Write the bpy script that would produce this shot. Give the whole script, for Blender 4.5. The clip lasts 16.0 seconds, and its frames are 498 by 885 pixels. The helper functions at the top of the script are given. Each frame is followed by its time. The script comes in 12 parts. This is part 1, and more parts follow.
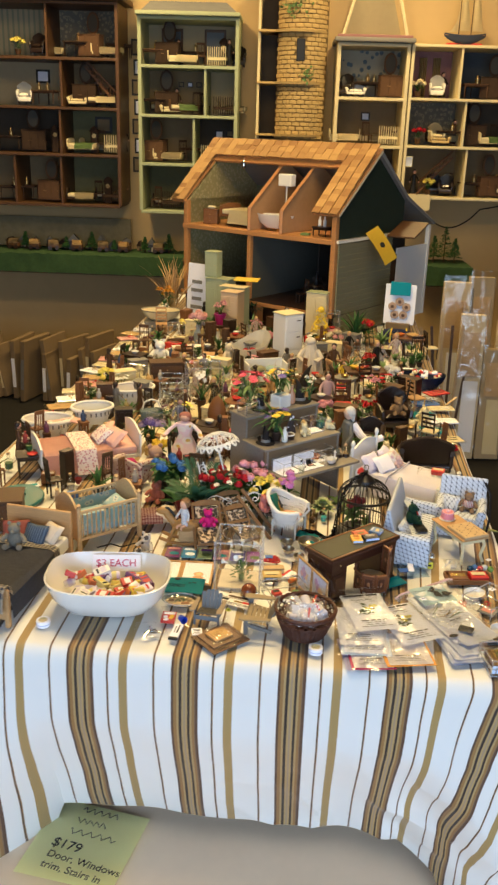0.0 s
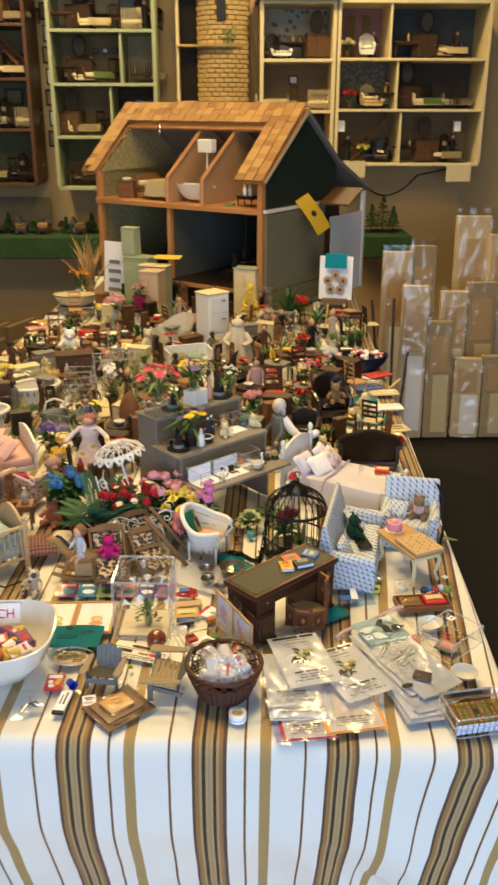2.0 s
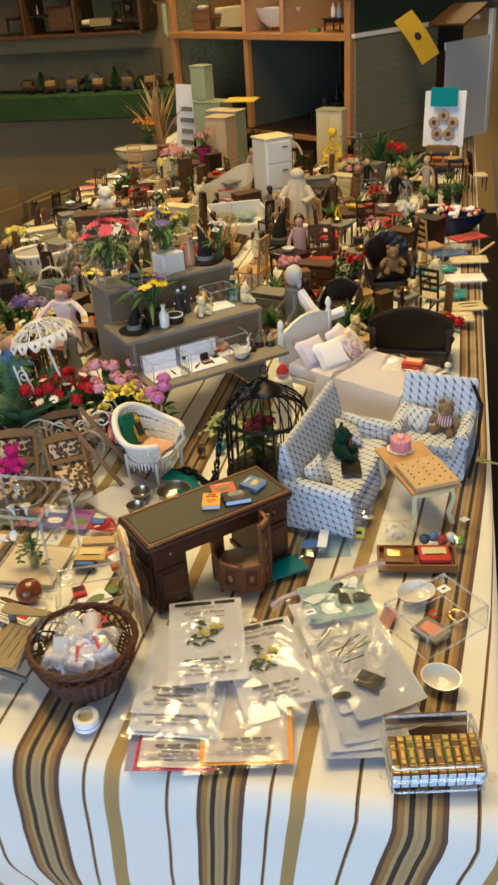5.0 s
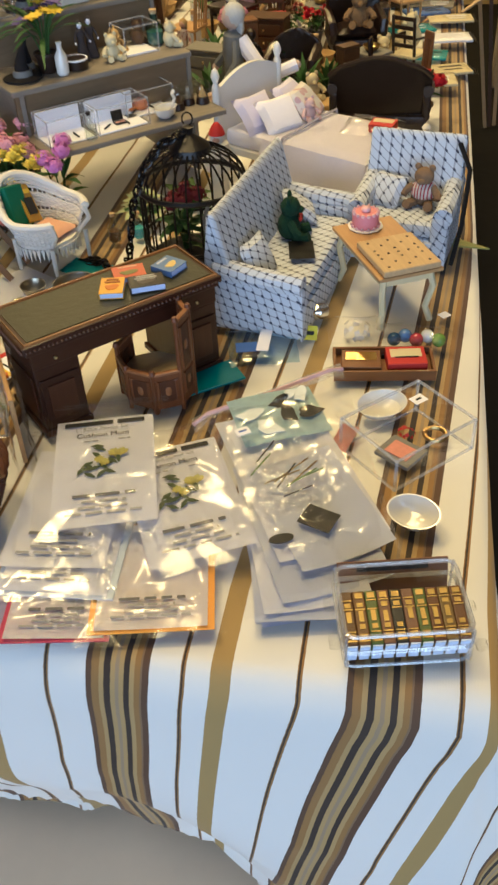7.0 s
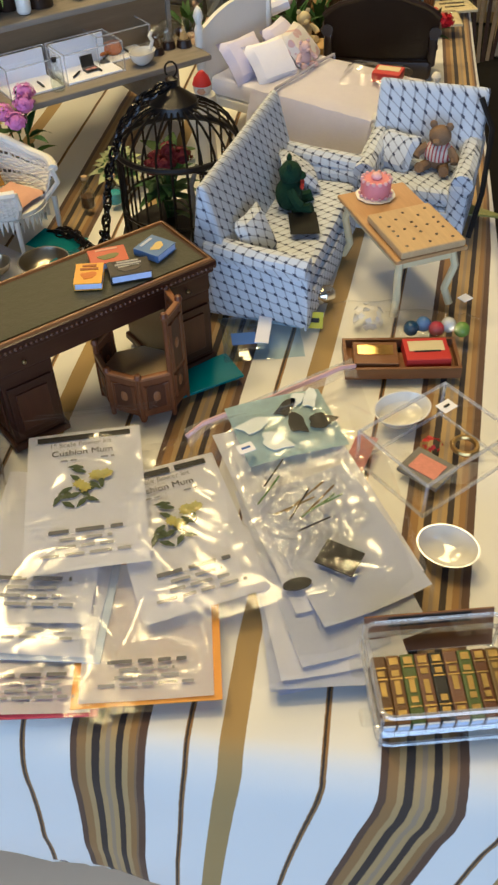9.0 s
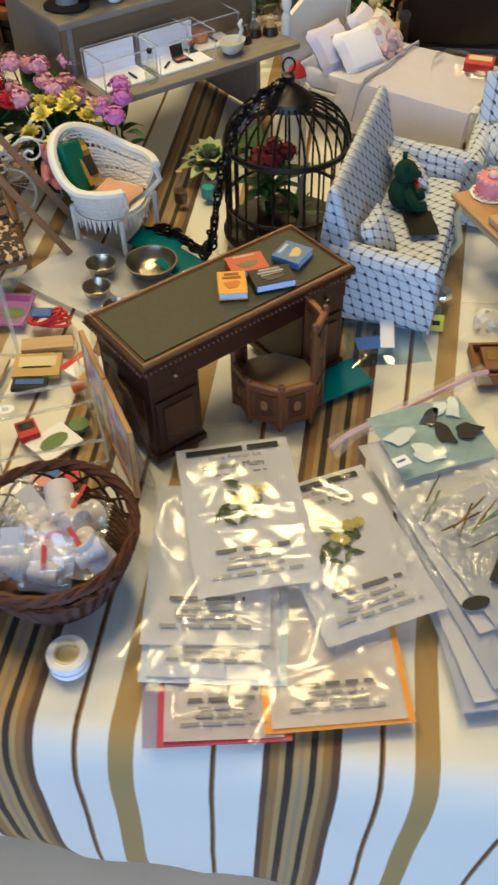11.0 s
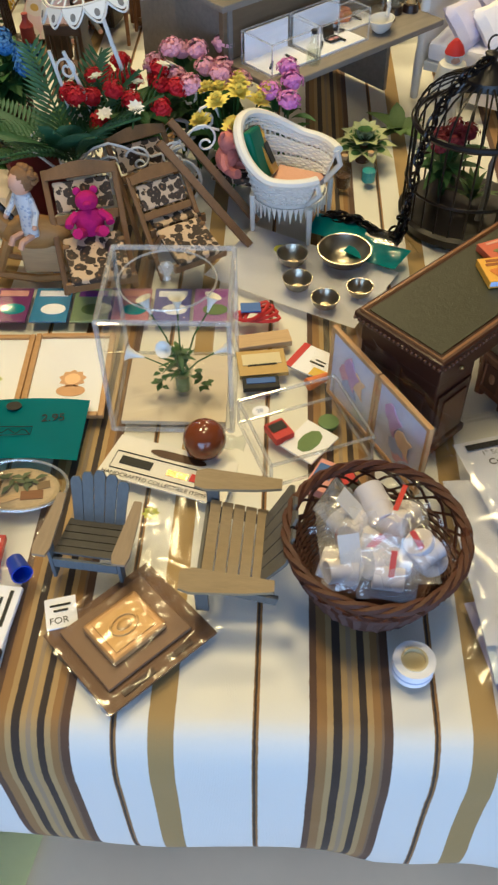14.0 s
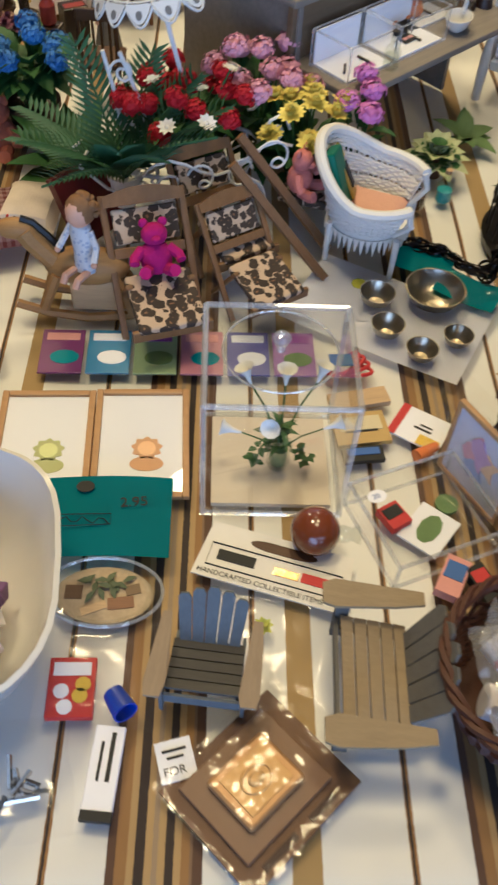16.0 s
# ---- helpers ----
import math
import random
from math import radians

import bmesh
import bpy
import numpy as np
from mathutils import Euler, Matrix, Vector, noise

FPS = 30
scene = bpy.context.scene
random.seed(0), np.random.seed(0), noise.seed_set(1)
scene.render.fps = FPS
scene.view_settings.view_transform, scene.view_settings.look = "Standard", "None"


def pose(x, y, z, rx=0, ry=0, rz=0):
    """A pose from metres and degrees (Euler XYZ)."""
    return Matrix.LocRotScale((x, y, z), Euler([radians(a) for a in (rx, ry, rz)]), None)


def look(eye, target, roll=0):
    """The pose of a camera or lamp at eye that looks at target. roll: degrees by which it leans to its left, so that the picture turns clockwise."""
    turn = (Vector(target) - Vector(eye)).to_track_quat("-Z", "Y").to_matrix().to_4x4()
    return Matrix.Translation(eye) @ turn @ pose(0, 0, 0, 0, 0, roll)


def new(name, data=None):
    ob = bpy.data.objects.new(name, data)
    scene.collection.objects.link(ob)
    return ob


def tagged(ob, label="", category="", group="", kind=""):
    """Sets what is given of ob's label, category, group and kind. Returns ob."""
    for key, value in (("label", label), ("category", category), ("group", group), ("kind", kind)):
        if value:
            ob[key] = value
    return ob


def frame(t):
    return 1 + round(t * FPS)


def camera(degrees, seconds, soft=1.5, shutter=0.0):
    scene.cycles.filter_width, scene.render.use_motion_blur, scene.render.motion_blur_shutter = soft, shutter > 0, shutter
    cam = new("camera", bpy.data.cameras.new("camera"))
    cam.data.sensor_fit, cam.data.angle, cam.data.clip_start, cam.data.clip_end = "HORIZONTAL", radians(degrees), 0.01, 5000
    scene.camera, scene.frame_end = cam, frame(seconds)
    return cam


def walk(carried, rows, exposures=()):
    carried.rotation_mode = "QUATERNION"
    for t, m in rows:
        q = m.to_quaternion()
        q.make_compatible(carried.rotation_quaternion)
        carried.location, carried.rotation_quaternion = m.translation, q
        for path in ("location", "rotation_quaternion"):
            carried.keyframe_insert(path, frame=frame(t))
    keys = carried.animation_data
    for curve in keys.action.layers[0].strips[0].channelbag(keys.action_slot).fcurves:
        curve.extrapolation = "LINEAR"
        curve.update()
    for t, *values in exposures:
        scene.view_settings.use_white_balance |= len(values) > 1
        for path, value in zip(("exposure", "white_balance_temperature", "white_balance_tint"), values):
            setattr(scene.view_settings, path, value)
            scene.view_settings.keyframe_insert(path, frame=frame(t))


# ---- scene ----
cam = camera(32.1, 16.0, 2.4, 0.5)
PATH = [
    (0, (0.065, 0.004, 1.419), (0.004, 1.882, 0.734), 1.7),
    (0.5, (0.121, 0.056, 1.41), (0.034, 1.925, 0.705), 1.4),
    (1, (0.16, 0.091, 1.402), (0.052, 1.961, 0.702), 0.8),
    (1.5, (0.143, 0.168, 1.389), (0.085, 2.041, 0.69), 0.3),
    (2, (0.121, 0.25, 1.373), (0.174, 2.112, 0.644), 0.1),
    (2.5, (0.132, 0.285, 1.352), (0.229, 2.122, 0.568), 0.0),
    (3, (0.175, 0.347, 1.344), (0.22, 2.16, 0.503), 0.4),
    (3.2, (0.191, 0.367, 1.352), (0.205, 2.171, 0.488), 0.6),
    (5.3, (0.367, 0.603, 1.226), (0.030, 2.304, 0.231), -4.0),
    (5.5, (0.371, 0.619, 1.210), (0.039, 2.308, 0.192), -3.8),
    (6, (0.370, 0.661, 1.164), (0.053, 2.276, 0.026), -4.2),
    (6.5, (0.363, 0.691, 1.141), (0.084, 2.235, -0.097), -4.3),
    (7, (0.356, 0.717, 1.119), (0.132, 2.228, -0.171), -3.2),
    (7.5, (0.352, 0.745, 1.110), (0.161, 2.227, -0.219), -2.2),
    (8, (0.345, 0.768, 1.103), (0.165, 2.232, -0.247), -2.4),
    (8.2, (0.345, 0.776, 1.102), (0.168, 2.234, -0.256), -2.5),
    (10.3, (0.269, 0.815, 1.101), (0.161, 2.209, -0.328), -0.7),
    (10.5, (0.261, 0.815, 1.104), (0.153, 2.208, -0.327), -0.6),
    (11, (0.234, 0.814, 1.116), (0.128, 2.196, -0.326), -1.3),
    (11.5, (0.2, 0.81, 1.122), (0.118, 2.204, -0.309), -0.8),
    (12, (0.164, 0.813, 1.12), (0.106, 2.216, -0.304), -0.6),
    (12.5, (0.128, 0.816, 1.113), (0.099, 2.205, -0.325), -0.4),
    (13, (0.105, 0.823, 1.112), (0.11, 2.197, -0.342), -0.1),
    (13.5, (0.076, 0.823, 1.117), (0.096, 2.185, -0.347), 0.2),
    (14, (0.055, 0.826, 1.115), (0.07, 2.177, -0.36), -0.7),
    (14.5, (0.043, 0.825, 1.124), (0.088, 2.179, -0.346), -0.8),
    (15, (0.018, 0.842, 1.135), (0.119, 2.183, -0.346), 0.6),
    (15.5, (-0.005, 0.882, 1.127), (0.137, 2.195, -0.375), 2.6),
    (16, (-0.029, 0.924, 1.109), (0.125, 2.188, -0.434), 4.3),
]
walk(cam, [(t, look(eye, target, roll)) for t, eye, target, roll in PATH], [(0.0, -0.46, 5400, 13), (3.0, -0.57, 5350, 12), (5.5, -0.72, 5250, 11), (8.0, -0.81, 5050, 12), (11.0, -0.86, 4800, 11), (14.5, -0.80, 4650, 11), (16.0, -0.96, 4500, 17)])

# ---------------------------------------------------------------- light
world = bpy.data.worlds.new("world")
scene.world = world
world.use_nodes = True
wn = world.node_tree.nodes
sky = wn.new("ShaderNodeTexSky")
sky.sky_type = "NISHITA"
sky.sun_disc = False
sky.sun_elevation, sky.sun_rotation = radians(40), radians(160)
world.node_tree.links.new(sky.outputs[0], wn["Background"].inputs[0])
wn["Background"].inputs[1].default_value = 0.1


def lamp(name, kind, energy, colour, m, size=0.3, size_y=0.0):
    data = bpy.data.lights.new(name, kind)
    data.energy, data.color = energy, colour
    if kind == "AREA":
        data.shape = "RECTANGLE" if size_y else "DISK"
        data.size = size
        if size_y:
            data.size_y = size_y
    elif kind == "SPOT":
        data.shadow_soft_size, data.spot_size, data.spot_blend = size, radians(95), 0.6
    else:
        data.shadow_soft_size = size
    ob = new(name, data)
    ob.matrix_world = m
    return ob


WARM = (1.0, 0.655, 0.22)
# warm ceiling lamps over the table and before the wall
for lx, ly, le in ((0.05, 1.05, 12), (-0.50, 1.60, 36), (0.36, 1.62, 20), (0.05, 2.55, 32), (-1.0, 4.25, 60), (0.62, 4.3, 47)):
    lamp("ceiling_lamp", "AREA", le, WARM, pose(lx, ly, 2.72), 0.36)
# daylight through the shop window behind the camera
lamp("window_light", "AREA", 77, (0.78, 0.92, 1.0), pose(0.2, -1.23, 1.18, 88), 3.4, 1.35)

# ---------------------------------------------------------------- materials
def shader(name):
    m = bpy.data.materials.new(name)
    m.use_nodes = True
    t = m.node_tree
    return m, t, t.nodes["Principled BSDF"]


def node(t, kind, **inputs):
    n = t.nodes.new(kind)
    for key, value in inputs.items():
        n.inputs[key.replace("_", " ")].default_value = value
    return n


def rgb(c):
    return (c[0], c[1], c[2], 1.0)


def shade(c, f):
    return tuple(min(1.0, max(0.0, v * f)) for v in c)


def mix_rgb(t, fac, a, b):
    n = t.nodes.new("ShaderNodeMix")
    n.data_type = "RGBA"
    for sock, value in ((n.inputs[0], fac), (n.inputs[6], a), (n.inputs[7], b)):
        if isinstance(value, (tuple, float, int)):
            sock.default_value = value
        else:
            t.links.new(value, sock)
    return n.outputs[2]


def place_vector(t, space="Object"):
    return t.nodes.new("ShaderNodeTexCoord").outputs[space]


def add_bump(t, bsdf, height, strength, distance=0.002):
    b = node(t, "ShaderNodeBump", Strength=strength, Distance=distance)
    t.links.new(height, b.inputs["Height"])
    t.links.new(b.outputs[0], bsdf.inputs["Normal"])


MATS = {}
CLEAR = set()


def mat(name, col, rough=0.6, var=0.18, scale=60.0, bump=0.15, metal=0.0, stretch=(1, 1, 1), coat=0.0, sheen=0.0):
    """A plain surface with grain at a fine and a coarse scale, and a tint of its own for each object."""
    if name in MATS:
        return MATS[name]
    m, t, b = shader(name)
    mapping = node(t, "ShaderNodeMapping", Scale=stretch)
    t.links.new(place_vector(t), mapping.inputs[0])
    fine = node(t, "ShaderNodeTexNoise", Scale=scale * 5, Detail=4.0)
    coarse = node(t, "ShaderNodeTexNoise", Scale=scale, Detail=3.0)
    for n in (fine, coarse):
        t.links.new(mapping.outputs[0], n.inputs["Vector"])
    both = node(t, "ShaderNodeMath")
    both.operation = "MULTIPLY_ADD"
    both.inputs[1].default_value = 0.4
    half = node(t, "ShaderNodeMath")
    half.operation = "MULTIPLY"
    half.inputs[1].default_value = 0.6
    t.links.new(coarse.outputs[0], half.inputs[0])
    t.links.new(fine.outputs[0], both.inputs[0])
    t.links.new(half.outputs[0], both.inputs[2])
    c = mix_rgb(t, both.outputs[0], rgb(shade(col, 1 - var)), rgb(shade(col, 1 + var)))
    t.links.new(c, b.inputs["Base Color"])
    b.inputs["Roughness"].default_value = rough
    b.inputs["Metallic"].default_value = metal
    b.inputs["Specular IOR Level"].default_value = 0.5 if rough < 0.4 else 0.3
    b.inputs["Coat Weight"].default_value = coat
    b.inputs["Sheen Weight"].default_value = sheen
    if bump:
        add_bump(t, b, both.outputs[0], bump)
    MATS[name] = m
    return m


def plain(name, col, rough=0.5, metal=0.0, coat=0.0):
    """Small painted, printed or moulded things."""
    return mat(name, col, rough, 0.10, 120, 0.05, metal, coat=coat)


def wood(name, col, rough=0.45, scale=40.0, axis=0, var=0.35, coat=0.0):
    if name in MATS:
        return MATS[name]
    stretch = [6.0, 6.0, 6.0]
    stretch[axis] = 0.5
    m = mat(name, col, rough, var, scale, 0.12, 0.0, stretch, coat)
    return m


def math_node(t, op, a, b=None):
    n = t.nodes.new("ShaderNodeMath")
    n.operation = op
    for i, v in enumerate((a, b)):
        if v is None:
            continue
        if isinstance(v, (int, float)):
            n.inputs[i].default_value = v
        else:
            t.links.new(v, n.inputs[i])
    return n.outputs[0]


def clear(name, tint=(1, 1, 1), gloss=0.02, reflect=1.0, wrinkle=0.0, scale=60.0, milk=0.0):
    """Thin clear plastic or glass: see-through, with a gloss that grows towards grazing angles."""
    m, t, b = shader(name)
    t.nodes.remove(b)
    out = t.nodes["Material Output"]
    see = node(t, "ShaderNodeBsdfTransparent", Color=rgb(tint))
    shine = node(t, "ShaderNodeBsdfGlossy", Roughness=gloss)
    if milk:
        haze = node(t, "ShaderNodeBsdfDiffuse", Color=(0.84, 0.85, 0.92, 1.0))
        blend = t.nodes.new("ShaderNodeMixShader")
        blend.inputs[0].default_value = milk
        t.links.new(see.outputs[0], blend.inputs[1])
        t.links.new(haze.outputs[0], blend.inputs[2])
        see = blend
    weight = t.nodes.new("ShaderNodeLayerWeight")
    weight.inputs[0].default_value = 0.5
    steep = math_node(t, "POWER", weight.outputs["Facing"], 4.0)
    gain = math_node(t, "ADD", math_node(t, "MULTIPLY", steep, 0.7), 0.045 * reflect)
    join = t.nodes.new("ShaderNodeMixShader")
    t.links.new(gain, join.inputs[0])
    t.links.new(see.outputs[0], join.inputs[1])
    t.links.new(shine.outputs[0], join.inputs[2])
    t.links.new(join.outputs[0], out.inputs[0])
    if wrinkle:
        noise_tex = node(t, "ShaderNodeTexNoise", Scale=scale, Detail=1.0, Distortion=1.0)
        stretch = node(t, "ShaderNodeMapping", Scale=(1.0, 0.28, 1.0), Rotation=(0.0, 0.0, 0.7))
        t.links.new(place_vector(t), stretch.inputs["Vector"])
        t.links.new(stretch.outputs[0], noise_tex.inputs["Vector"])
        b2 = node(t, "ShaderNodeBump", Strength=wrinkle, Distance=0.007)
        t.links.new(noise_tex.outputs[0], b2.inputs["Height"])
        t.links.new(b2.outputs[0], shine.inputs["Normal"])
    CLEAR.add(m.name)
    MATS[name] = m
    return m


def ramp_node(t, stops, constant=True):
    n = t.nodes.new("ShaderNodeValToRGB")
    n.color_ramp.interpolation = "CONSTANT" if constant else "LINEAR"
    e = n.color_ramp.elements
    while len(e) < len(stops):
        e.new(0.5)
    for el, (pos, col) in zip(e, stops):
        el.position, el.color = pos, rgb(col)
    return n


def striped_cloth():
    """White cotton with woven brown, dark and tan stripes; the first UV axis runs across the stripes in metres."""
    m, t, b = shader("striped_cotton")
    uv = node(t, "ShaderNodeSeparateXYZ")
    t.links.new(place_vector(t, "UV"), uv.inputs[0])
    wob = node(t, "ShaderNodeTexNoise", Scale=300.0, Detail=2.0)
    t.links.new(place_vector(t, "UV"), wob.inputs["Vector"])
    u = math_node(t, "ADD", uv.outputs[0], math_node(t, "MULTIPLY", wob.outputs[0], 0.0006))
    fr = math_node(t, "FRACT", math_node(t, "ADD", math_node(t, "DIVIDE", math_node(t, "SUBTRACT", u, 0.1013), 0.1447), 50.1275))
    white, tan, brown, dark = (0.77, 0.76, 0.72), (0.35, 0.235, 0.075), (0.085, 0.040, 0.017), (0.022, 0.011, 0.006)
    gold, pale = (0.27, 0.145, 0.036), (0.40, 0.27, 0.100)
    stops = [(0.0, brown), (0.020, gold), (0.054, pale), (0.074, dark), (0.098, pale), (0.118, (0.30, 0.22, 0.13)), (0.136, pale),
             (0.154, dark), (0.178, pale), (0.197, gold), (0.222, (0.19, 0.12, 0.06)), (0.227, brown), (0.255, white), (0.379, gold),
             (0.385, dark), (0.393, gold), (0.399, white), (0.500, tan), (0.580, white), (0.821, gold), (0.826, dark), (0.835, gold),
             (0.841, white), (0.9999, brown)]
    r = ramp_node(t, stops)
    t.links.new(fr, r.inputs[0])
    grime = node(t, "ShaderNodeTexNoise", Scale=9.0, Detail=5.0)
    t.links.new(place_vector(t, "UV"), grime.inputs["Vector"])
    col = mix_rgb(t, math_node(t, "MULTIPLY", grime.outputs[0], 0.10), r.outputs[0], rgb((0.30, 0.27, 0.22)))
    t.links.new(col, b.inputs["Base Color"])
    b.inputs["Roughness"].default_value = 0.85
    b.inputs["Sheen Weight"].default_value = 0.15
    weave = node(t, "ShaderNodeTexWave", Scale=420.0)
    t.links.new(place_vector(t, "UV"), weave.inputs["Vector"])
    add_bump(t, b, math_node(t, "ADD", weave.outputs[1], math_node(t, "MULTIPLY", wob.outputs[0], 2.0)), 0.12, 0.0006)
    return m


def patterned(name, ground, mark, kind, size, rough=0.8, mark2=None):
    """Printed cloth and paper: checks, dots, plaid lattice, leopard, florals."""
    if name in MATS:
        return MATS[name]
    m, t, b = shader(name)
    vec = place_vector(t)
    warp = node(t, "ShaderNodeTexNoise", Scale=40.0)
    t.links.new(vec, warp.inputs["Vector"])
    if kind in ("lattice", "check", "stripe"):
        mp = node(t, "ShaderNodeMapping", Scale=(1 / size, 1 / size, 1 / size))
        if kind == "lattice":
            mp.inputs["Rotation"].default_value = (radians(45), radians(35), radians(45))
        t.links.new(vec, mp.inputs[0])
        xyz = node(t, "ShaderNodeSeparateXYZ")
        t.links.new(mp.outputs[0], xyz.inputs[0])
        fx = math_node(t, "FRACT", math_node(t, "ADD", xyz.outputs[0], 50.0))
        fy = math_node(t, "FRACT", math_node(t, "ADD", xyz.outputs[1], 50.0))
        if kind == "stripe":
            fac = math_node(t, "LESS_THAN", fx, 0.4)
        elif kind == "check":
            fac = math_node(t, "MULTIPLY", math_node(t, "ADD", math_node(t, "LESS_THAN", fx, 0.5), math_node(t, "LESS_THAN", fy, 0.5)), 0.5)
        else:
            line = math_node(t, "MULTIPLY", math_node(t, "ADD", math_node(t, "LESS_THAN", fx, 0.16), math_node(t, "LESS_THAN", fy, 0.16)), 0.42)
            knot = math_node(t, "MULTIPLY", math_node(t, "LESS_THAN", fx, 0.3), math_node(t, "LESS_THAN", fy, 0.3))
            fac = math_node(t, "MAXIMUM", line, knot)
    elif kind == "leopard":
        v = node(t, "ShaderNodeTexVoronoi", Scale=1 / size)
        wv = node(t, "ShaderNodeTexNoise", Scale=1.6 / size, Detail=2.0)
        t.links.new(vec, wv.inputs["Vector"])
        t.links.new(wv.outputs[1], v.inputs["Vector"])
        t.links.new(mix_rgb(t, 0.004, vec, wv.outputs[1]), v.inputs["Vector"])
        ring = math_node(t, "MULTIPLY", math_node(t, "GREATER_THAN", v.outputs[0], 0.14), math_node(t, "LESS_THAN", v.outputs[0], 0.57))
        gap = math_node(t, "GREATER_THAN", wv.outputs[0], 0.28)
        fac = math_node(t, "MULTIPLY", ring, gap)
    else:
        v = node(t, "ShaderNodeTexVoronoi", Scale=1 / size)
        t.links.new(vec, v.inputs["Vector"])
        fac = math_node(t, "LESS_THAN", v.outputs[0], 0.33 if kind == "dots" else 0.42)
    c = mix_rgb(t, fac, rgb(ground), rgb(mark))
    if kind == "leopard":
        core = math_node(t, "LESS_THAN", v.outputs[0], 0.14)
        c = mix_rgb(t, core, c, rgb(mark2 or ground))
    if kind == "floral":
        c = mix_rgb(t, math_node(t, "LESS_THAN", v.outputs[0], 0.18), c, rgb(mark2 or mark))
    c = mix_rgb(t, math_node(t, "MULTIPLY", warp.outputs[0], 0.2), c, rgb(shade(ground, 0.6)))
    t.links.new(c, b.inputs["Base Color"])
    b.inputs["Roughness"].default_value = rough
    fuzz = node(t, "ShaderNodeTexNoise", Scale=900.0)
    t.links.new(vec, fuzz.inputs["Vector"])
    add_bump(t, b, fuzz.outputs[0], 0.2, 0.001)
    MATS[name] = m
    return m

# ---------------------------------------------------------------- mesh tools
I4 = Matrix.Identity(4)


def mesh_object(name, bm, material, smooth=True):
    bm.normal_update()
    if smooth:
        for e in bm.edges:
            fs = e.link_faces
            if len(fs) != 2:
                e.smooth = False
                continue
            turn, (small, large) = e.calc_face_angle(0.0), sorted((fs[0].calc_area(), fs[1].calc_area()))
            e.smooth = turn < 0.6 and (turn < 0.1 or large < 7 * small)
        for f in bm.faces:
            f.smooth = True
    data = bpy.data.meshes.new(name)
    bm.to_mesh(data)
    bm.free()
    for mt in material if isinstance(material, (list, tuple)) else [material]:
        data.materials.append(mt)
    ob = new(name, data)
    if not isinstance(material, (list, tuple)) and material.name in CLEAR:
        ob.visible_shadow = False  # clear panes and films let the light through
    return ob


def thing(name, m, label, category, group="", kind=""):
    ob = new(name)
    ob.empty_display_size = 0.02
    ob.matrix_world = m
    return tagged(ob, label, category, group, kind)


def part(name, bm, material, parent, label="", smooth=True):
    ob = mesh_object(name, bm, material, smooth)
    ob.parent = parent
    if label:
        tagged(ob, label)
    return ob


def solo(name, bm, material, m, label, category, group="", kind="", smooth=True):
    """A thing that is one mesh."""
    ob = mesh_object(name, bm, material, smooth)
    ob.matrix_world = m
    return tagged(ob, label, category, group, kind)


def at(x, y, z=0.0, rz=0.0, rx=0.0, ry=0.0):
    return pose(x, y, z, rx, ry, rz)


def box(bm, sx, sy, sz, m=I4, bevel=0.0):
    """A box that stands on m's origin."""
    r = bmesh.ops.create_cube(bm, size=1.0)
    vs = r["verts"]
    bmesh.ops.transform(bm, matrix=m @ Matrix.Translation((0, 0, sz / 2)) @ Matrix.Diagonal((sx, sy, sz, 1)), verts=vs)
    if bevel:
        es = list({e for v in vs for e in v.link_edges})
        bmesh.ops.bevel(bm, geom=es, offset=min(bevel, 0.45 * min(sx, sy, sz)), segments=2, profile=0.5, affect="EDGES", clamp_overlap=True)
    return bm


def cone(bm, r1, r2, h, m=I4, seg=16):
    r = bmesh.ops.create_cone(bm, cap_ends=True, segments=seg, radius1=max(r1, 1e-5), radius2=max(r2, 1e-5), depth=h)
    bmesh.ops.transform(bm, matrix=m @ Matrix.Translation((0, 0, h / 2)), verts=r["verts"])
    return bm


def ball(bm, r, m=I4, scale=(1, 1, 1), seg=12, rings=8):
    s = bmesh.ops.create_uvsphere(bm, u_segments=seg, v_segments=rings, radius=r)
    bmesh.ops.transform(bm, matrix=m @ Matrix.Diagonal((*scale, 1)), verts=s["verts"])
    return bm


def lathe(bm, profile, m=I4, seg=20, sx=1.0, sy=1.0, wave=0.0, waves=6):
    """Turns a profile of (radius, height) round the z axis."""
    rows = []
    for r, z in profile:
        row = []
        for i in range(seg):
            a = 2 * math.pi * i / seg
            k = r * (1 + wave * math.sin(waves * a))
            row.append(bm.verts.new(m @ Vector((k * sx * math.cos(a), k * sy * math.sin(a), z))))
        rows.append(row)
    for a, b in zip(rows, rows[1:]):
        for i in range(seg):
            j = (i + 1) % seg
            bm.faces.new((a[i], a[j], b[j], b[i]))
    if profile[0][0] > 1e-4:
        bm.faces.new(list(reversed(rows[0])))
    if profile[-1][0] > 1e-4:
        bm.faces.new(rows[-1])
    bmesh.ops.remove_doubles(bm, verts=[v for row in (rows[0], rows[-1]) for v in row], dist=1e-5)
    return bm


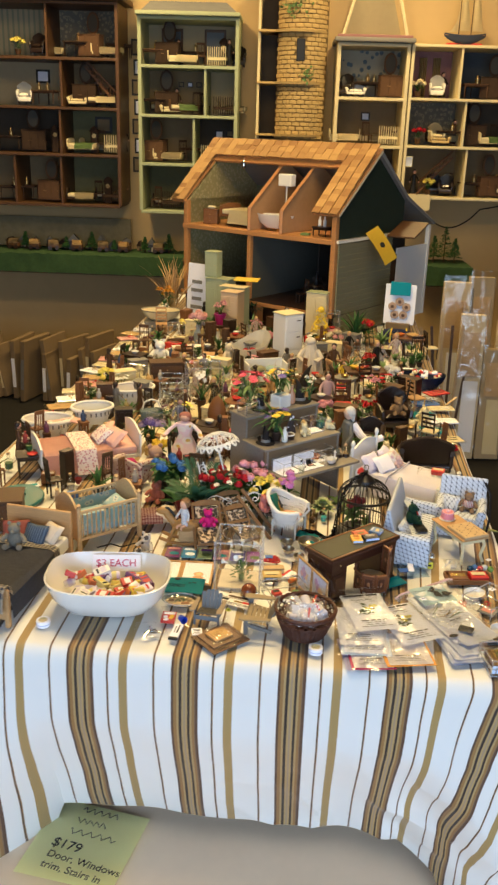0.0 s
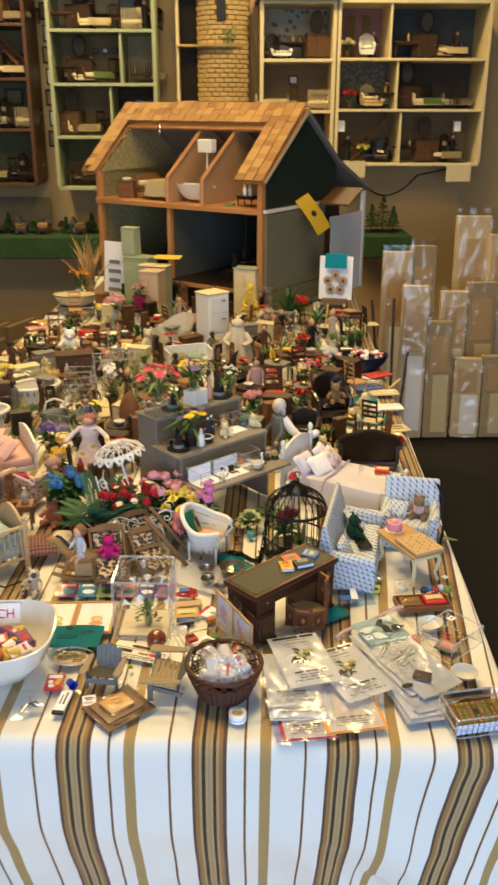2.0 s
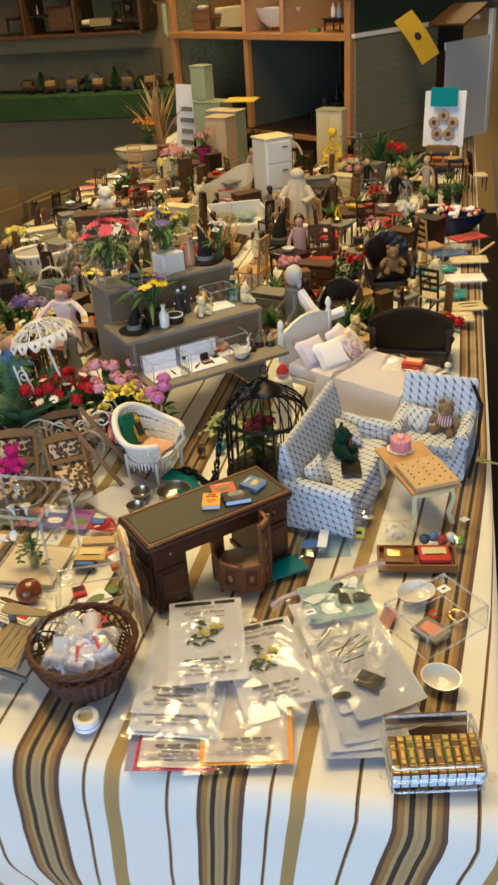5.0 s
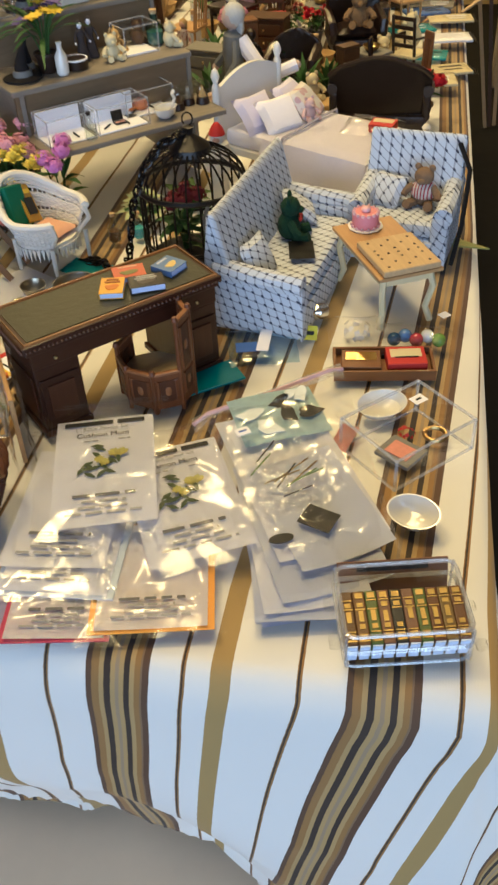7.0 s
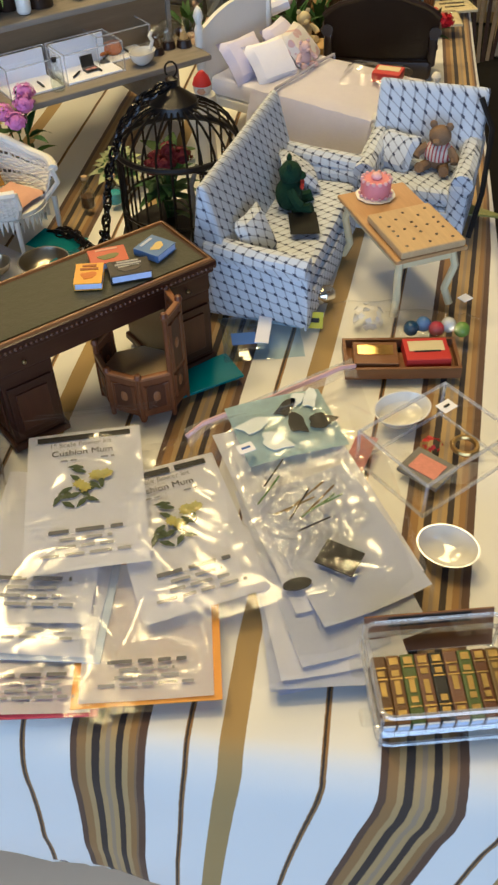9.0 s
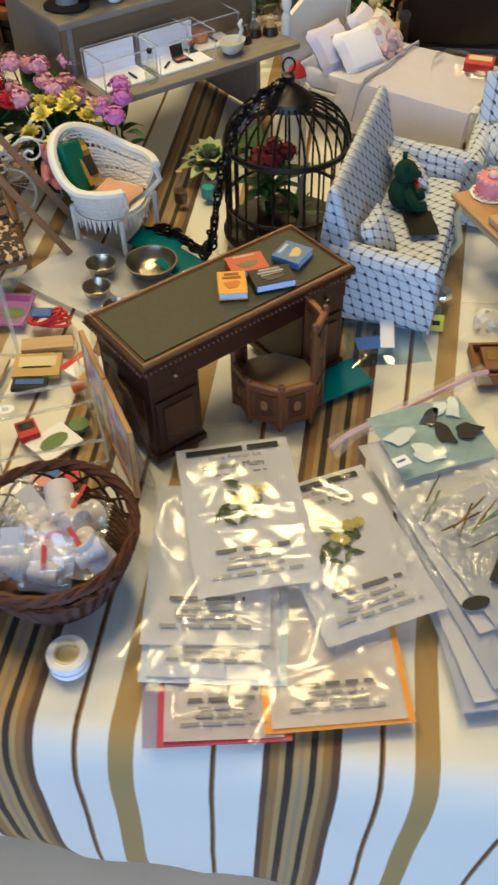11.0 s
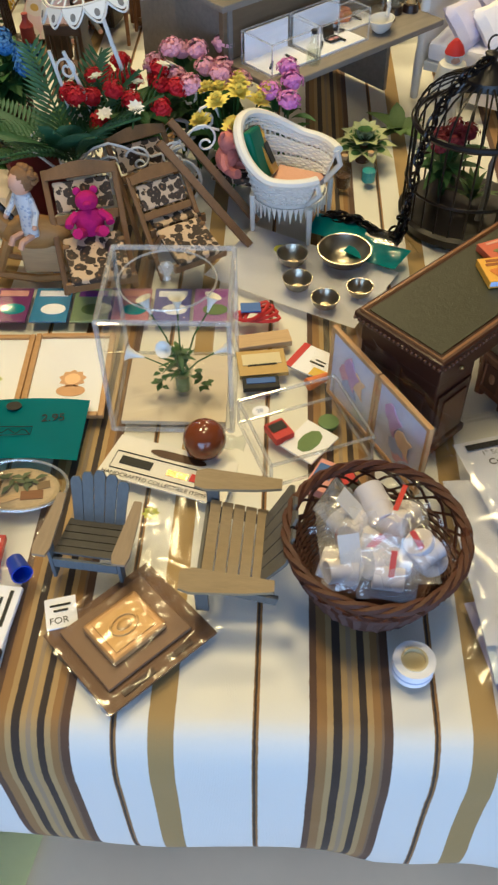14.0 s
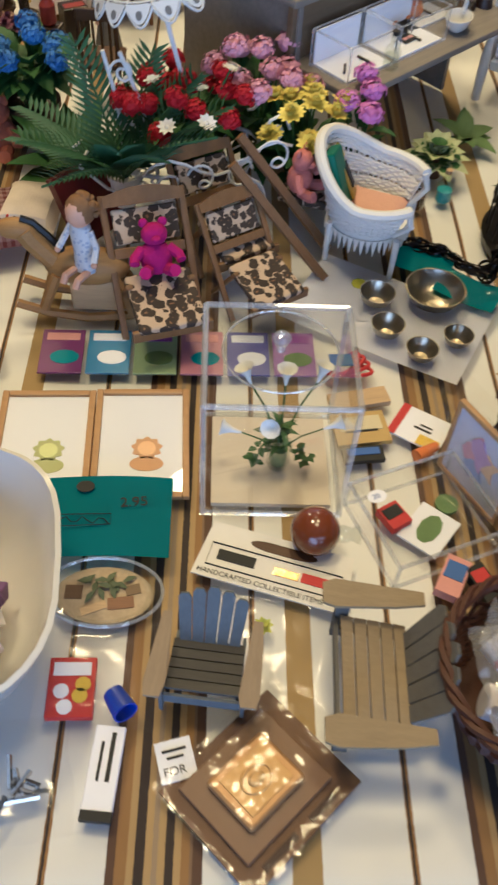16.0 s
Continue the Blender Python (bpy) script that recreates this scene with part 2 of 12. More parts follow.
def tube(bm, pts, r, seg=6, m=I4, closed=False, taper=1.0):
    pts = [Vector(p) for p in pts]
    n = len(pts)
    rows = []
    prev = None
    for i, p in enumerate(pts):
        a = pts[(i - 1) % n] if closed or i else p
        b = pts[(i + 1) % n] if closed or i < n - 1 else p
        d = (b - a).normalized()
        if prev is None:
            up = Vector((0, 0, 1)) if abs(d.z) < 0.9 else Vector((1, 0, 0))
        else:
            up = prev
        s = d.cross(up).normalized()
        up = s.cross(d).normalized()
        prev = up
        k = r * (1 + (taper - 1) * i / max(1, n - 1))
        rows.append([bm.verts.new(m @ (p + k * (math.cos(2 * math.pi * j / seg) * s + math.sin(2 * math.pi * j / seg) * up))) for j in range(seg)])
    pairs = list(zip(rows, rows[1:])) + ([(rows[-1], rows[0])] if closed else [])
    for a, b in pairs:
        for j in range(seg):
            k = (j + 1) % seg
            bm.faces.new((a[j], b[j], b[k], a[k]))
    if not closed:
        bm.faces.new(rows[0])
        bm.faces.new(list(reversed(rows[-1])))
    return bm


def slab(bm, outline, thick, m=I4):
    """A flat plate of the given outline (x, y), from z = 0 up to its thickness."""
    lo = [bm.verts.new(m @ Vector((x, y, 0))) for x, y in outline]
    hi = [bm.verts.new(m @ Vector((x, y, thick))) for x, y in outline]
    bm.faces.new(list(reversed(lo)))
    bm.faces.new(hi)
    n = len(outline)
    for i in range(n):
        j = (i + 1) % n
        bm.faces.new((lo[i], lo[j], hi[j], hi[i]))
    return bm


def sheet(bm, nx, ny, place, thick=0.0):
    """A grid with place(u, v), u and v from 0 to 1; with UVs taken from the same numbers."""
    uvl = bm.loops.layers.uv.verify()
    vs = [[bm.verts.new(place(i / nx, j / ny)) for i in range(nx + 1)] for j in range(ny + 1)]
    for j in range(ny):
        for i in range(nx):
            f = bm.faces.new((vs[j][i], vs[j][i + 1], vs[j + 1][i + 1], vs[j + 1][i]))
            for lp, (a, b) in zip(f.loops, ((i, j), (i + 1, j), (i + 1, j + 1), (i, j + 1))):
                lp[uvl].uv = (a / nx, b / ny)
    if thick:
        bmesh.ops.solidify(bm, geom=bm.faces[:], thickness=thick)
    return bm


def cushion(bm, sx, sy, sz, m=I4, n=8, puff=0.35):
    """A stuffed pillow that lies on m's origin."""
    def form(side):
        def place(u, v):
            x, y = 2 * u - 1, 2 * v - 1
            k = (1 - x ** 4) * (1 - y ** 4)
            pinch = 1 - puff * 0.25 * (x * x * (1 - abs(y)) + y * y * (1 - abs(x)))
            return m @ Vector((x * sx / 2 * pinch, y * sy / 2 * pinch, sz / 2 + side * sz / 2 * max(0.0, k) ** 0.5))
        return place
    sheet(bm, n, n, form(1))
    sheet(bm, n, n, form(-1))
    bmesh.ops.remove_doubles(bm, verts=bm.verts[:], dist=1e-5)
    bmesh.ops.recalc_face_normals(bm, faces=bm.faces[:])
    return bm


def pane(bm, w, h, m=I4):
    """A single clear pane, w along x and h along y."""
    f = [bm.verts.new(m @ Vector((x * w / 2, y * h / 2, 0))) for x, y in ((-1, -1), (1, -1), (1, 1), (-1, 1))]
    bm.faces.new(f)
    return bm


def B():
    return bmesh.new()


def circle(r, n=24, sx=1.0, sy=1.0):
    return [(r * sx * math.cos(2 * math.pi * i / n), r * sy * math.sin(2 * math.pi * i / n)) for i in range(n)]


def arc(cx, cy, r, a0, a1, n=10):
    return [(cx + r * math.cos(radians(a0 + (a1 - a0) * i / n)), cy + r * math.sin(radians(a0 + (a1 - a0) * i / n))) for i in range(n + 1)]


def words(text, size, material, m, parent, name="lettering"):
    """Lettering as a thin mesh, its first letter's foot at m's origin."""
    cu = bpy.data.curves.new(name, "FONT")
    cu.body, cu.size, cu.extrude = text, size, size * 0.01
    tmp = bpy.data.objects.new(name, cu)
    scene.collection.objects.link(tmp)
    bpy.context.view_layer.update()
    data = bpy.data.meshes.new_from_object(tmp.evaluated_get(bpy.context.evaluated_depsgraph_get()))
    bpy.data.objects.remove(tmp)
    bpy.data.curves.remove(cu)
    data.materials.clear()
    data.materials.append(material)
    ob = new(name, data)
    ob.parent = parent
    ob.matrix_local = m
    return ob

# ---------------------------------------------------------------- common materials
CLOTH = striped_cloth()
M_WALL = mat("wall_paint", (0.56, 0.405, 0.19), 0.8, 0.10, 3, 0.2)
# for the unseen side walls, dark so that little light bounces back
M_SIDE = wood("dark_side_wall", (0.17, 0.11, 0.06))
M_CEIL = mat("ceiling_paint", (0.36, 0.33, 0.28), 0.9, 0.06, 3, 0.1)
M_CARPET = mat("charcoal_carpet", (0.013, 0.012, 0.011), 0.95, 0.4, 30, 0.6)
M_KRAFT = mat("grey_card", (0.84, 0.66, 0.46), 0.75, 0.08, 12, 0.1)
M_TABLE = wood("table_ply", (0.36, 0.24, 0.13))
M_BROWNWOOD = wood("brown_wood", (0.085, 0.042, 0.018))
M_DARKWOOD = wood("dark_wood", (0.024, 0.012, 0.007), 0.35)
M_MIDWOOD = wood("mid_wood", (0.19, 0.085, 0.032), 0.4)
M_PINE = wood("pine_wood", (0.46, 0.27, 0.11), 0.45)
M_OAK = wood("light_oak", (0.52, 0.36, 0.18), 0.5)
M_SAGE = mat("sage_paint", (0.36, 0.40, 0.25), 0.6, 0.12, 30, 0.1)
M_CREAM = mat("cream_paint", (0.66, 0.57, 0.34), 0.55, 0.1, 25, 0.1)
M_WHITE = mat("white_paint", (0.78, 0.76, 0.71), 0.45, 0.05, 40, 0.05)
M_BLACK = plain("black_paint", (0.012, 0.011, 0.011), 0.4)
M_PAPER = mat("white_paper", (0.87, 0.875, 0.96), 0.6, 0.03, 50, 0.04)
M_INK = plain("black_ink", (0.02, 0.02, 0.02), 0.6)
M_TEAL = mat("teal_card", (0.008, 0.24, 0.31), 0.65, 0.10, 30, 0.05)
M_YELLOW = plain("yellow_card", (0.72, 0.50, 0.03), 0.6)
M_RED = plain("red_print", (0.50, 0.035, 0.025), 0.5)
M_PINK = plain("pink_cloth", (0.66, 0.33, 0.30), 0.85)
M_BLUE = plain("blue_print", (0.06, 0.14, 0.45), 0.5)
M_LEAF = mat("leaf_green", (0.040, 0.105, 0.024), 0.55, 0.45, 90, 0.1)
M_LEAF2 = mat("pale_leaf", (0.14, 0.22, 0.07), 0.55, 0.35, 90, 0.1)
M_GOLD = mat("gold_foil", (0.80, 0.55, 0.18), 0.22, 0.1, 60, 0.2, 1.0)
M_STEEL = mat("polished_steel", (0.62, 0.60, 0.56), 0.16, 0.08, 60, 0.03, 1.0)
M_BRASS = mat("brass", (0.55, 0.38, 0.14), 0.3, 0.1, 60, 0.05, 1.0)
M_SKIN = plain("doll_skin", (0.60, 0.36, 0.25), 0.5)
M_CERAMIC = mat("glazed_ceramic", (0.74, 0.72, 0.67), 0.15, 0.04, 30, 0.0, coat=0.5)
M_ACRYL = clear("clear_acrylic", (0.985, 0.99, 0.985), 0.01, 1.3)
M_BAG = clear("plastic_bag", (0.995, 0.995, 0.993), 0.13, 1.1, 0.10, 9)
M_MILK = clear("milky_film", (0.96, 0.97, 1.0), 0.12, 2.2, 0.5, 40, 0.20)
M_WRAP = clear("shrink_wrap", (0.94, 0.92, 0.87), 0.2, 1.6, 0.8, 14)
M_JAR = clear("jar_glass", (0.93, 0.95, 0.93), 0.02, 1.5)
M_GREYWOOD = wood("grey_stain", (0.20, 0.19, 0.175), 0.6, 40)
M_STRAW = mat("dry_straw", (0.50, 0.33, 0.13), 0.8, 0.35, 120, 0.3)
M_CARD = mat("brown_card", (0.20, 0.14, 0.075), 0.75, 0.15, 30, 0.1)

# ---------------------------------------------------------------- room
X0, X1, Y0, Y1, H = -3.0, 3.0, -1.3, 5.32, 2.8


def slab_box(name, x0, x1, y0, y1, z0, z1, material, label, category):
    ob = mesh_object(name, box(B(), x1 - x0, y1 - y0, z1 - z0), material, False)
    ob.location = ((x0 + x1) / 2, (y0 + y1) / 2, z0)
    return tagged(ob, label, category, "", "structure")


slab_box("floor", X0, X1, Y0, Y1, -0.1, 0.0, M_CARPET, "dark charcoal carpeted shop floor", "floor")
slab_box("ceiling", X0, X1, Y0, Y1, H, H + 0.1, M_CEIL, "plain off-white shop ceiling", "ceiling")
slab_box("wall_north", X0, X1, Y1, Y1 + 0.12, 0.0, H, M_WALL, "warm beige painted wall behind the dollhouses", "wall")
# side walls out of view, added dark to keep bounced light low
slab_box("wall_east", X1, X1 + 0.12, Y0, Y1, 0.0, H, M_SIDE, "unseen side wall, made dark to cut bounced light", "wall")
slab_box("wall_west", X0 - 0.12, X0, Y0, Y1, 0.0, H, M_SIDE, "unseen side wall, made dark to cut bounced light", "wall")
slab_box("wall_south_low", X0, X1, Y0 - 0.12, Y0, 0.0, 0.3, M_WALL, "low wall under the shop window", "wall")
slab_box("wall_south_high", X0, X1, Y0 - 0.12, Y0, 2.4, H, M_WALL, "wall above the shop window", "wall")
slab_box("wall_south_left", X0, -1.6, Y0 - 0.12, Y0, 0.3, 2.4, M_WALL, "wall beside the shop window", "wall")
slab_box("wall_south_right", 2.0, X1, Y0 - 0.12, Y0, 0.3, 2.4, M_WALL, "wall beside the shop window", "wall")

# ---------------------------------------------------------------- table and cloth
TABLE = at(0, 1.0, 0, -3.5)
TX0, TX1, TY1, TOP = -0.56, 0.43, 2.62, 0.75


def t2w(x, y, z=0.75, rz=0.0):
    return TABLE @ at(x, y, z, rz)


table = thing("long_table", TABLE, "long folding table hidden under a striped cloth", "table")
part("tabletop", box(B(), TX1 - TX0 - 0.02, TY1 - 0.02, 0.03, at((TX0 + TX1) / 2, TY1 / 2, TOP - 0.036), 0.004), M_TABLE, table)
for lx in (TX0 + 0.08, TX1 - 0.08):
    for ly in (0.25, TY1 - 0.25):
        part("leg", cone(B(), 0.014, 0.014, TOP - 0.036, at(lx, ly, 0), 10), M_STEEL, table)


def cloth_place(u, v):
    x = TX0 - 0.33 + u * (TX1 - TX0 + 0.63)
    y = -0.39 + v ** 1.6 * (TY1 + 0.39 + 0.2)
    if y < 0:
        y *= 1 + 0.45 * max(0.0, min(1.0, (x - 0.32) / 0.1)) + 0.55 * max(0.0, min(1.0, (-0.25 - x) / 0.08))
    ox = x - TX1 if x > TX1 else (x - TX0 if x < TX0 else 0.0)
    oy = y if y < 0 else (y - TY1 if y > TY1 else 0.0)
    bx, by = min(max(x, TX0), TX1), min(max(y, 0.0), TY1)
    d = math.hypot(ox, oy)
    lump = 0.0016 * noise.noise((x * 9, y * 9, 1.0)) + 0.0008 * noise.noise((x * 30, y * 30, 4.0))
    if d < 1e-6:
        return Vector((bx, by, TOP - 0.0045 + lump))
    r = 0.036
    if d < r * 1.57:
        a = d / r
        out, drop = r * math.sin(a) * 0.5, r * (1 - math.cos(a))
    else:
        e = d - r * 1.57
        if oy >= 0:
            out, drop = r * 0.5 + 0.06 * e, r + 0.985 * e
        else:
            # hangs straight at first, then tucks in behind the carton; flares at the corner
            tuck = 1 - max(0.0, min(1.0, (x - 0.27) / 0.12)) - max(0.0, min(1.0, (-0.25 - x) / 0.10))
            low = (e - 0.082 + math.sqrt((e - 0.082) ** 2 + 0.0003)) / 2
            out = r * 0.5 + 0.004 * min(1.0, e / 0.12) - 0.38 * low * tuck + 0.030 * (1 - tuck) * min(1.0, e / 0.15)
            drop = r + 0.985 * e - 0.075 * low * tuck
    k = min(1.0, drop / 0.25)
    along = x if abs(oy) >= abs(ox) else y
    calm = 1.0 if oy >= 0 else 0.30 + 0.70 * max(0.0, min(1.0, (x - 0.16) / 0.15))
    fold = calm * k * (0.007 * math.sin(along * 21 + 1.2) + 0.004 * math.sin(along * 47 + 3 * k) + 0.018 * noise.noise((along * 6, drop * 5, 2.0)) + 0.009 * noise.noise((along * 8 + drop * 9, drop * 5, 8.0)) + 0.011 * noise.noise((along * 13 - drop * 11, drop * 12 + along * 3, 5.0)))
    if oy < 0:
        # soft diagonal wrinkles across the front drape
        ridge = 1 - abs(noise.noise((along * 5 + drop * 8, drop * 10 - along * 6, 12.0)))
        fold += k * 0.010 * ridge ** 6 * max(0.0, min(1.0, (x + 0.05) / 0.2))
    if ox > 0 and oy < 0:
        fold += 0.05 * k * math.sin(math.atan2(ox, -oy) * 2)
    out += fold + (0.02 * k * k if oy >= 0 else 0.0)
    if ox > 0 and oy >= 0:
        # the long side hangs plumb
        plumb = min(1.0, y / 0.12)
        out = out * (1 - plumb) + plumb * (min(out, 0.008) + 0.3 * fold - 0.03 * drop)
    hem = k * k * (0.006 + 0.006 * noise.noise((along * 5, 3.0, 7.0)) if oy < 0 else 0.02 * noise.noise((along * 5, 3.0, 7.0)))
    z = TOP - 0.0045 - drop + hem + lump
    if oy < 0 and -0.25 < x < 0.32:
        z = max(z, 0.3785 + 0.3 * abs(lump))  # the hem lies on the carton
    return Vector((bx + ox / d * out, by + oy / d * out, z))


bm = sheet(B(), 190, 250, cloth_place)
uvl = bm.loops.layers.uv.verify()
for f in bm.faces:
    for lp in f.loops:
        a, b2 = lp[uvl].uv
        lx, ly = TX0 - 0.33 + a * (TX1 - TX0 + 0.63), -0.39 + b2 ** 1.6 * (TY1 + 0.59)
        lx -= max(0.0, min(1.0, (lx - 0.20) / 0.12)) * min(0.030, max(-0.010, 0.09 * ly - 0.0145))
        lx += (2.6 * max(0.0, lx - 0.10) ** 2 + 11 * max(0.0, lx - 0.25) ** 2) * min(0.25, max(0.0, -ly - 0.03))
        lp[uvl].uv = (lx, b2 ** 1.6 * 3.1)
solo("tablecloth", bm, CLOTH, TABLE, "white cotton tablecloth with brown and tan stripes over the long table", "tablecloth")

# the large flat carton under the hem, with a handwritten note
carton = thing("carton", at(0.05, 0.80, 0, -3.0), "large grey-beige flat-topped carton standing before the table", "box")
part("body", box(B(), 0.72, 0.70, 0.372, at(-0.05, 0.05, 0), 0.004), M_KRAFT, carton)
part("lid_flap", box(B(), 0.722, 0.29, 0.003, at(-0.05, -0.15, 0.3725), 0.001), M_KRAFT, carton)
note = thing("price_note", at(-0.203, 1.030, 0.3765, -13), "pale yellow sticky note with handwritten price in black pen", "note")
M_NOTE = mat("pale_yellow_paper", (0.97, 0.95, 0.50), 0.7, 0.04, 40, 0.05)
part("paper", sheet(B(), 8, 8, lambda u, v: Vector(((u - 0.5) * 0.155, (v - 0.5) * 0.155, 0.002 + 0.006 * (1 - v) ** 2 * u)), 0.0006), M_NOTE, note)
for text, dx, dy, s in (("$179", -0.045, -0.022, 0.024), ("Door, Windows", -0.042, -0.043, 0.018), ("trim, Stairs in", -0.042, -0.063, 0.018)):
    words(text, s, M_INK, at(dx, dy, 0.0095, -3), note)
for i, w in enumerate((0.06, 0.05, 0.075)):
    part("scribble", tube(B(), [(-0.03 + w * k / 14, 0.062 - 0.023 * i + 0.006 * math.sin(k * 2.1 + i), 0.0056) for k in range(15)], 0.0007, 4), M_INK, note)

# ---------------------------------------------------------------- dollhouse shelf units on the wall
YF = 5.0


def shelf_unit(name, x0, x1, rows, cells, material, back_mats, label, depth=0.30, t=0.016, ends=True):
    """rows: heights of the boards; cells: per storey the x of its uprights."""
    th = thing(name, at(0, YF, 0), label, "dollhouse")
    for z in rows:
        part("shelf", box(B(), x1 - x0, depth, t, at((x0 + x1) / 2, depth / 2, z - t / 2), 0.002), material, th)
    for x in (x0, x1):
        part("side_panel", box(B(), t * 1.2, depth, rows[-1] - rows[0], at(x, depth / 2 + 0.001, rows[0] + t / 2), 0.002), material, th)
    for (za, zb), ups, bmats in zip(zip(rows, rows[1:]), cells, back_mats):
        for x in ups:
            part("partition", box(B(), t * 0.8, depth - 0.01, zb - za - t, at(x, depth / 2 + 0.004, za + t / 2), 0.001), material, th)
        xs = [x0, *ups, x1]
        for (xa, xb), bmat in zip(zip(xs, xs[1:]), bmats):
            part("room_back", box(B(), xb - xa - t, 0.006, zb - za - t, at((xa + xb) / 2, depth - 0.006, za + t / 2)), bmat, th)
    return th


W_TAN = mat("tan_wallpaper", (0.23, 0.165, 0.085), 0.8, 0.15, 40)
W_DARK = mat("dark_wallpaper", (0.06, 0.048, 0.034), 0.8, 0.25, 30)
W_STRIPE = patterned("striped_wallpaper", (0.42, 0.36, 0.22), (0.24, 0.26, 0.17), "stripe", 0.03)
W_DOTS = patterned("spotted_wallpaper", (0.40, 0.36, 0.26), (0.10, 0.14, 0.17), "dots", 0.036)
W_FLORAL = patterned("floral_wallpaper", (0.14, 0.13, 0.10), (0.30, 0.25, 0.16), "floral", 0.02, 0.8, (0.05, 0.05, 0.04))
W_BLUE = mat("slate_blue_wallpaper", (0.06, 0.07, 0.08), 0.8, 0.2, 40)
W_PINK = mat("mauve_clapboard", (0.26, 0.13, 0.13), 0.7, 0.2, 40)
W_CREAM = mat("cream_wallpaper", (0.36, 0.30, 0.18), 0.8, 0.1, 40)
W_GREEN = mat("green_wallpaper", (0.14, 0.135, 0.065), 0.8, 0.2, 40)

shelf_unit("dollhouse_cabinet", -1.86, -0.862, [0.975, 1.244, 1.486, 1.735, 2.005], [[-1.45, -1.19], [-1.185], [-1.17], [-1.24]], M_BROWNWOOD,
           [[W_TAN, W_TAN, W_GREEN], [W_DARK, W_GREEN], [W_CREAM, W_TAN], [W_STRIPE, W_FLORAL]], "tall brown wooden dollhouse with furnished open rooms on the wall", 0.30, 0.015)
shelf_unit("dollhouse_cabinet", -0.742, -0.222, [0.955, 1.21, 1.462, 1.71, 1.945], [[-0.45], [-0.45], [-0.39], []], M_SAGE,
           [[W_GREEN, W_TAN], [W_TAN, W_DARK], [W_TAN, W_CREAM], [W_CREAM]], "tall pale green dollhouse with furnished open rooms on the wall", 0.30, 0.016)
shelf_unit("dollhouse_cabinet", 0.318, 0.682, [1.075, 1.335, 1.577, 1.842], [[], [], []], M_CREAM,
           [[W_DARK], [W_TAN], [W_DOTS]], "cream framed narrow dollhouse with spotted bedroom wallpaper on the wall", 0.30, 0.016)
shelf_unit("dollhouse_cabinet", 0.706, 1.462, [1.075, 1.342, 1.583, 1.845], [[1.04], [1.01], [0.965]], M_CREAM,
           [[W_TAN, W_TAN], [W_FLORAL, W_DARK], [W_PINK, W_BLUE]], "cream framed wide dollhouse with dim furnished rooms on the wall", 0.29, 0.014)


def cabinet_roof():
    th = thing("dollhouse_roof", at(0.5, YF, 1.852), "blue-grey cornice and cream gabled attic frame on a dollhouse", "dollhouse roof")
    part("cornice", box(B(), 0.42, 0.34, 0.022, at(0, 0.13, 0), 0.005), M_GREYWOOD, th)
    part("cornice_moulding", box(B(), 0.39, 0.32, 0.014, at(0, 0.135, -0.0005 + 0.0225), 0.003), W_PINK, th)
    for s in (-1, 1):
        part("rake", tube(B(), [(s * 0.165, 0, 0.037), (s * 0.12, 0, 0.2), (s * 0.06, 0, 0.42), (0, 0, 0.52)], 0.009, 6), M_CREAM, th)
    part("attic_back", slab(B(), [(-0.165, 0), (0.165, 0), (0.12, 0.16), (0.06, 0.38), (-0.06, 0.38), (-0.12, 0.16)], 0.006, pose(0, 0.25, 0.037, 90)), W_CREAM, th)


cabinet_roof()
M_ROOFTOP = mat("brown_roof_board", (0.16, 0.10, 0.05), 0.7, 0.2, 30)
th = thing("dollhouse_roof", at(-1.36, YF, 2.017), "brown overhanging roof board on a tall dollhouse", "dollhouse roof")
part("roof_board", box(B(), 1.08, 0.34, 0.03, at(0, 0.13, 0), 0.004), M_ROOFTOP, th)
part("roof_slope", box(B(), 1.04, 0.30, 0.12, at(0, 0.15, 0.03), 0.03), M_ROOFTOP, th)
th = thing("dollhouse_roof", at(-0.482, YF, 1.954), "grey-green low roof on a tall pale dollhouse", "dollhouse roof")
part("roof_board", box(B(), 0.55, 0.34, 0.02, at(0, 0.13, 0), 0.004), M_SAGE, th)
part("roof_slope", slab(B(), [(-0.26, 0), (0.26, 0), (0.20, 0.05), (-0.20, 0.05)], 0.26, pose(0, 0.28, 0.02, 90)), M_GREYWOOD, th)

# brick tower dollhouse
M_BRICK = mat("yellow_brick", (0.46, 0.33, 0.13), 0.8, 0.25, 50, 0.4)
M_MORTAR = mat("tower_mortar", (0.20, 0.14, 0.06), 0.9, 0.2, 60, 0.3)
tower = thing("brick_tower", at(0, YF, 0), "round tower dollhouse of yellow bricks with open alcoves", "dollhouse")
TZ0, TZ1 = 1.36, 2.14
part("core", lathe(B(), [(0.135, TZ0), (0.135, TZ1)], at(0.125, 0.16), 28), M_MORTAR, tower)
part("back_panel", box(B(), 0.36, 0.02, TZ1 - TZ0, at(0.075, 0.28, TZ0)), M_CREAM, tower)
for z in (1.375, 1.64, 1.895):
    part("ledge", lathe(B(), [(0.0, 0), (0.155, 0), (0.158, 0.012), (0.0, 0.012)], at(0.10, 0.15, z), 28), M_BRICK, tower)
    part("alcove_floor", box(B(), 0.13, 0.2, 0.012, at(-0.05, 0.15, z), 0.003), M_BRICK, tower)
part("alcove_side", box(B(), 0.014, 0.2, TZ1 - TZ0, at(-0.108, 0.17, TZ0), 0.002), M_CREAM, tower)
part("alcove_back", box(B(), 0.11, 0.006, TZ1 - TZ0, at(-0.05, 0.26, TZ0)), W_DARK, tower)
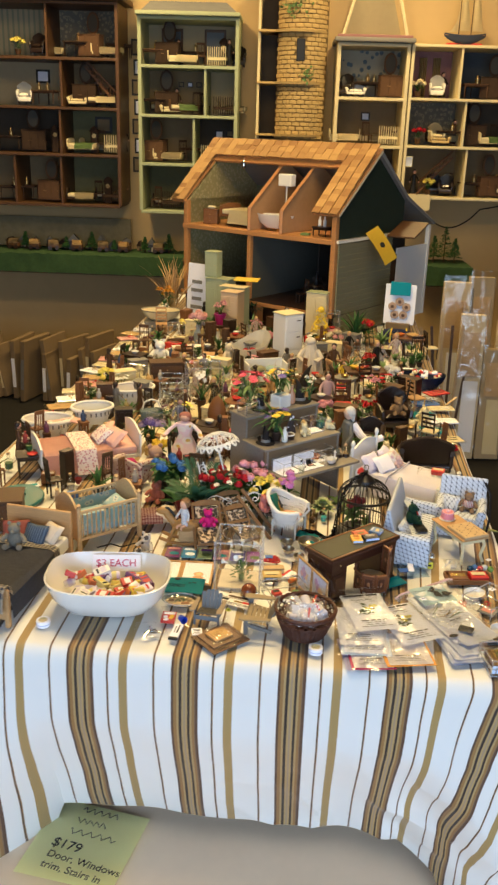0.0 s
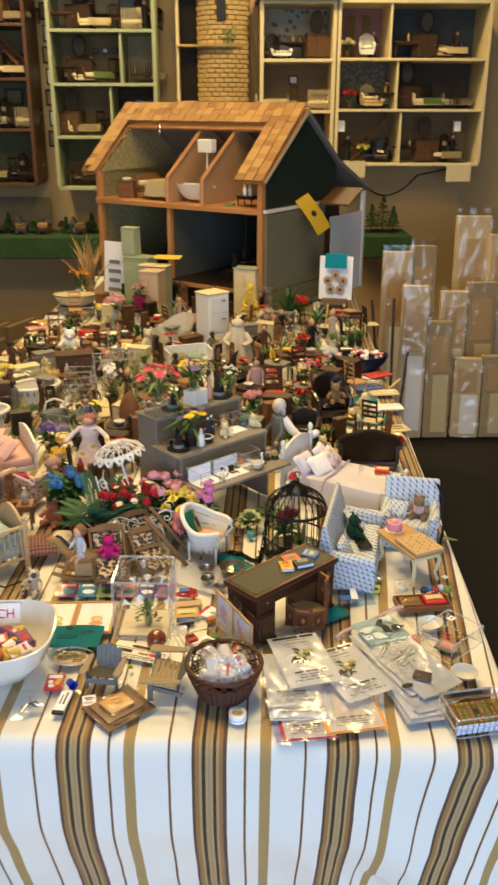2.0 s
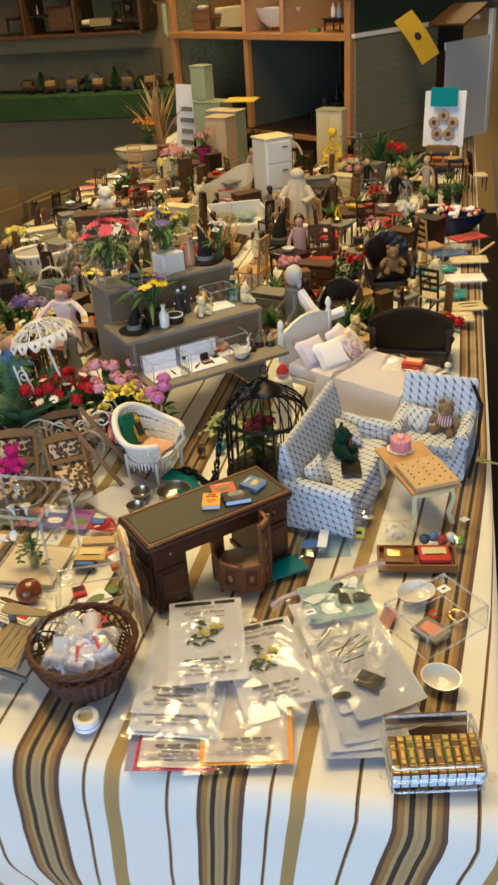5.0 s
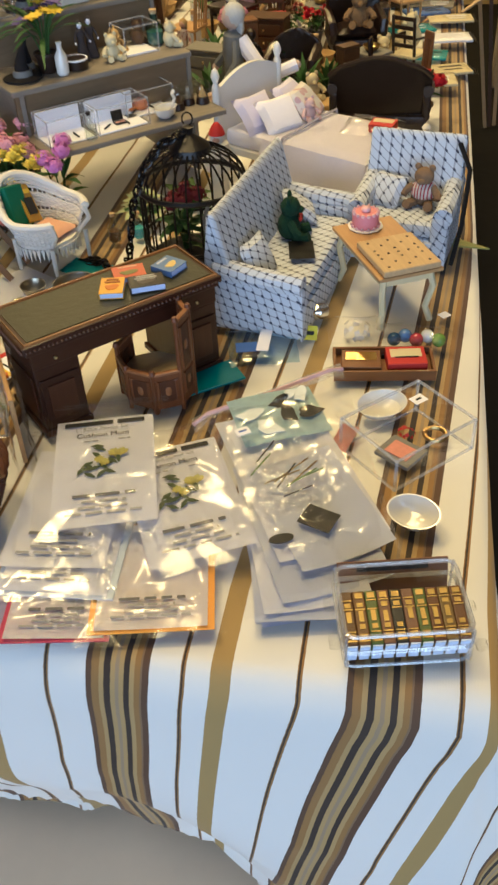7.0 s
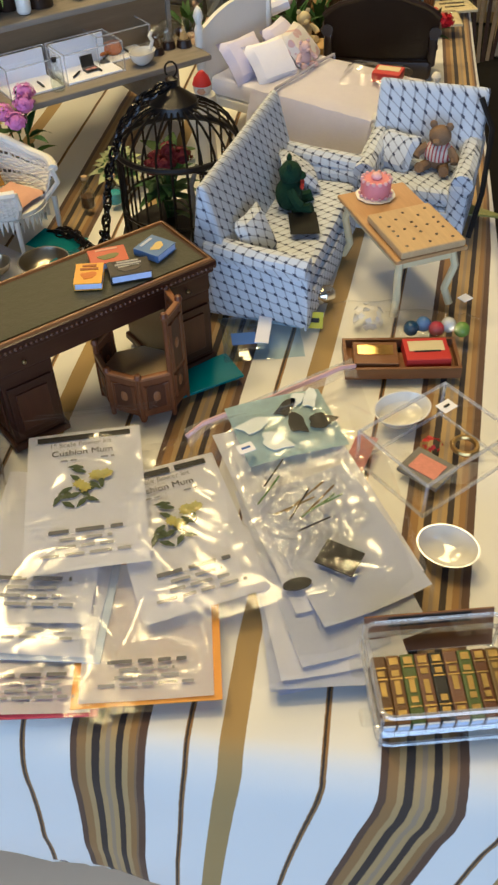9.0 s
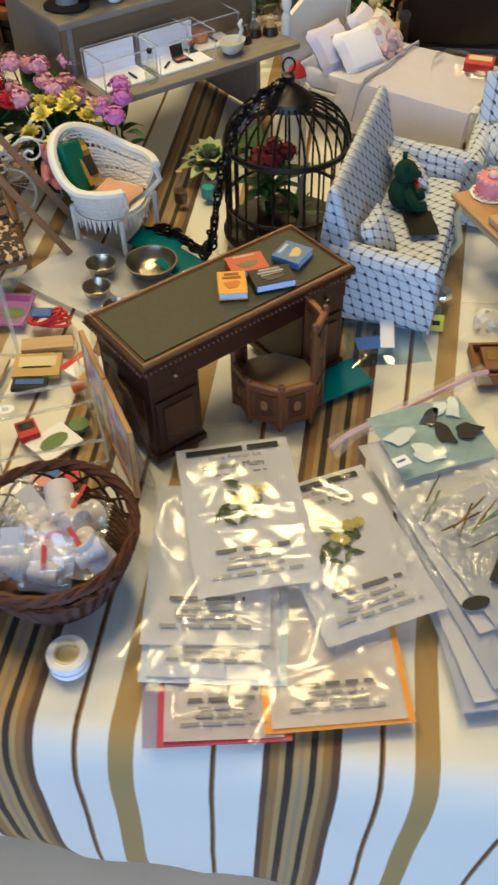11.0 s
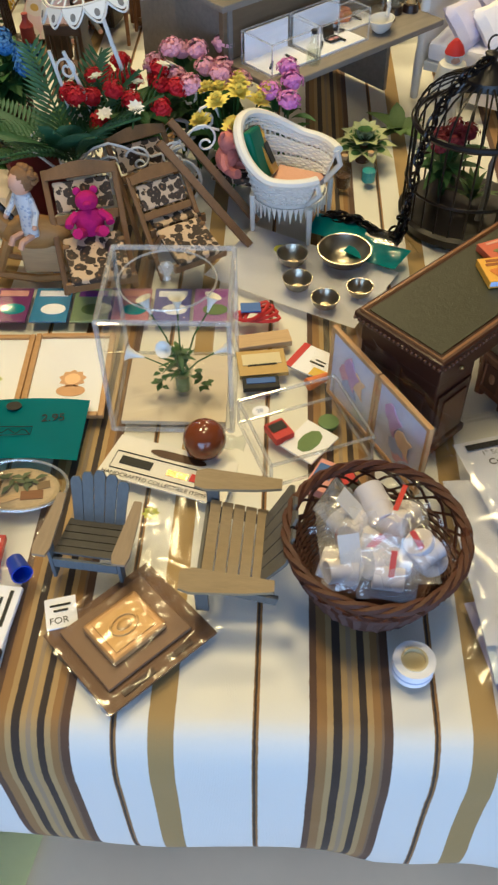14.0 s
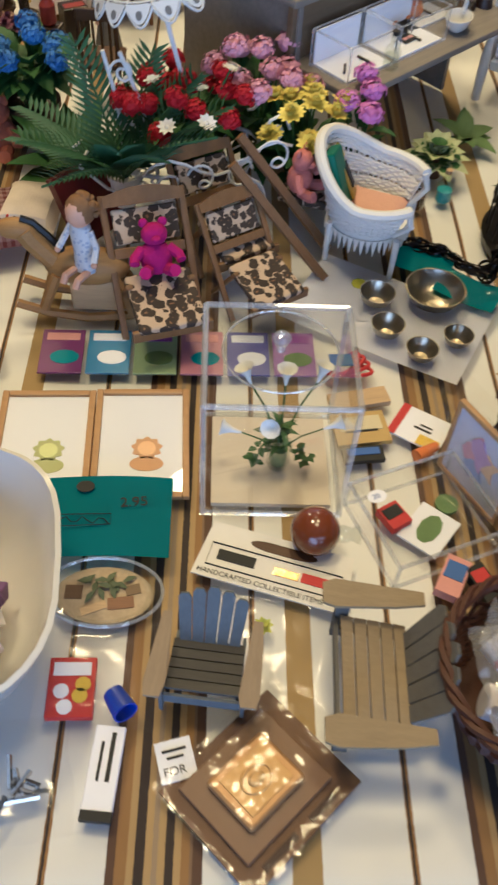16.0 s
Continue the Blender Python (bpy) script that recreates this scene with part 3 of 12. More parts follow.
part("window", box(B(), 0.045, 0.012, 0.11, at(0.115, 0.022, 1.755), 0.003), M_BLACK, tower, "dark arched window")
brick_mesh = None
for row in range(35):
    for k in range(8):
        ang = radians(200 + (k + 0.5 * (row % 2)) * 17.5)
        z = TZ0 + 0.004 + row * 0.0222
        if 1.75 < z < 1.87 and abs(math.cos(ang) * 0.137 + 0.01) < 0.03:
            continue
        if brick_mesh is None:
            o = part("brick", box(B(), 0.039, 0.014, 0.0188, I4, 0.003), M_BRICK, tower, smooth=False)
            brick_mesh = o.data
        else:
            o = new("brick", brick_mesh)
            o.parent = tower
        o.matrix_local = pose(0.125 + 0.133 * math.cos(ang), 0.16 + 0.133 * math.sin(ang), z, 0, 0, math.degrees(ang) - 90)


def ivy(m, r, n, label):
    bmv = B()
    rnd = random.Random(n)
    for i in range(n):
        p = Vector((rnd.gauss(0, r), rnd.gauss(0, 0.006), rnd.gauss(0, r)))
        slab(bmv, [(-0.008, 0), (0, -0.007), (0.009, 0), (0, 0.012)], 0.0008, m @ Matrix.Translation(p) @ Euler((rnd.uniform(0, 3), rnd.uniform(0, 3), rnd.uniform(0, 3))).to_matrix().to_4x4())
    solo("ivy", bmv, M_LEAF2, I4, label, "plant")


ivy(at(0.15, YF + 0.012, 1.69), 0.018, 30, "small green ivy clump on the brick tower")
ivy(at(0.07, YF + 0.012, 2.02), 0.03, 50, "small green ivy clump on the brick tower ledge")


def ship():
    th = thing("model_ship", at(0.985, YF + 0.12, 1.853), "model sailing ship with blue hull and cream sails on a stand", "model ship")
    hull = B()
    sheet(hull, 14, 6, lambda u, v: Vector(((u - 0.5) * 0.22, (v - 0.5) * 0.05 * (1 - (2 * u - 1) ** 4), 0.055 - 0.045 * (1 - (2 * v - 1) ** 2) ** 0.7 * (1 - 0.6 * (2 * u - 1) ** 2) + 0.012 * (2 * u - 1) ** 2)))
    part("hull", hull, plain("navy_hull", (0.02, 0.035, 0.09), 0.3), th)
    part("deck", slab(B(), [(0.108 * math.cos(a) , 0.022 * math.sin(a)) for a in [i * math.pi / 8 for i in range(16)]], 0.003, at(0, 0, 0.055)), M_PINE, th)
    part("keel", box(B(), 0.19, 0.008, 0.014, at(0, 0, 0.004), 0.003), M_RED, th)
    for dx in (-0.035, 0.03):
        part("stand_leg", box(B(), 0.012, 0.03, 0.012, at(dx, 0, -0.0005)), M_DARKWOOD, th)
        part("mast", cone(B(), 0.003, 0.0015, 0.26, at(dx, 0, 0.056), 6), M_DARKWOOD, th)
        part("sail", sheet(B(), 6, 6, lambda u, v, dx=dx: Vector((dx + 0.005 + u * 0.055 * (1 - 0.5 * v), -0.012 * math.sin(u * 3.1) * math.sin(v * 3.1) - 0.004, 0.075 + v * 0.17)), 0.001), M_CREAM, th)
    part("jib", sheet(B(), 5, 5, lambda u, v: Vector((-0.11 + u * (0.07) + v * 0.07 * (1 - u), -0.004 - 0.008 * math.sin(u * 3), 0.07 + v * 0.16 * u)), 0.001), M_CREAM, th)


ship()

# ---------------------------------------------------------------- grass diorama ledge
M_GRASS = mat("felt_grass", (0.035, 0.075, 0.028), 0.95, 0.4, 60, 0.8)
M_MURAL = mat("faded_mural", (0.22, 0.19, 0.11), 0.85, 0.45, 9, 0.1)
for x0, x1 in ((-1.95, -0.5), (0.86, 1.13)):
    th = thing("diorama_ledge", at((x0 + x1) / 2, YF - 0.06, 0), "wall ledge with green felt grass and a faded landscape mural", "diorama")
    part("board", box(B(), x1 - x0, 0.36, 0.02, at(0, 0.18, 0.60)), M_BROWNWOOD, th)
    gm = B()
    sheet(gm, int((x1 - x0) * 60), 10, lambda u, v, x0=x0, x1=x1: Vector(((u - 0.5) * (x1 - x0), -0.008 + (0.0 if v < 0.3 else (v - 0.3) * 0.45) + 0.006 * noise.noise((u * 30, v * 5, 0)), 0.606 + min(v, 0.3) / 0.3 * 0.105 + 0.008 * noise.noise((u * 40 * (x1 - x0), v * 9, 3)))))
    part("grass", gm, M_GRASS, th)
    if x0 < 0:
        part("mural", box(B(), x1 - x0 - 0.35, 0.01, 0.17, at(-0.17, 0.30, 0.715)), M_MURAL, th)


def cabin(x, k):
    th = thing("toy_cabin", at(x, YF + 0.15 + 0.03 * math.sin(k * 2.1), 0.716, k * 53 % 40 - 20), "tiny dark wooden model building on the grass ledge", "toy cabin", "ledge cabins")
    w, hh = 0.045 + 0.018 * math.sin(k * 1.7), 0.035 + 0.016 * math.sin(k * 2.9)
    part("wall", box(B(), w, 0.04, hh, I4, 0.001), (M_BROWNWOOD, W_TAN, M_DARKWOOD)[k % 3], th)
    part("roof", slab(B(), [(-w * 0.62, 0), (w * 0.62, 0), (0, 0.022 + 0.008 * (k % 3))], 0.046, pose(0, 0.023, hh, 90)), (M_DARKWOOD, M_GREYWOOD)[k % 2], th)
    part("doorway", box(B(), 0.010, 0.002, hh * 0.6, at(0.006, -0.021, 0.001)), (M_BLACK, M_CREAM)[k % 2], th)


def wagon(x, k):
    th = thing("toy_wagon", at(x, YF + 0.07, 0.716, k * 37 % 25 - 12), "tiny brown wooden wagon on the grass ledge", "toy wagon", "ledge wagons")
    part("bed", box(B(), 0.06, 0.034, 0.022, at(0, 0, 0.012), 0.003), M_BROWNWOOD, th)
    cov = B()
    sheet(cov, 4, 8, lambda u, v: Vector(((u - 0.5) * 0.055, 0.018 * math.cos(math.pi * v), 0.033 + 0.026 * math.sin(math.pi * v))), 0.001)
    part("cover", cov, M_STRAW if k % 2 else W_TAN, th)
    for dx in (-0.02, 0.02):
        for dy in (-0.019, 0.019):
            part("wheel", cone(B(), 0.012, 0.012, 0.003, pose(dx, dy + 0.0015, 0.012, 90), 12), M_DARKWOOD, th)


for i, wx in enumerate((-1.50, -1.38, -1.27, -1.13, -0.98, -0.86, -0.66)):
    wagon(wx, i)
for i in range(13):
    cabin(-1.54 + 0.076 * i, i)


def tiny_tree(x, y, z, h, k):
    th = thing("toy_tree", at(x, y, z), "tiny dark green model tree on the ledge", "toy tree", "ledge trees")
    part("trunk", cone(B(), 0.004, 0.002, h, I4, 6), M_BROWNWOOD, th)
    cr = B()
    rnd = random.Random(k)
    for i in range(240):
        f = rnd.random() ** 1.3
        a = rnd.random() * 6.28
        r = (1 - f) * h * 0.36 * rnd.uniform(0.3, 1.0)
        slab(cr, [(-0.008, 0), (0, -0.005), (0.009, 0), (0, 0.006)], 0.001, at(r * math.cos(a), r * math.sin(a), h * (0.2 + 0.85 * f), rnd.uniform(0, 360), rnd.uniform(-40, 40)))
    part("crown", cr, M_LEAF, th)


for i, (tx, tz) in enumerate(((-1.44, 0.09), (-1.2, 0.07), (-1.05, 0.1), (-0.92, 0.06), (-0.74, 0.08), (-0.6, 0.10), (0.93, 0.14), (0.99, 0.19), (1.05, 0.13))):
    tiny_tree(tx, YF + 0.10, 0.716, tz, i)

# cable and paper signs on the wall
solo("power_cable", tube(B(), [(0.86 + 0.6 * k / 24, Y1 - 0.01, 0.99 - 0.10 * math.sin(math.pi * min(1, k / 14)) + 0.12 * max(0, k / 24 - 0.5)) for k in range(25)], 0.004, 6), M_BLACK, I4, "thin black cable hanging along the beige wall", "cable")
for cx, cz in ((0.80, 1.04), (1.36, 1.02)):
    solo("price_card", box(B(), 0.13, 0.003, 0.085, I4, 0.001), M_CREAM, at(cx, YF - 0.004, cz - 0.03), "blank cream price card under a dollhouse", "card", "wall cards")
for i in range(7):
    th = thing("wall_picture", at(-0.80 + 0.012 * (i % 2), Y1 - 0.006, 1.78 - i * 0.105), "small dark framed picture on the beige wall", "picture", "small wall pictures")
    part("frame", box(B(), 0.075, 0.01, 0.085, I4, 0.002), M_BLACK, th)
    part("print", box(B(), 0.055, 0.002, 0.065, at(0, -0.006, 0.01)), M_PAPER if i % 2 else W_TAN, th)

# ---------------------------------------------------------------- the large open dollhouse at the end of the table
HOUSE = at(0.235, 2.9, 0, -35.9)
M_SHINGLE = wood("cedar_shingle", (0.42, 0.245, 0.075), 0.7, 30, 1)
M_SHINGLE3 = wood("mid_cedar_shingle", (0.34, 0.185, 0.055), 0.7, 30, 1)
M_SHINGLE2 = wood("dark_cedar_shingle", (0.27, 0.135, 0.038), 0.7, 30, 1)
M_HTRIM = wood("orange_pine", (0.44, 0.21, 0.07), 0.45, 30)
M_GABLE = mat("dark_green_gable", (0.014, 0.026, 0.018), 0.7, 0.2, 30)
M_SIDING = mat("olive_siding", (0.20, 0.19, 0.115), 0.65, 0.12, 30)
W_HALL = patterned("hall_wallpaper", (0.26, 0.225, 0.095), (0.36, 0.31, 0.15), "floral", 0.012, 0.8, (0.2, 0.19, 0.12))
W_TERRA = mat("terracotta_wallpaper", (0.38, 0.22, 0.10), 0.8, 0.2, 60)
# ground-floor papers are near black: the deep rooms' shade is in their colour
W_SHADE = patterned("shaded_stripe_wallpaper", (0.016, 0.013, 0.010), (0.034, 0.028, 0.022), "stripe", 0.02)
W_DIM = mat("pale_blue_wallpaper", (0.085, 0.085, 0.070), 0.8, 0.1, 50)
house = thing("open_dollhouse", HOUSE, "open-fronted dollhouse with cedar shingle roof and olive siding", "dollhouse")
HW, HZ0, HZ1, HEAVE, HRIDGE, HY = 0.66, 0.835, 1.062, 1.163, 1.352, 0.234


def hbox(name, x0, x1, y0, y1, z0, z1, material, label="", bevel=0.0):
    return part(name, box(B(), x1 - x0, y1 - y0, z1 - z0, at((x0 + x1) / 2, (y0 + y1) / 2, z0), bevel), material, house, label)


hbox("base", -HW, 0, 0.0, 0.66, 0.75, HZ0 - 0.014, M_DARKWOOD)
hbox("ground_floor", -HW - 0.012, 0.012, -0.012, 0.45, HZ0 - 0.013, HZ0, M_DARKWOOD, "", 0.002)
hbox("floor_edge", -HW - 0.012, 0.012, -0.016, -0.0122, HZ0 - 0.013, HZ0, M_HTRIM)
hbox("upper_floor", -HW - 0.006, -0.0075, -0.012, 0.45, HZ1, HZ1 + 0.016, M_HTRIM, "", 0.002)
hbox("corner_post", -0.014, 0.004, -0.008, 0.012, HZ0 + 0.001, HZ1 + 0.1, M_HTRIM, "", 0.002)
hbox("corner_post", -HW - 0.004, -HW + 0.014, -0.008, 0.012, HZ0 + 0.001, HZ1 + 0.1, M_HTRIM, "", 0.002)
hbox("room_post", -0.365, -0.35, -0.006, 0.012, HZ0 + 0.001, HZ1 - 0.001, M_HTRIM, "", 0.002)
hbox("partition", -0.361, -0.353, 0.012, 0.44, HZ0 + 0.001, HZ1 - 0.001, W_DIM)
hbox("partition", -0.20, -0.194, 0.20, 0.44, HZ0 + 0.001, HZ1 - 0.001, W_SHADE)
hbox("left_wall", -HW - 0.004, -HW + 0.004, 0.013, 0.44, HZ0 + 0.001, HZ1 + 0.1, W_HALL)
hbox("back_wall", -HW + 0.004, -0.362, 0.43, 0.438, HZ0 + 0.001, HZ1 - 0.001, W_DIM)
hbox("back_wall", -0.352, -0.008, 0.43, 0.438, HZ0 + 0.001, HZ1 - 0.001, W_SHADE)
hbox("inner_side", -0.0138, -0.008, 0.013, 0.43, HZ0 + 0.001, HZ1 - 0.001, W_SHADE)


def gable(x, material, name, thick=0.008, low=HZ1 + 0.017):
    pts = [(0.0, low), (0.0, HEAVE - 0.012), (HY, HRIDGE - 0.016), (0.44, 1.185), (0.44, low)]
    return part(name, slab(B(), pts, thick, at(x, 0, 0) @ Matrix(((0, 0, 1, 0), (1, 0, 0, 0), (0, 1, 0, 0), (0, 0, 0, 1)))), material, house)


gable(-0.005, M_GABLE, "gable")
gable(-HW - 0.004, W_HALL, "gable")


def room_wall(x, material):
    pts = [(0.0, HZ1 + 0.017), (0.0, HEAVE - 0.012), (HY - 0.03, HRIDGE - 0.045), (0.42, 1.19), (0.42, HZ1 + 0.017)]
    turn = Matrix(((0, 0, 1, 0), (1, 0, 0, 0), (0, 1, 0, 0), (0, 0, 0, 1)))
    part("partition", slab(B(), pts, 0.006, at(x, 0, 0) @ turn), material, house)
    e = tube(B(), [(x + 0.003, -0.003, HZ1 + 0.017), (x + 0.003, -0.003, HEAVE - 0.008), (x + 0.003, HY - 0.035, HRIDGE - 0.045)], 0.007, 4)
    part("partition_edge", e, M_HTRIM, house)


room_wall(-0.364, W_TERRA)
room_wall(-0.226, W_TERRA)
hbox("attic_back", -HW + 0.004, -0.365, 0.42, 0.426, HZ1 + 0.017, 1.2, W_GREEN)
hbox("attic_back", -0.357, -0.227, 0.42, 0.426, HZ1 + 0.017, 1.2, W_TERRA)
hbox("attic_back", -0.219, -0.006, 0.42, 0.426, HZ1 + 0.017, 1.2, W_TERRA)
hbox("wainscot", -0.219, -0.009, 0.414, 0.4198, HZ1 + 0.0172, HZ1 + 0.055, M_CREAM)


def roof_slope(x0, x1, f0, f1, material, name, thick=0.008):
    """A board on the front slope; f runs from the eave (0) to the ridge (1)."""
    ya, za = -0.012, HEAVE - 0.01
    d = Vector((0, HY - ya, HRIDGE - za))
    L = d.length
    ang = math.degrees(math.atan2(d.z, d.y))
    bmv = box(B(), x1 - x0, (f1 - f0) * L, thick, pose((x0 + x1) / 2, ya, za, ang) @ at(0, (f0 + f1) / 2 * L, 0))
    return part(name, bmv, material, house)


RX0, RX1 = -0.715, 0.016
roof_slope(RX0, RX1, 0.70, 1.0, M_HTRIM, "roof_board")
roof_slope(-0.085, RX1, 0.0, 0.70, M_HTRIM, "roof_board")
roof_slope(RX0, -0.655, 0.0, 0.70, M_HTRIM, "roof_board")
# rear slope with its flared lower part
rear = slab(B(), [(HY, HRIDGE), (0.44, 1.2), (0.665, 1.098), (0.665, 1.088), (0.44, 1.188), (HY, HRIDGE - 0.012)], RX1 - RX0, at(RX0, 0, 0) @ Matrix(((0, 0, 1, 0), (1, 0, 0, 0), (0, 1, 0, 0), (0, 0, 0, 1))))
part("rear_roof", rear, M_GREYWOOD, house)
part("rake_trim", tube(B(), [(RX1 - 0.002, HY, HRIDGE), (RX1 - 0.002, 0.44, 1.198), (RX1 - 0.002, 0.668, 1.094)], 0.006, 4), M_GREYWOOD, house)
part("rake_trim", tube(B(), [(RX1 - 0.002, HY, HRIDGE), (RX1 - 0.002, -0.012, HEAVE - 0.008)], 0.006, 4), M_GREYWOOD, house)
part("ridge_cap", tube(B(), [(RX0, HY, HRIDGE + 0.006), (RX1, HY, HRIDGE + 0.006)], 0.006, 5), M_HTRIM, house)

shingle_data = []
shade_pick = random.Random(12)
ya, za = -0.014, HEAVE - 0.008
dv = Vector((0, HY - ya, HRIDGE - za))
SL, SA = dv.length, math.degrees(math.atan2(dv.z, dv.y))
for row in range(12):
    f = row / 12
    spans = [(RX0, RX1)] if f > 0.69 else [(RX0, -0.652), (-0.088, RX1)]
    for xa, xb in spans:
        n = max(2, round((xb - xa) / 0.033))
        for k in range(n):
            w = (xb - xa) / n
            if not shingle_data:
                for mt in (M_SHINGLE, M_SHINGLE2, M_SHINGLE3):
                    o = part("shingle", box(B(), 0.0315, SL / 12 * 1.25, 0.004, at(0, 0, 0), 0.001), mt, house, smooth=False)
                    shingle_data.append(o.data)
                    o.matrix_local = pose(xa + (0.5 + k) * w, ya, za, SA + 3) @ at(0, (f + 0.045) * SL, 0.010)
                continue
            o = new("shingle", shingle_data[shade_pick.choice((0, 0, 1, 2, 2))])
            o.parent = house
            o.matrix_local = pose(xa + (0.5 + k) * w, ya, za, SA + 3) @ at(0, (f + 0.045) * SL, 0.0095 + 0.001 * ((row + k) % 2))

# right side: clapboards, white trim, rear porch with a white panel
for i in range(17):
    z = 0.752 + i * 0.0183
    part("clapboard", box(B(), 0.005, 0.352, 0.019, pose(0.009, 0.18, z, 0, 9, 0)), M_SIDING, house)
hbox("side_core", -0.0078, 0.0035, 0.0125, 0.355, 0.752, HZ1 + 0.0165, M_SIDING)
hbox("belt_trim", 0.004, 0.014, 0.0, 0.56, 1.068, 1.077, M_WHITE)
# near-black porch wall carries the shade of the open porch in its colour
hbox("porch_wall", -0.10, -0.094, 0.356, 0.65, 0.75, 1.08, W_SHADE)
hbox("porch_post", 0.0, 0.014, 0.63, 0.645, 0.75, 1.088, M_WHITE)
hbox("white_panel", 0.006, 0.012, 0.40, 0.629, 0.7505, 1.02, M_WHITE, "plain white side panel")
hbox("dark_door", 0.006, 0.012, 0.357, 0.398, 0.7505, 1.0, M_DARKWOOD)


def tag_card(m, w, h, material, label, name="price_tag"):
    th = thing(name, m, label, "tag")
    part("card", sheet(B(), 6, 4, lambda u, v: Vector(((u - 0.5) * w, (v - 0.5) * h, 0.006 * math.sin(3 * u))), 0.0008), material, th)
    part("mark", slab(B(), circle(h * 0.16, 14), 0.0005, at(0, 0, 0.0062)), M_INK, th)
    return th


# hanging yellow tag, with its string
tg = tag_card(HOUSE @ pose(0.075, 0.17, 1.055, 62, 12, 60) @ at(0, 0, 0, -52), 0.125, 0.062, M_YELLOW, "bright yellow hanging price tag on the dollhouse side")
solo("tag_string", tube(B(), [(0.012, 0.24, 1.078), (0.03, 0.23, 1.075), (0.055, 0.215, 1.068)], 0.0012, 4), M_STRAW, HOUSE, "thin string of a hanging price tag", "string")
solo("porch_roof_scrap", box(B(), 0.10, 0.16, 0.006, pose(0, 0, 0, 14), 0.001), M_BROWNWOOD, HOUSE @ at(0.065, 0.37, 1.09, 10), "loose brown shingled board on the dollhouse side", "board")

# ---------------------------------------------------------------- kinds of small things
def paint(bm, start, index):
    bm.faces.ensure_lookup_table()
    for f in bm.faces[start:]:
        f.material_index = index


def ring(bm, r, t, m=I4, seg=24, sx=1.0, sy=1.0, tube_seg=6):
    tube(bm, [(r * sx * math.cos(2 * math.pi * i / seg), r * sy * math.sin(2 * math.pi * i / seg), 0) for i in range(seg)], t, tube_seg, m, True)
    return bm


def leaf(bm, m, length, width, bend=0.3, n=4):
    """A pointed leaf from m's origin along x, drooping."""
    rows = []
    for i in range(n + 1):
        f = i / n
        w = width * math.sin(math.pi * (0.12 + 0.88 * f)) if f < 1 else 0.0002
        z = length * bend * (f - 1.6 * f * f)
        rows.append([bm.verts.new(m @ Vector((length * f, s * w / 2, z + abs(s) * w * 0.12))) for s in (-1, 0, 1)])
    for a, b in zip(rows, rows[1:]):
        for k in (0, 1):
            bm.faces.new((a[k], b[k], b[k + 1], a[k + 1]))
    return bm


def bloom(bm, m, r, petals, rnd, layers=2):
    """A flower head of many small petals."""
    for k in range(layers):
        for i in range(petals):
            a = 360 * i / petals + k * 23 + rnd.uniform(-8, 8)
            leaf(bm, m @ pose(0, 0, r * 0.12 * k, 0, -18 - 32 * k + rnd.uniform(-8, 8), a), r * (1 - 0.2 * k), r * 0.62, 0.1, 3)
    return bm


def globe(bm, m, r, n, rnd):
    """A round head of many florets."""
    k2 = min(1.0, math.sqrt(46 / n))
    for i in range(n):
        d = Vector((rnd.gauss(0, 1), rnd.gauss(0, 1), abs(rnd.gauss(0, 0.9)) + 0.05)).normalized()
        q = d.to_track_quat("Z", "Y").to_matrix().to_4x4()
        p = Matrix.Translation(d * r * rnd.uniform(0.75, 1.0))
        for k in range(4):
            leaf(bm, m @ p @ q @ pose(0, 0, 0, 0, -12, 90 * k + i * 17), r * 0.27 * k2, r * 0.22 * k2, 0.05, 2)
    return bm


def pot_profile(r, h):
    return [(r * 0.68, 0), (r * 0.95, h * 0.85), (r * 1.05, h * 0.86), (r * 1.05, h), (r * 0.9, h), (r * 0.85, h * 0.9), (0, h * 0.88)]


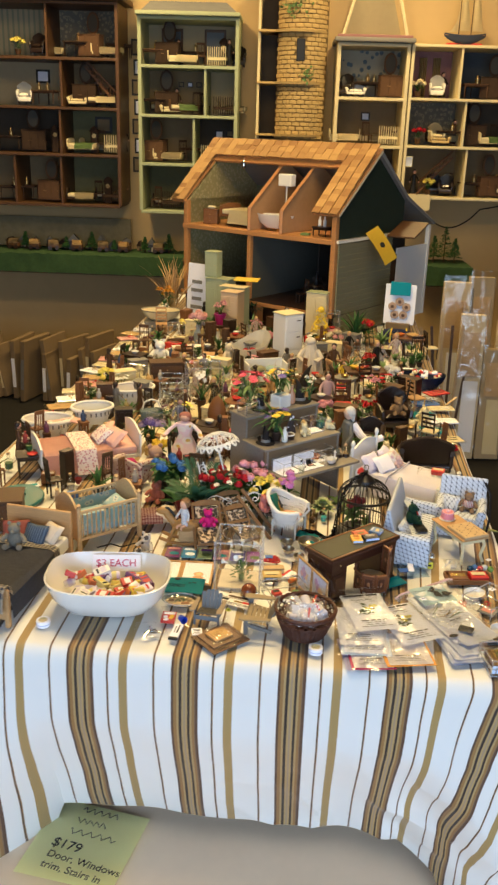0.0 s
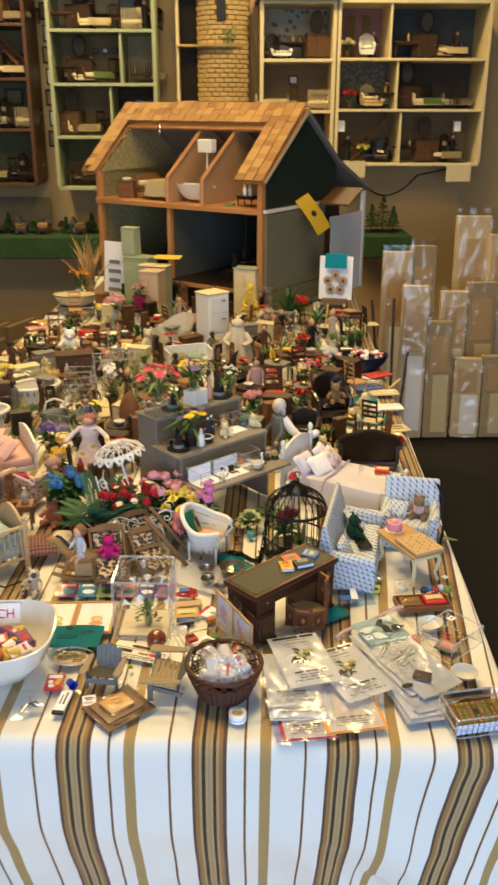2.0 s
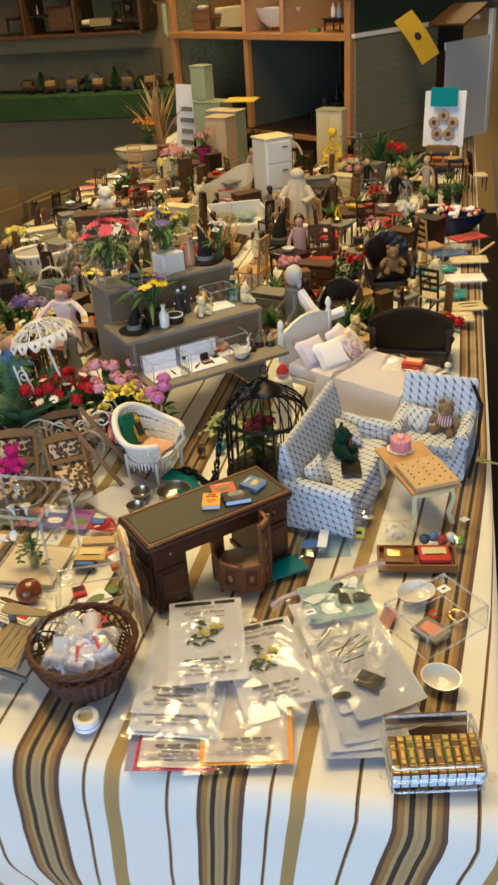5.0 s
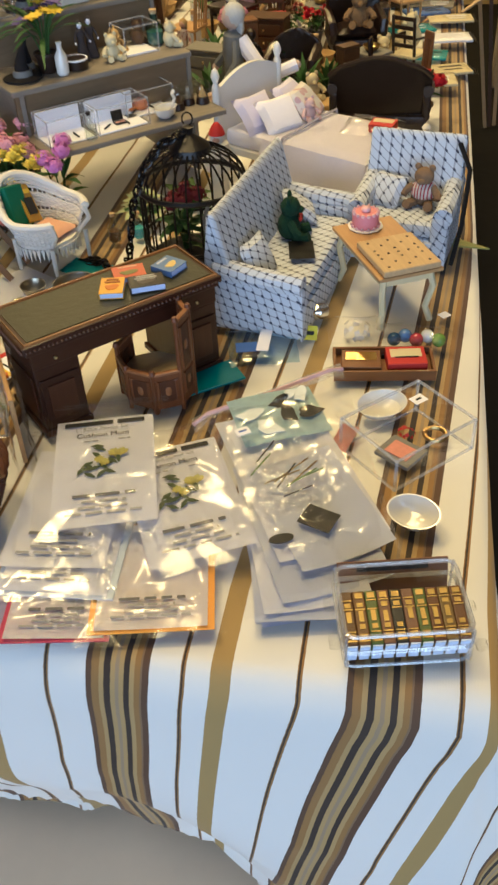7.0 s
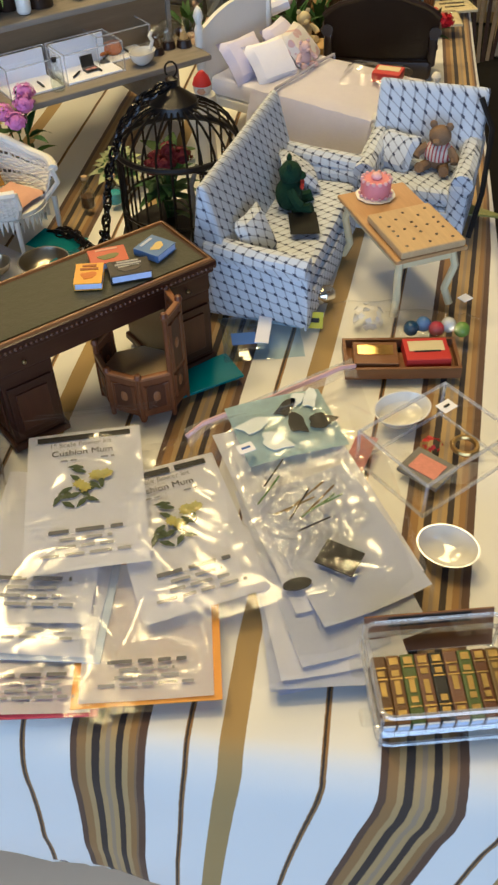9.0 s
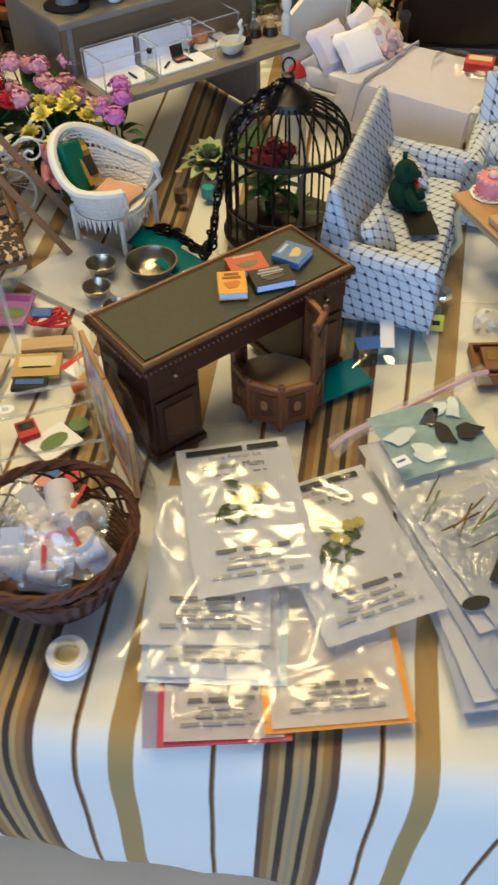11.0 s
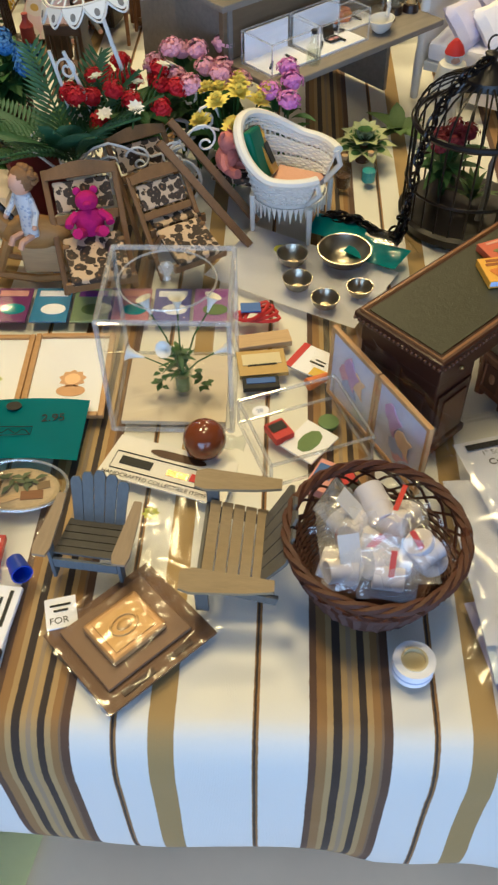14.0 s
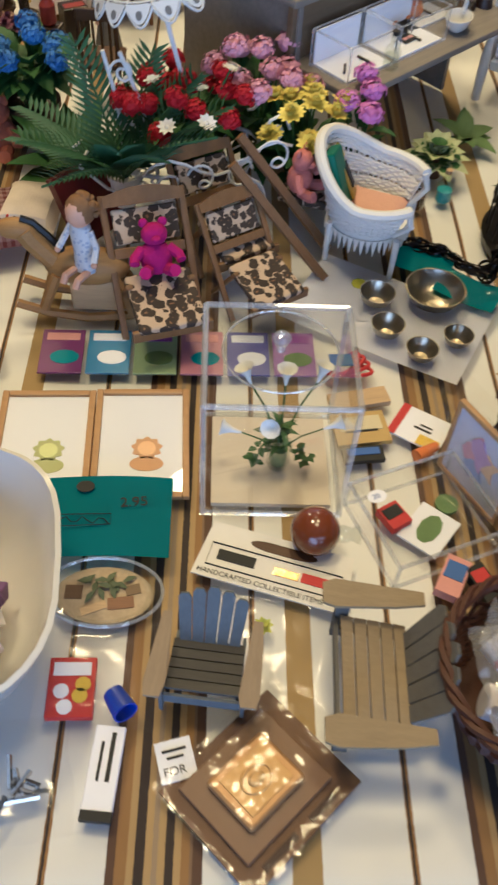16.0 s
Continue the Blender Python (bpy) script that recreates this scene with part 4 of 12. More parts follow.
def flowers(name, m, colours, label, n=8, h=0.05, spread=0.03, head=0.008, style="globe", leaf_mat=None, leaves=26, leaf_len=0.022, leaf_w=0.009, pot=None, pot_r=0.014, pot_h=0.016, seed=1, category="flowers"):
    th = thing(name, m, label, category)
    rnd = random.Random(seed)
    if pot:
        part("pot", lathe(B(), pot_profile(pot_r, pot_h), I4, 18), pot, th)
    greens = B()
    z0 = pot_h * 0.8 if pot else 0.0
    for i in range(n):
        a, d = 6.283 * i / n * 2.4 + rnd.uniform(-0.3, 0.3), spread * math.sqrt((i + 0.5) / n)
        top = Vector((d * math.cos(a), d * math.sin(a), h * rnd.uniform(0.82, 1.05) - d * 0.35))
        part("stem", tube(B(), [(0.15 * top.x, 0.15 * top.y, z0), (0.5 * top.x, 0.5 * top.y, z0 + 0.6 * (top.z - z0)), top], 0.0007, 4), M_LEAF, th)
        tilt = Matrix.Translation(top) @ Vector((top.x * 0.8, top.y * 0.8, h * 0.8)).to_track_quat("Z", "Y").to_matrix().to_4x4()
        bmv = B()
        if style in ("globe", "fine"):
            ball(bmv, head * 0.72, tilt, (1, 1, 0.8), 10, 6)
            globe(bmv, tilt, head, 46 if style == "globe" else 105, rnd)
        elif style == "mum":
            bloom(bmv, tilt, head, 12, rnd, 3)
        elif style == "daisy":
            bloom(bmv, tilt, head, 9, rnd, 1)
            ball(bmv, head * 0.25, tilt @ at(0, 0, head * 0.1), (1, 1, 0.6), 8, 5)
        else:
            bloom(bmv, tilt, head, 7, rnd, 3)
        part("bloom", bmv, colours[i % len(colours)], th)
    for i in range(leaves):
        a = rnd.uniform(0, 360)
        f = rnd.uniform(0.25, 0.8)
        d = spread * 0.5 * f
        leaf(greens, at(d * math.cos(radians(a)), d * math.sin(radians(a)), z0 + (h - z0) * f * 0.8, a) @ pose(0, 0, 0, 0, rnd.uniform(-45, 5), 0), leaf_len * rnd.uniform(0.7, 1.2), leaf_w, 0.35)
    tagged(part("foliage", greens, leaf_mat or M_LEAF, th), kind="stuff")
    return th


def fronds(name, m, label, n=12, length=0.06, width=0.006, material=None, rise=-50, pot=None, pot_r=0.014, pot_h=0.016, seed=3, feather=False, category="plant"):
    """Grass, palm or strap leaves that spring from one point."""
    th = thing(name, m, label, category)
    rnd = random.Random(seed)
    if pot:
        part("pot", lathe(B(), pot_profile(pot_r, pot_h), I4, 18), pot, th)
    z0 = pot_h * 0.8 if pot else 0.0
    for i in range(n):
        a, up, k = 360 * i / n + rnd.uniform(-12, 12), rise + rnd.uniform(-22, 22), rnd.uniform(0.75, 1.1)
        mm = at(0, 0, z0, a) @ pose(0, 0, 0, 0, up, 0)
        bmv = B()
        if feather:
            tube(bmv, [(length * k * f, 0, -length * 0.35 * f * f) for f in (0, 0.3, 0.6, 1.0)], 0.0008, 4, mm)
            for j in range(17):
                f = 0.12 + 0.84 * j / 17
                for s in (-1, 1):
                    leaf(bmv, mm @ at(length * k * f, 0, -length * 0.35 * f * f, s * 48), length * 0.36 * (1.1 - f * 0.7), width, 0.2, 2)
        else:
            leaf(bmv, mm, length * k, width, 0.28, 5)
        part("frond", bmv, material or M_LEAF, th)
    return th


def bottle(name, m, h, r, material, label, category="bottle", fill=None, cap=None):
    th = thing(name, m, label, category)
    part("body", lathe(B(), [(r * 0.8, 0), (r, h * 0.06), (r, h * 0.55), (r * 0.42, h * 0.74), (r * 0.4, h * 0.9), (r * 0.48, h * 0.91), (r * 0.48, h * 0.95), (0, h * 0.95)], I4, 16), material, th)
    if fill:
        part("contents", lathe(B(), [(r * 0.7, h * 0.03), (r * 0.88, h * 0.08), (r * 0.88, h * 0.42), (0, h * 0.43)], I4, 12), fill, th)
    if cap:
        part("stopper", cone(B(), r * 0.36, r * 0.42, h * 0.12, at(0, 0, h * 0.951), 10), cap, th)
    return th


def bowl_shape(bm, r, h, t=0.0012, sx=1.0, sy=1.0, m=I4, seg=28):
    lathe(bm, [(r * 0.45, 0), (r * 0.8, h * 0.35), (r, h), (r - t, h), (r * 0.8 - t, h * 0.38), (r * 0.42, t), (0, t)], m, seg, sx, sy)
    return bm


def small_bowl(m, r, h, material, label, name="small_bowl", sx=1.0, category="bowl"):
    return solo(name, bowl_shape(B(), r, h, r * 0.06, sx), material, m, label, category)


def carton_box(name, m, w, d, h, material, label, face=None, category="box", bars=0):
    """A small printed packet."""
    th = thing(name, m, label, category)
    part("body", box(B(), w, d, h, I4, min(w, d, h) * 0.06), material, th)
    if face:
        part("front_print", box(B(), w * 0.8, d * 0.45, 0.0004, at(0, d * 0.12, h)), face, th)
    for i in range(bars):
        part("print_bar", box(B(), w * (0.6 - 0.1 * (i % 2)), d * 0.06, 0.0004, at(0, -d * (0.12 + 0.13 * i), h)), M_INK, th)
    return th


def acrylic_box(name, m, w, d, h, label, t=0.0016, lid=True, base=None):
    """An open-bottomed clear display box, with thick walls."""
    th = thing(name, m, label, "display case")
    for sx in (-1, 1):
        part("side_pane", pane(B(), d - t, h, pose(sx * (w - t) / 2, 0, h / 2, 90, 0, 90)), M_ACRYL, th)
        part("end_pane", pane(B(), w, h, pose(0, sx * (d - t) / 2, h / 2, 90)), M_ACRYL, th)
    if lid:
        part("top_pane", pane(B(), w, d, at(0, 0, h)), M_ACRYL, th)
    e = B()
    for z in (0.0004, h):
        for a, b in (((-1, -1), (1, -1)), ((1, -1), (1, 1)), ((1, 1), (-1, 1)), ((-1, 1), (-1, -1))):
            tube(e, [(a[0] * w / 2, a[1] * d / 2, z), (b[0] * w / 2, b[1] * d / 2, z)], t * 0.55, 5)
    for a in ((-1, -1), (1, -1), (1, 1), (-1, 1)):
        tube(e, [(a[0] * w / 2, a[1] * d / 2, 0), (a[0] * w / 2, a[1] * d / 2, h)], t * 0.55, 5)
    part("polished_edges", e, M_EDGE, th, "bright polished edges")
    if base:
        part("base", box(B(), w - 3 * t, d - 3 * t, t, at(0, 0, 0.0004)), base, th)
    return th


M_EDGE = clear("acrylic_edge", (0.92, 0.93, 0.93), 0.05, 3.0, milk=0.18)


def crease(x, y, seed):
    """Height of the sharp folds in thin film, 0 to about 1, in a few directions."""
    total = 0.0
    for k, turn in enumerate((0.5, 1.7, 2.6)):
        c, sn = math.cos(turn + seed), math.sin(turn + seed)
        n = noise.noise(((x * c + y * sn) * 48, (y * c - x * sn) * 10, seed * 1.7 + k * 5))
        total += max(0.0, 1 - abs(n) * 4.0) ** 1.5 * max(0.0, noise.noise((x * 24, y * 24, seed + k * 9)) + 0.25)
    return total


def bag(name, m, w, h, label, lumps=0.006, seed=1, z=0.004, zip_line=True, material=None, category="plastic bag"):
    """A clear zip bag lying flat, rumpled."""
    th = thing(name, m, label, category)

    def place(u, v):
        x, y = (u - 0.5) * w, (v - 0.5) * h
        k = min(1.0, min(u, 1 - u, v, 1 - v) * 6)
        q = noise.noise((x * 24 + seed * 3, y * 18, seed)) + 0.22 * noise.noise((x * 75 + y * 40, y * 30 + seed, seed * 2))
        return Vector((x + 0.002 * noise.noise((y * 60, seed, 1)), y + 0.002 * noise.noise((x * 60, seed, 5)), 0.0015 + k * (z + lumps * max(-0.4, q)) + (0.3 + 0.7 * k) * 0.0012 * crease(x, y, seed)))
    part("film", sheet(B(), max(16, int(w / 0.0019)), max(16, int(h / 0.0019)), place), material or M_BAG, th)
    if zip_line:
        for k in (0.46, 0.435):
            part("zip_strip", tube(B(), [((u / 8 - 0.5) * w, k * h, 0.0025 + z * 0.5) for u in range(9)], 0.0009, 4), M_BAG, th)
    return th


def paper(parent, name, w, h, material, m, curl=0.002, label=""):
    return part(name, sheet(B(), 8, 8, lambda u, v: m @ Vector(((u - 0.5) * w, (v - 0.5) * h, curl * (u - 0.4) ** 2 * 4 * (1 - 0.5 * v))), 0.0003), material, parent, label)


def bars(parent, m, rows, material=None, name="print_bar", t=0.0004):
    """Lines of unreadable print: (x, y, width, height) each."""
    for x, y, w, h in rows:
        part(name, box(B(), w, h, t, m @ at(x, y, 0)), material or M_INK, parent)


def book(m, w, d, h, cover, label, name="book", page=None, title=True, group=""):
    th = thing(name, m, label, "book", group)
    part("page_block", box(B(), w * 0.94, d * 0.94, h * 0.8, at(w * 0.01, 0, h * 0.1)), page or M_PAPER, th)
    part("cover", box(B(), w, d, h * 0.1, at(0, 0, h * 0.9), h * 0.02), cover, th)
    part("cover", box(B(), w, d, h * 0.1, at(0, 0, 0), h * 0.02), cover, th)
    part("spine", box(B(), w * 0.04, d, h * 0.8, at(-w * 0.48, 0, h * 0.1)), cover, th)
    if title:
        part("title_bar", box(B(), w * 0.7, d * 0.12, 0.0002, at(0, d * 0.25, h)), M_YELLOW if cover is not M_YELLOW else M_RED, th)
        part("title_bar", box(B(), w * 0.5, d * 0.08, 0.0002, at(0, -d * 0.2, h)), M_PAPER, th)
    return th


def legs4(th, w, d, h, r, material, inset=0.0, taper=0.7, name="leg"):
    for sx in (-1, 1):
        for sy in (-1, 1):
            part(name, cone(B(), r * taper, r, h, at(sx * (w / 2 - r - inset), sy * (d / 2 - r - inset), 0), 8), material, th)


def small_table(name, m, w, d, h, material, label, top=None, round_top=False, category="table"):
    th = thing(name, m, label, category)
    if round_top:
        part("tabletop", lathe(B(), [(0, 0), (w / 2 * 0.96, 0), (w / 2, 0.0015), (w / 2 * 0.98, 0.003), (0, 0.003)], at(0, 0, h - 0.003), 24), top or material, th)
        part("pedestal", lathe(B(), [(w * 0.12, 0.004), (w * 0.06, h * 0.3), (w * 0.09, h * 0.5), (w * 0.05, h - 0.003)], I4, 12), material, th)
        for k in range(3):
            part("foot", tube(B(), [(0, 0, h * 0.18), (w * 0.18, 0, h * 0.13), (w * 0.32, 0, 0.002)], 0.002, 5, at(0, 0, 0, 120 * k)), material, th)
    else:
        part("tabletop", box(B(), w, d, 0.004, at(0, 0, h - 0.004), 0.001), top or material, th)
        part("apron", box(B(), w * 0.86, d * 0.8, 0.006, at(0, 0, h - 0.0101)), material, th)
        legs4(th, w * 0.92, d * 0.88, h - 0.0045, 0.0025, material)
    return th


def chair(name, m, material, label, seat_mat=None, w=0.036, sh=0.036, bh=0.085, slats=4, ladder=False, arms=False, group="", rockers=False):
    th = thing(name, m, label, "chair", group)
    part("seat", box(B(), w, w, 0.004, at(0, 0, sh - 0.004), 0.0015), seat_mat or material, th)
    for sx in (-1, 1):
        part("front_leg", cone(B(), 0.0014, 0.002, sh - 0.004, at(sx * w * 0.42, -w * 0.42, 0), 7), material, th)
        part("back_post", tube(B(), [(sx * w * 0.42, w * 0.42, 0), (sx * w * 0.42, w * 0.44, sh), (sx * w * 0.42, w * 0.58, bh)], 0.0019, 6), material, th)
        if arms:
            part("arm", tube(B(), [(sx * w * 0.46, -w * 0.4, sh), (sx * w * 0.48, -w * 0.38, sh + 0.017), (sx * w * 0.46, w * 0.48, sh + 0.02)], 0.0018, 5), material, th)
        if rockers:
            part("rocker", tube(B(), [(sx * w * 0.42, y * w, 0.008 * (y / 0.8) ** 2 - 0.0005) for y in (-0.8, -0.4, 0, 0.4, 0.9)], 0.0018, 5), material, th)
    if ladder:
        for i in range(slats):
            z = sh + (bh - sh) * (i + 0.8) / (slats + 0.3)
            part("back_slat", box(B(), w * 0.84, 0.0015, (bh - sh) / slats * 0.4, at(0, w * (0.45 + 0.12 * i / slats), z)), material, th)
    else:
        part("top_rail", box(B(), w * 0.95, 0.003, 0.009, at(0, w * 0.57, bh - 0.007), 0.001), material, th)
        for i in range(slats):
            x = (i + 0.5) / slats - 0.5
            part("spindle", tube(B(), [(x * w * 0.7, w * 0.44, sh), (x * w * 0.76, w * 0.56, bh - 0.005)], 0.001, 5), material, th)
    return th


def wing_chair(name, m, material, label, w=0.062, d=0.055, h=0.088, tufts=True, category="armchair", foot=None):
    """An upholstered chair or settee with a high curved back and rolled arms."""
    th = thing(name, m, label, category)
    part("seat_base", box(B(), w * 0.92, d * 0.9, 0.018, at(0, 0, 0.008), 0.004), material, th)
    part("seat_cushion", cushion(B(), w * 0.74, d * 0.74, 0.016, at(0, -d * 0.08, 0.026), 8), material, th)
    n = 12

    def back(u, v):
        x = 2 * u - 1
        top = h * (0.93 + 0.07 * math.cos(x * 3.14) - 0.10 * (abs(x) > 0.8) * (abs(x) - 0.8) * 5)
        lump = 0.0012 * math.sin(u * 34) * math.sin(v * 26) if tufts else 0.0
        return Vector((x * w * 0.49, d * (0.36 + 0.12 * v) - 0.10 * d * x * x + lump, 0.02 + (top - 0.02) * v))
    part("backrest", sheet(B(), n * 2, n, back, 0.007), material, th)
    part("back_rail", tube(B(), [back(i / 14, 1.0) + Vector((0, 0.003, 0)) for i in range(15)], 0.0026, 6), foot or material, th)
    for sx in (-1, 1):
        part("arm", tube(B(), [(sx * w * 0.45, -d * 0.42, 0.034), (sx * w * 0.47, -d * 0.40, 0.045), (sx * w * 0.47, 0, 0.05), (sx * w * 0.46, d * 0.40, 0.052)], 0.0058, 8), material, th)
        part("arm_panel", box(B(), 0.008, d * 0.8, 0.028, at(sx * w * 0.45, 0, 0.02), 0.002), material, th)
        part("wing", sheet(B(), 5, 6, lambda u, v, sx=sx: Vector((sx * w * (0.49 - 0.03 * u), d * (0.30 - 0.32 * u * (1 - 0.5 * v) + 0.1 * v), 0.05 + (h * 0.86 - 0.05) * v * (1 - 0.25 * u))), 0.004), material, th)
        for sy in (-1, 1):
            part("foot", cone(B(), 0.0022, 0.0035, 0.0085, at(sx * w * 0.4, sy * d * 0.38, 0), 8), foot or M_DARKWOOD, th)
    return th


def doll(name, m, h, dress, hair, label, skin=None, pants=None, skirt=0.2, arms_out=25, sit=False, category="doll", reach=(), sleeve=None, head=1.0):
    """A small standing or sitting figure as one mesh."""
    bm = B()
    f = 0
    mats = [skin or M_SKIN, dress, hair, pants or dress]
    s = h

    def done(i):
        nonlocal f
        paint(bm, f, i)
        bm.faces.ensure_lookup_table()
        f = len(bm.faces)
    base = 0.0 if not sit else -0.25 * s
    for sx in (-1, 1):
        if sit:
            tube(bm, [(sx * 0.06 * s, 0, 0.06 * s), (sx * 0.07 * s, -0.2 * s, 0.07 * s), (sx * 0.07 * s, -0.24 * s, 0.01 * s)], 0.035 * s, 7)
        else:
            tube(bm, [(sx * 0.055 * s, -0.03 * s, 0.012 * s), (sx * 0.055 * s, 0, 0.03 * s), (sx * 0.055 * s, 0, 0.45 * s)], 0.033 * s, 7)
    done(3 if pants else 0)
    z = base
    if skirt and not sit:
        lathe(bm, [(skirt * s, 0.02 * s), (skirt * 0.8 * s, 0.2 * s), (0.085 * s, 0.52 * s), (0.11 * s, 0.68 * s), (0.10 * s, 0.78 * s), (0.04 * s, 0.82 * s)], I4, 18, 1, 0.8, 0.05, 7)
    else:
        lathe(bm, [(0.11 * s, z + 0.30 * s if sit else 0.42 * s), (0.10 * s, z + 0.5 * s), (0.12 * s, z + 0.7 * s), (0.10 * s, z + 0.79 * s), (0.03 * s, z + 0.83 * s)], I4, 14, 1, 0.7)
    for sx in (-1, 1):
        o = math.sin(radians(arms_out))
        tube(bm, [(sx * 0.10 * s, 0, z + 0.76 * s), (sx * (0.13 + 0.12 * o) * s, -0.02 * s, z + 0.62 * s), (sx * (0.13 + 0.2 * o) * s, -0.10 * s, z + 0.52 * s)], 0.032 * s, 7)
    done(1)
    for sx in (-1, 1):
        ball(bm, 0.03 * s, at(sx * (0.13 + 0.22 * math.sin(radians(arms_out))) * s, -0.11 * s, z + 0.5 * s), (1, 1, 1), 8, 6)
    lathe(bm, [(0.032 * s, z + 0.80 * s), (0.03 * s, z + 0.86 * s)], I4, 10)
    ball(bm, 0.085 * s * head, at(0, 0, z + 0.915 * s), (0.9, 0.95, 1.05), 12, 9)
    done(0)
    ball(bm, 0.093 * s * head, at(0, 0.018 * s * head, z + 0.93 * s), (0.95, 0.95, 1.0), 12, 9)
    if head > 1:
        curl = random.Random(9)
        for i in range(46):
            t, p = curl.uniform(0.2, 2.94), curl.uniform(-0.1, 1.3)
            ball(bm, 0.022 * s * head, at(0.095 * s * head * math.cos(t) * math.cos(p), 0.02 * s + 0.095 * s * head * math.sin(t) * math.cos(p), z + 0.92 * s + 0.095 * s * head * math.sin(p)), (1, 1, 0.8), 6, 5)
    ball(bm, 0.06 * s, at(0, 0.06 * s, z + 0.85 * s), (1.1, 0.6, 1.3), 10, 7)
    done(2)
    if reach:
        tube(bm, reach, 0.062 * s, 9, m.inverted(), False, 0.8)
        done(4)
        mats.append(sleeve)
        ball(bm, 0.032 * s, m.inverted() @ Matrix.Translation(reach[-1]), (1, 1, 1), 8, 6)
        done(0)
    ob = mesh_object(name, bm, mats)
    ob.matrix_world = m
    return tagged(ob, label, category)


def teddy(name, m, s, material, label, category="soft toy", extra=None, bow=None):
    """A sitting plush animal as one mesh."""
    bm = B()
    ball(bm, 0.32 * s, at(0, 0, 0.30 * s), (1, 0.85, 1.05))
    ball(bm, 0.24 * s, at(0, -0.03 * s, 0.74 * s), (1.05, 0.95, 0.92))
    ball(bm, 0.10 * s, at(0, -0.24 * s, 0.68 * s), (1, 1, 0.8), 10, 6)
    for sx in (-1, 1):
        ball(bm, 0.09 * s, at(sx * 0.18 * s, 0, 0.95 * s), (1, 0.6, 1), 8, 6)
        tube(bm, [(sx * 0.25 * s, -0.05 * s, 0.48 * s), (sx * 0.42 * s, -0.16 * s, 0.34 * s), (sx * 0.44 * s, -0.24 * s, 0.26 * s)], 0.10 * s, 7)
        tube(bm, [(sx * 0.16 * s, -0.1 * s, 0.10 * s), (sx * 0.26 * s, -0.36 * s, 0.10 * s), (sx * 0.28 * s, -0.46 * s, 0.14 * s)], 0.12 * s, 7)
    n0 = len(bm.faces)
    mats = [material]
    if extra:
        lathe(bm, [(0.3 * s, 0.22 * s), (0.34 * s, 0.3 * s), (0.30 * s, 0.48 * s), (0.18 * s, 0.58 * s)], at(0, 0, 0), 14, 1, 0.88)
        paint(bm, n0, 1)
        mats.append(extra)
    if bow:
        for sx in (-1, 1):
            ball(bm, 0.09 * s, at(sx * 0.09 * s, -0.26 * s, 0.50 * s), (1.1, 0.5, 0.7), 8, 6)
        paint(bm, n0, 1)
        mats.append(bow)
    ob = mesh_object(name, bm, mats)
    ob.matrix_world = m
    return tagged(ob, label, category)


def cabinet(name, m, w, d, h, material, label, doors=2, drawers=0, knob=None, top=None, category="cabinet"):
    th = thing(name, m, label, category)
    part("body", box(B(), w, d, h, I4, 0.001), material, th)
    part("top", box(B(), w * 1.06, d * 1.08, 0.003, at(0, -d * 0.02, h + 0.0002), 0.001), top or material, th)
    dz = h * 0.9 / max(1, drawers)
    for i in range(drawers):
        o = part("drawer", box(B(), w * 0.86, 0.002, dz * 0.84, at(0, -d / 2 - 0.001, h * 0.05 + dz * i), 0.0006), material, th)
        part("knob", ball(B(), 0.0016, at(0, -d / 2 - 0.003, h * 0.05 + dz * (i + 0.42)), (1, 1, 1), 8, 6), knob or M_BRASS, o)
    for i in range(doors if not drawers else 0):
        x = ((i + 0.5) / doors - 0.5) * w * 0.94
        o = part("door", box(B(), w * 0.9 / doors, 0.002, h * 0.86, at(x, -d / 2 - 0.001, h * 0.06), 0.0006), material, th)
        part("door_panel", box(B(), w * 0.62 / doors, 0.0012, h * 0.62, at(x, -d / 2 - 0.0026, h * 0.18), 0.0004), material, o)
        part("knob", ball(B(), 0.0014, at(x + (0.36 * w / doors) * (1 if i % 2 == 0 else -1), -d / 2 - 0.0036, h * 0.5), (1, 1, 1), 8, 6), knob or M_BRASS, o)
    return th


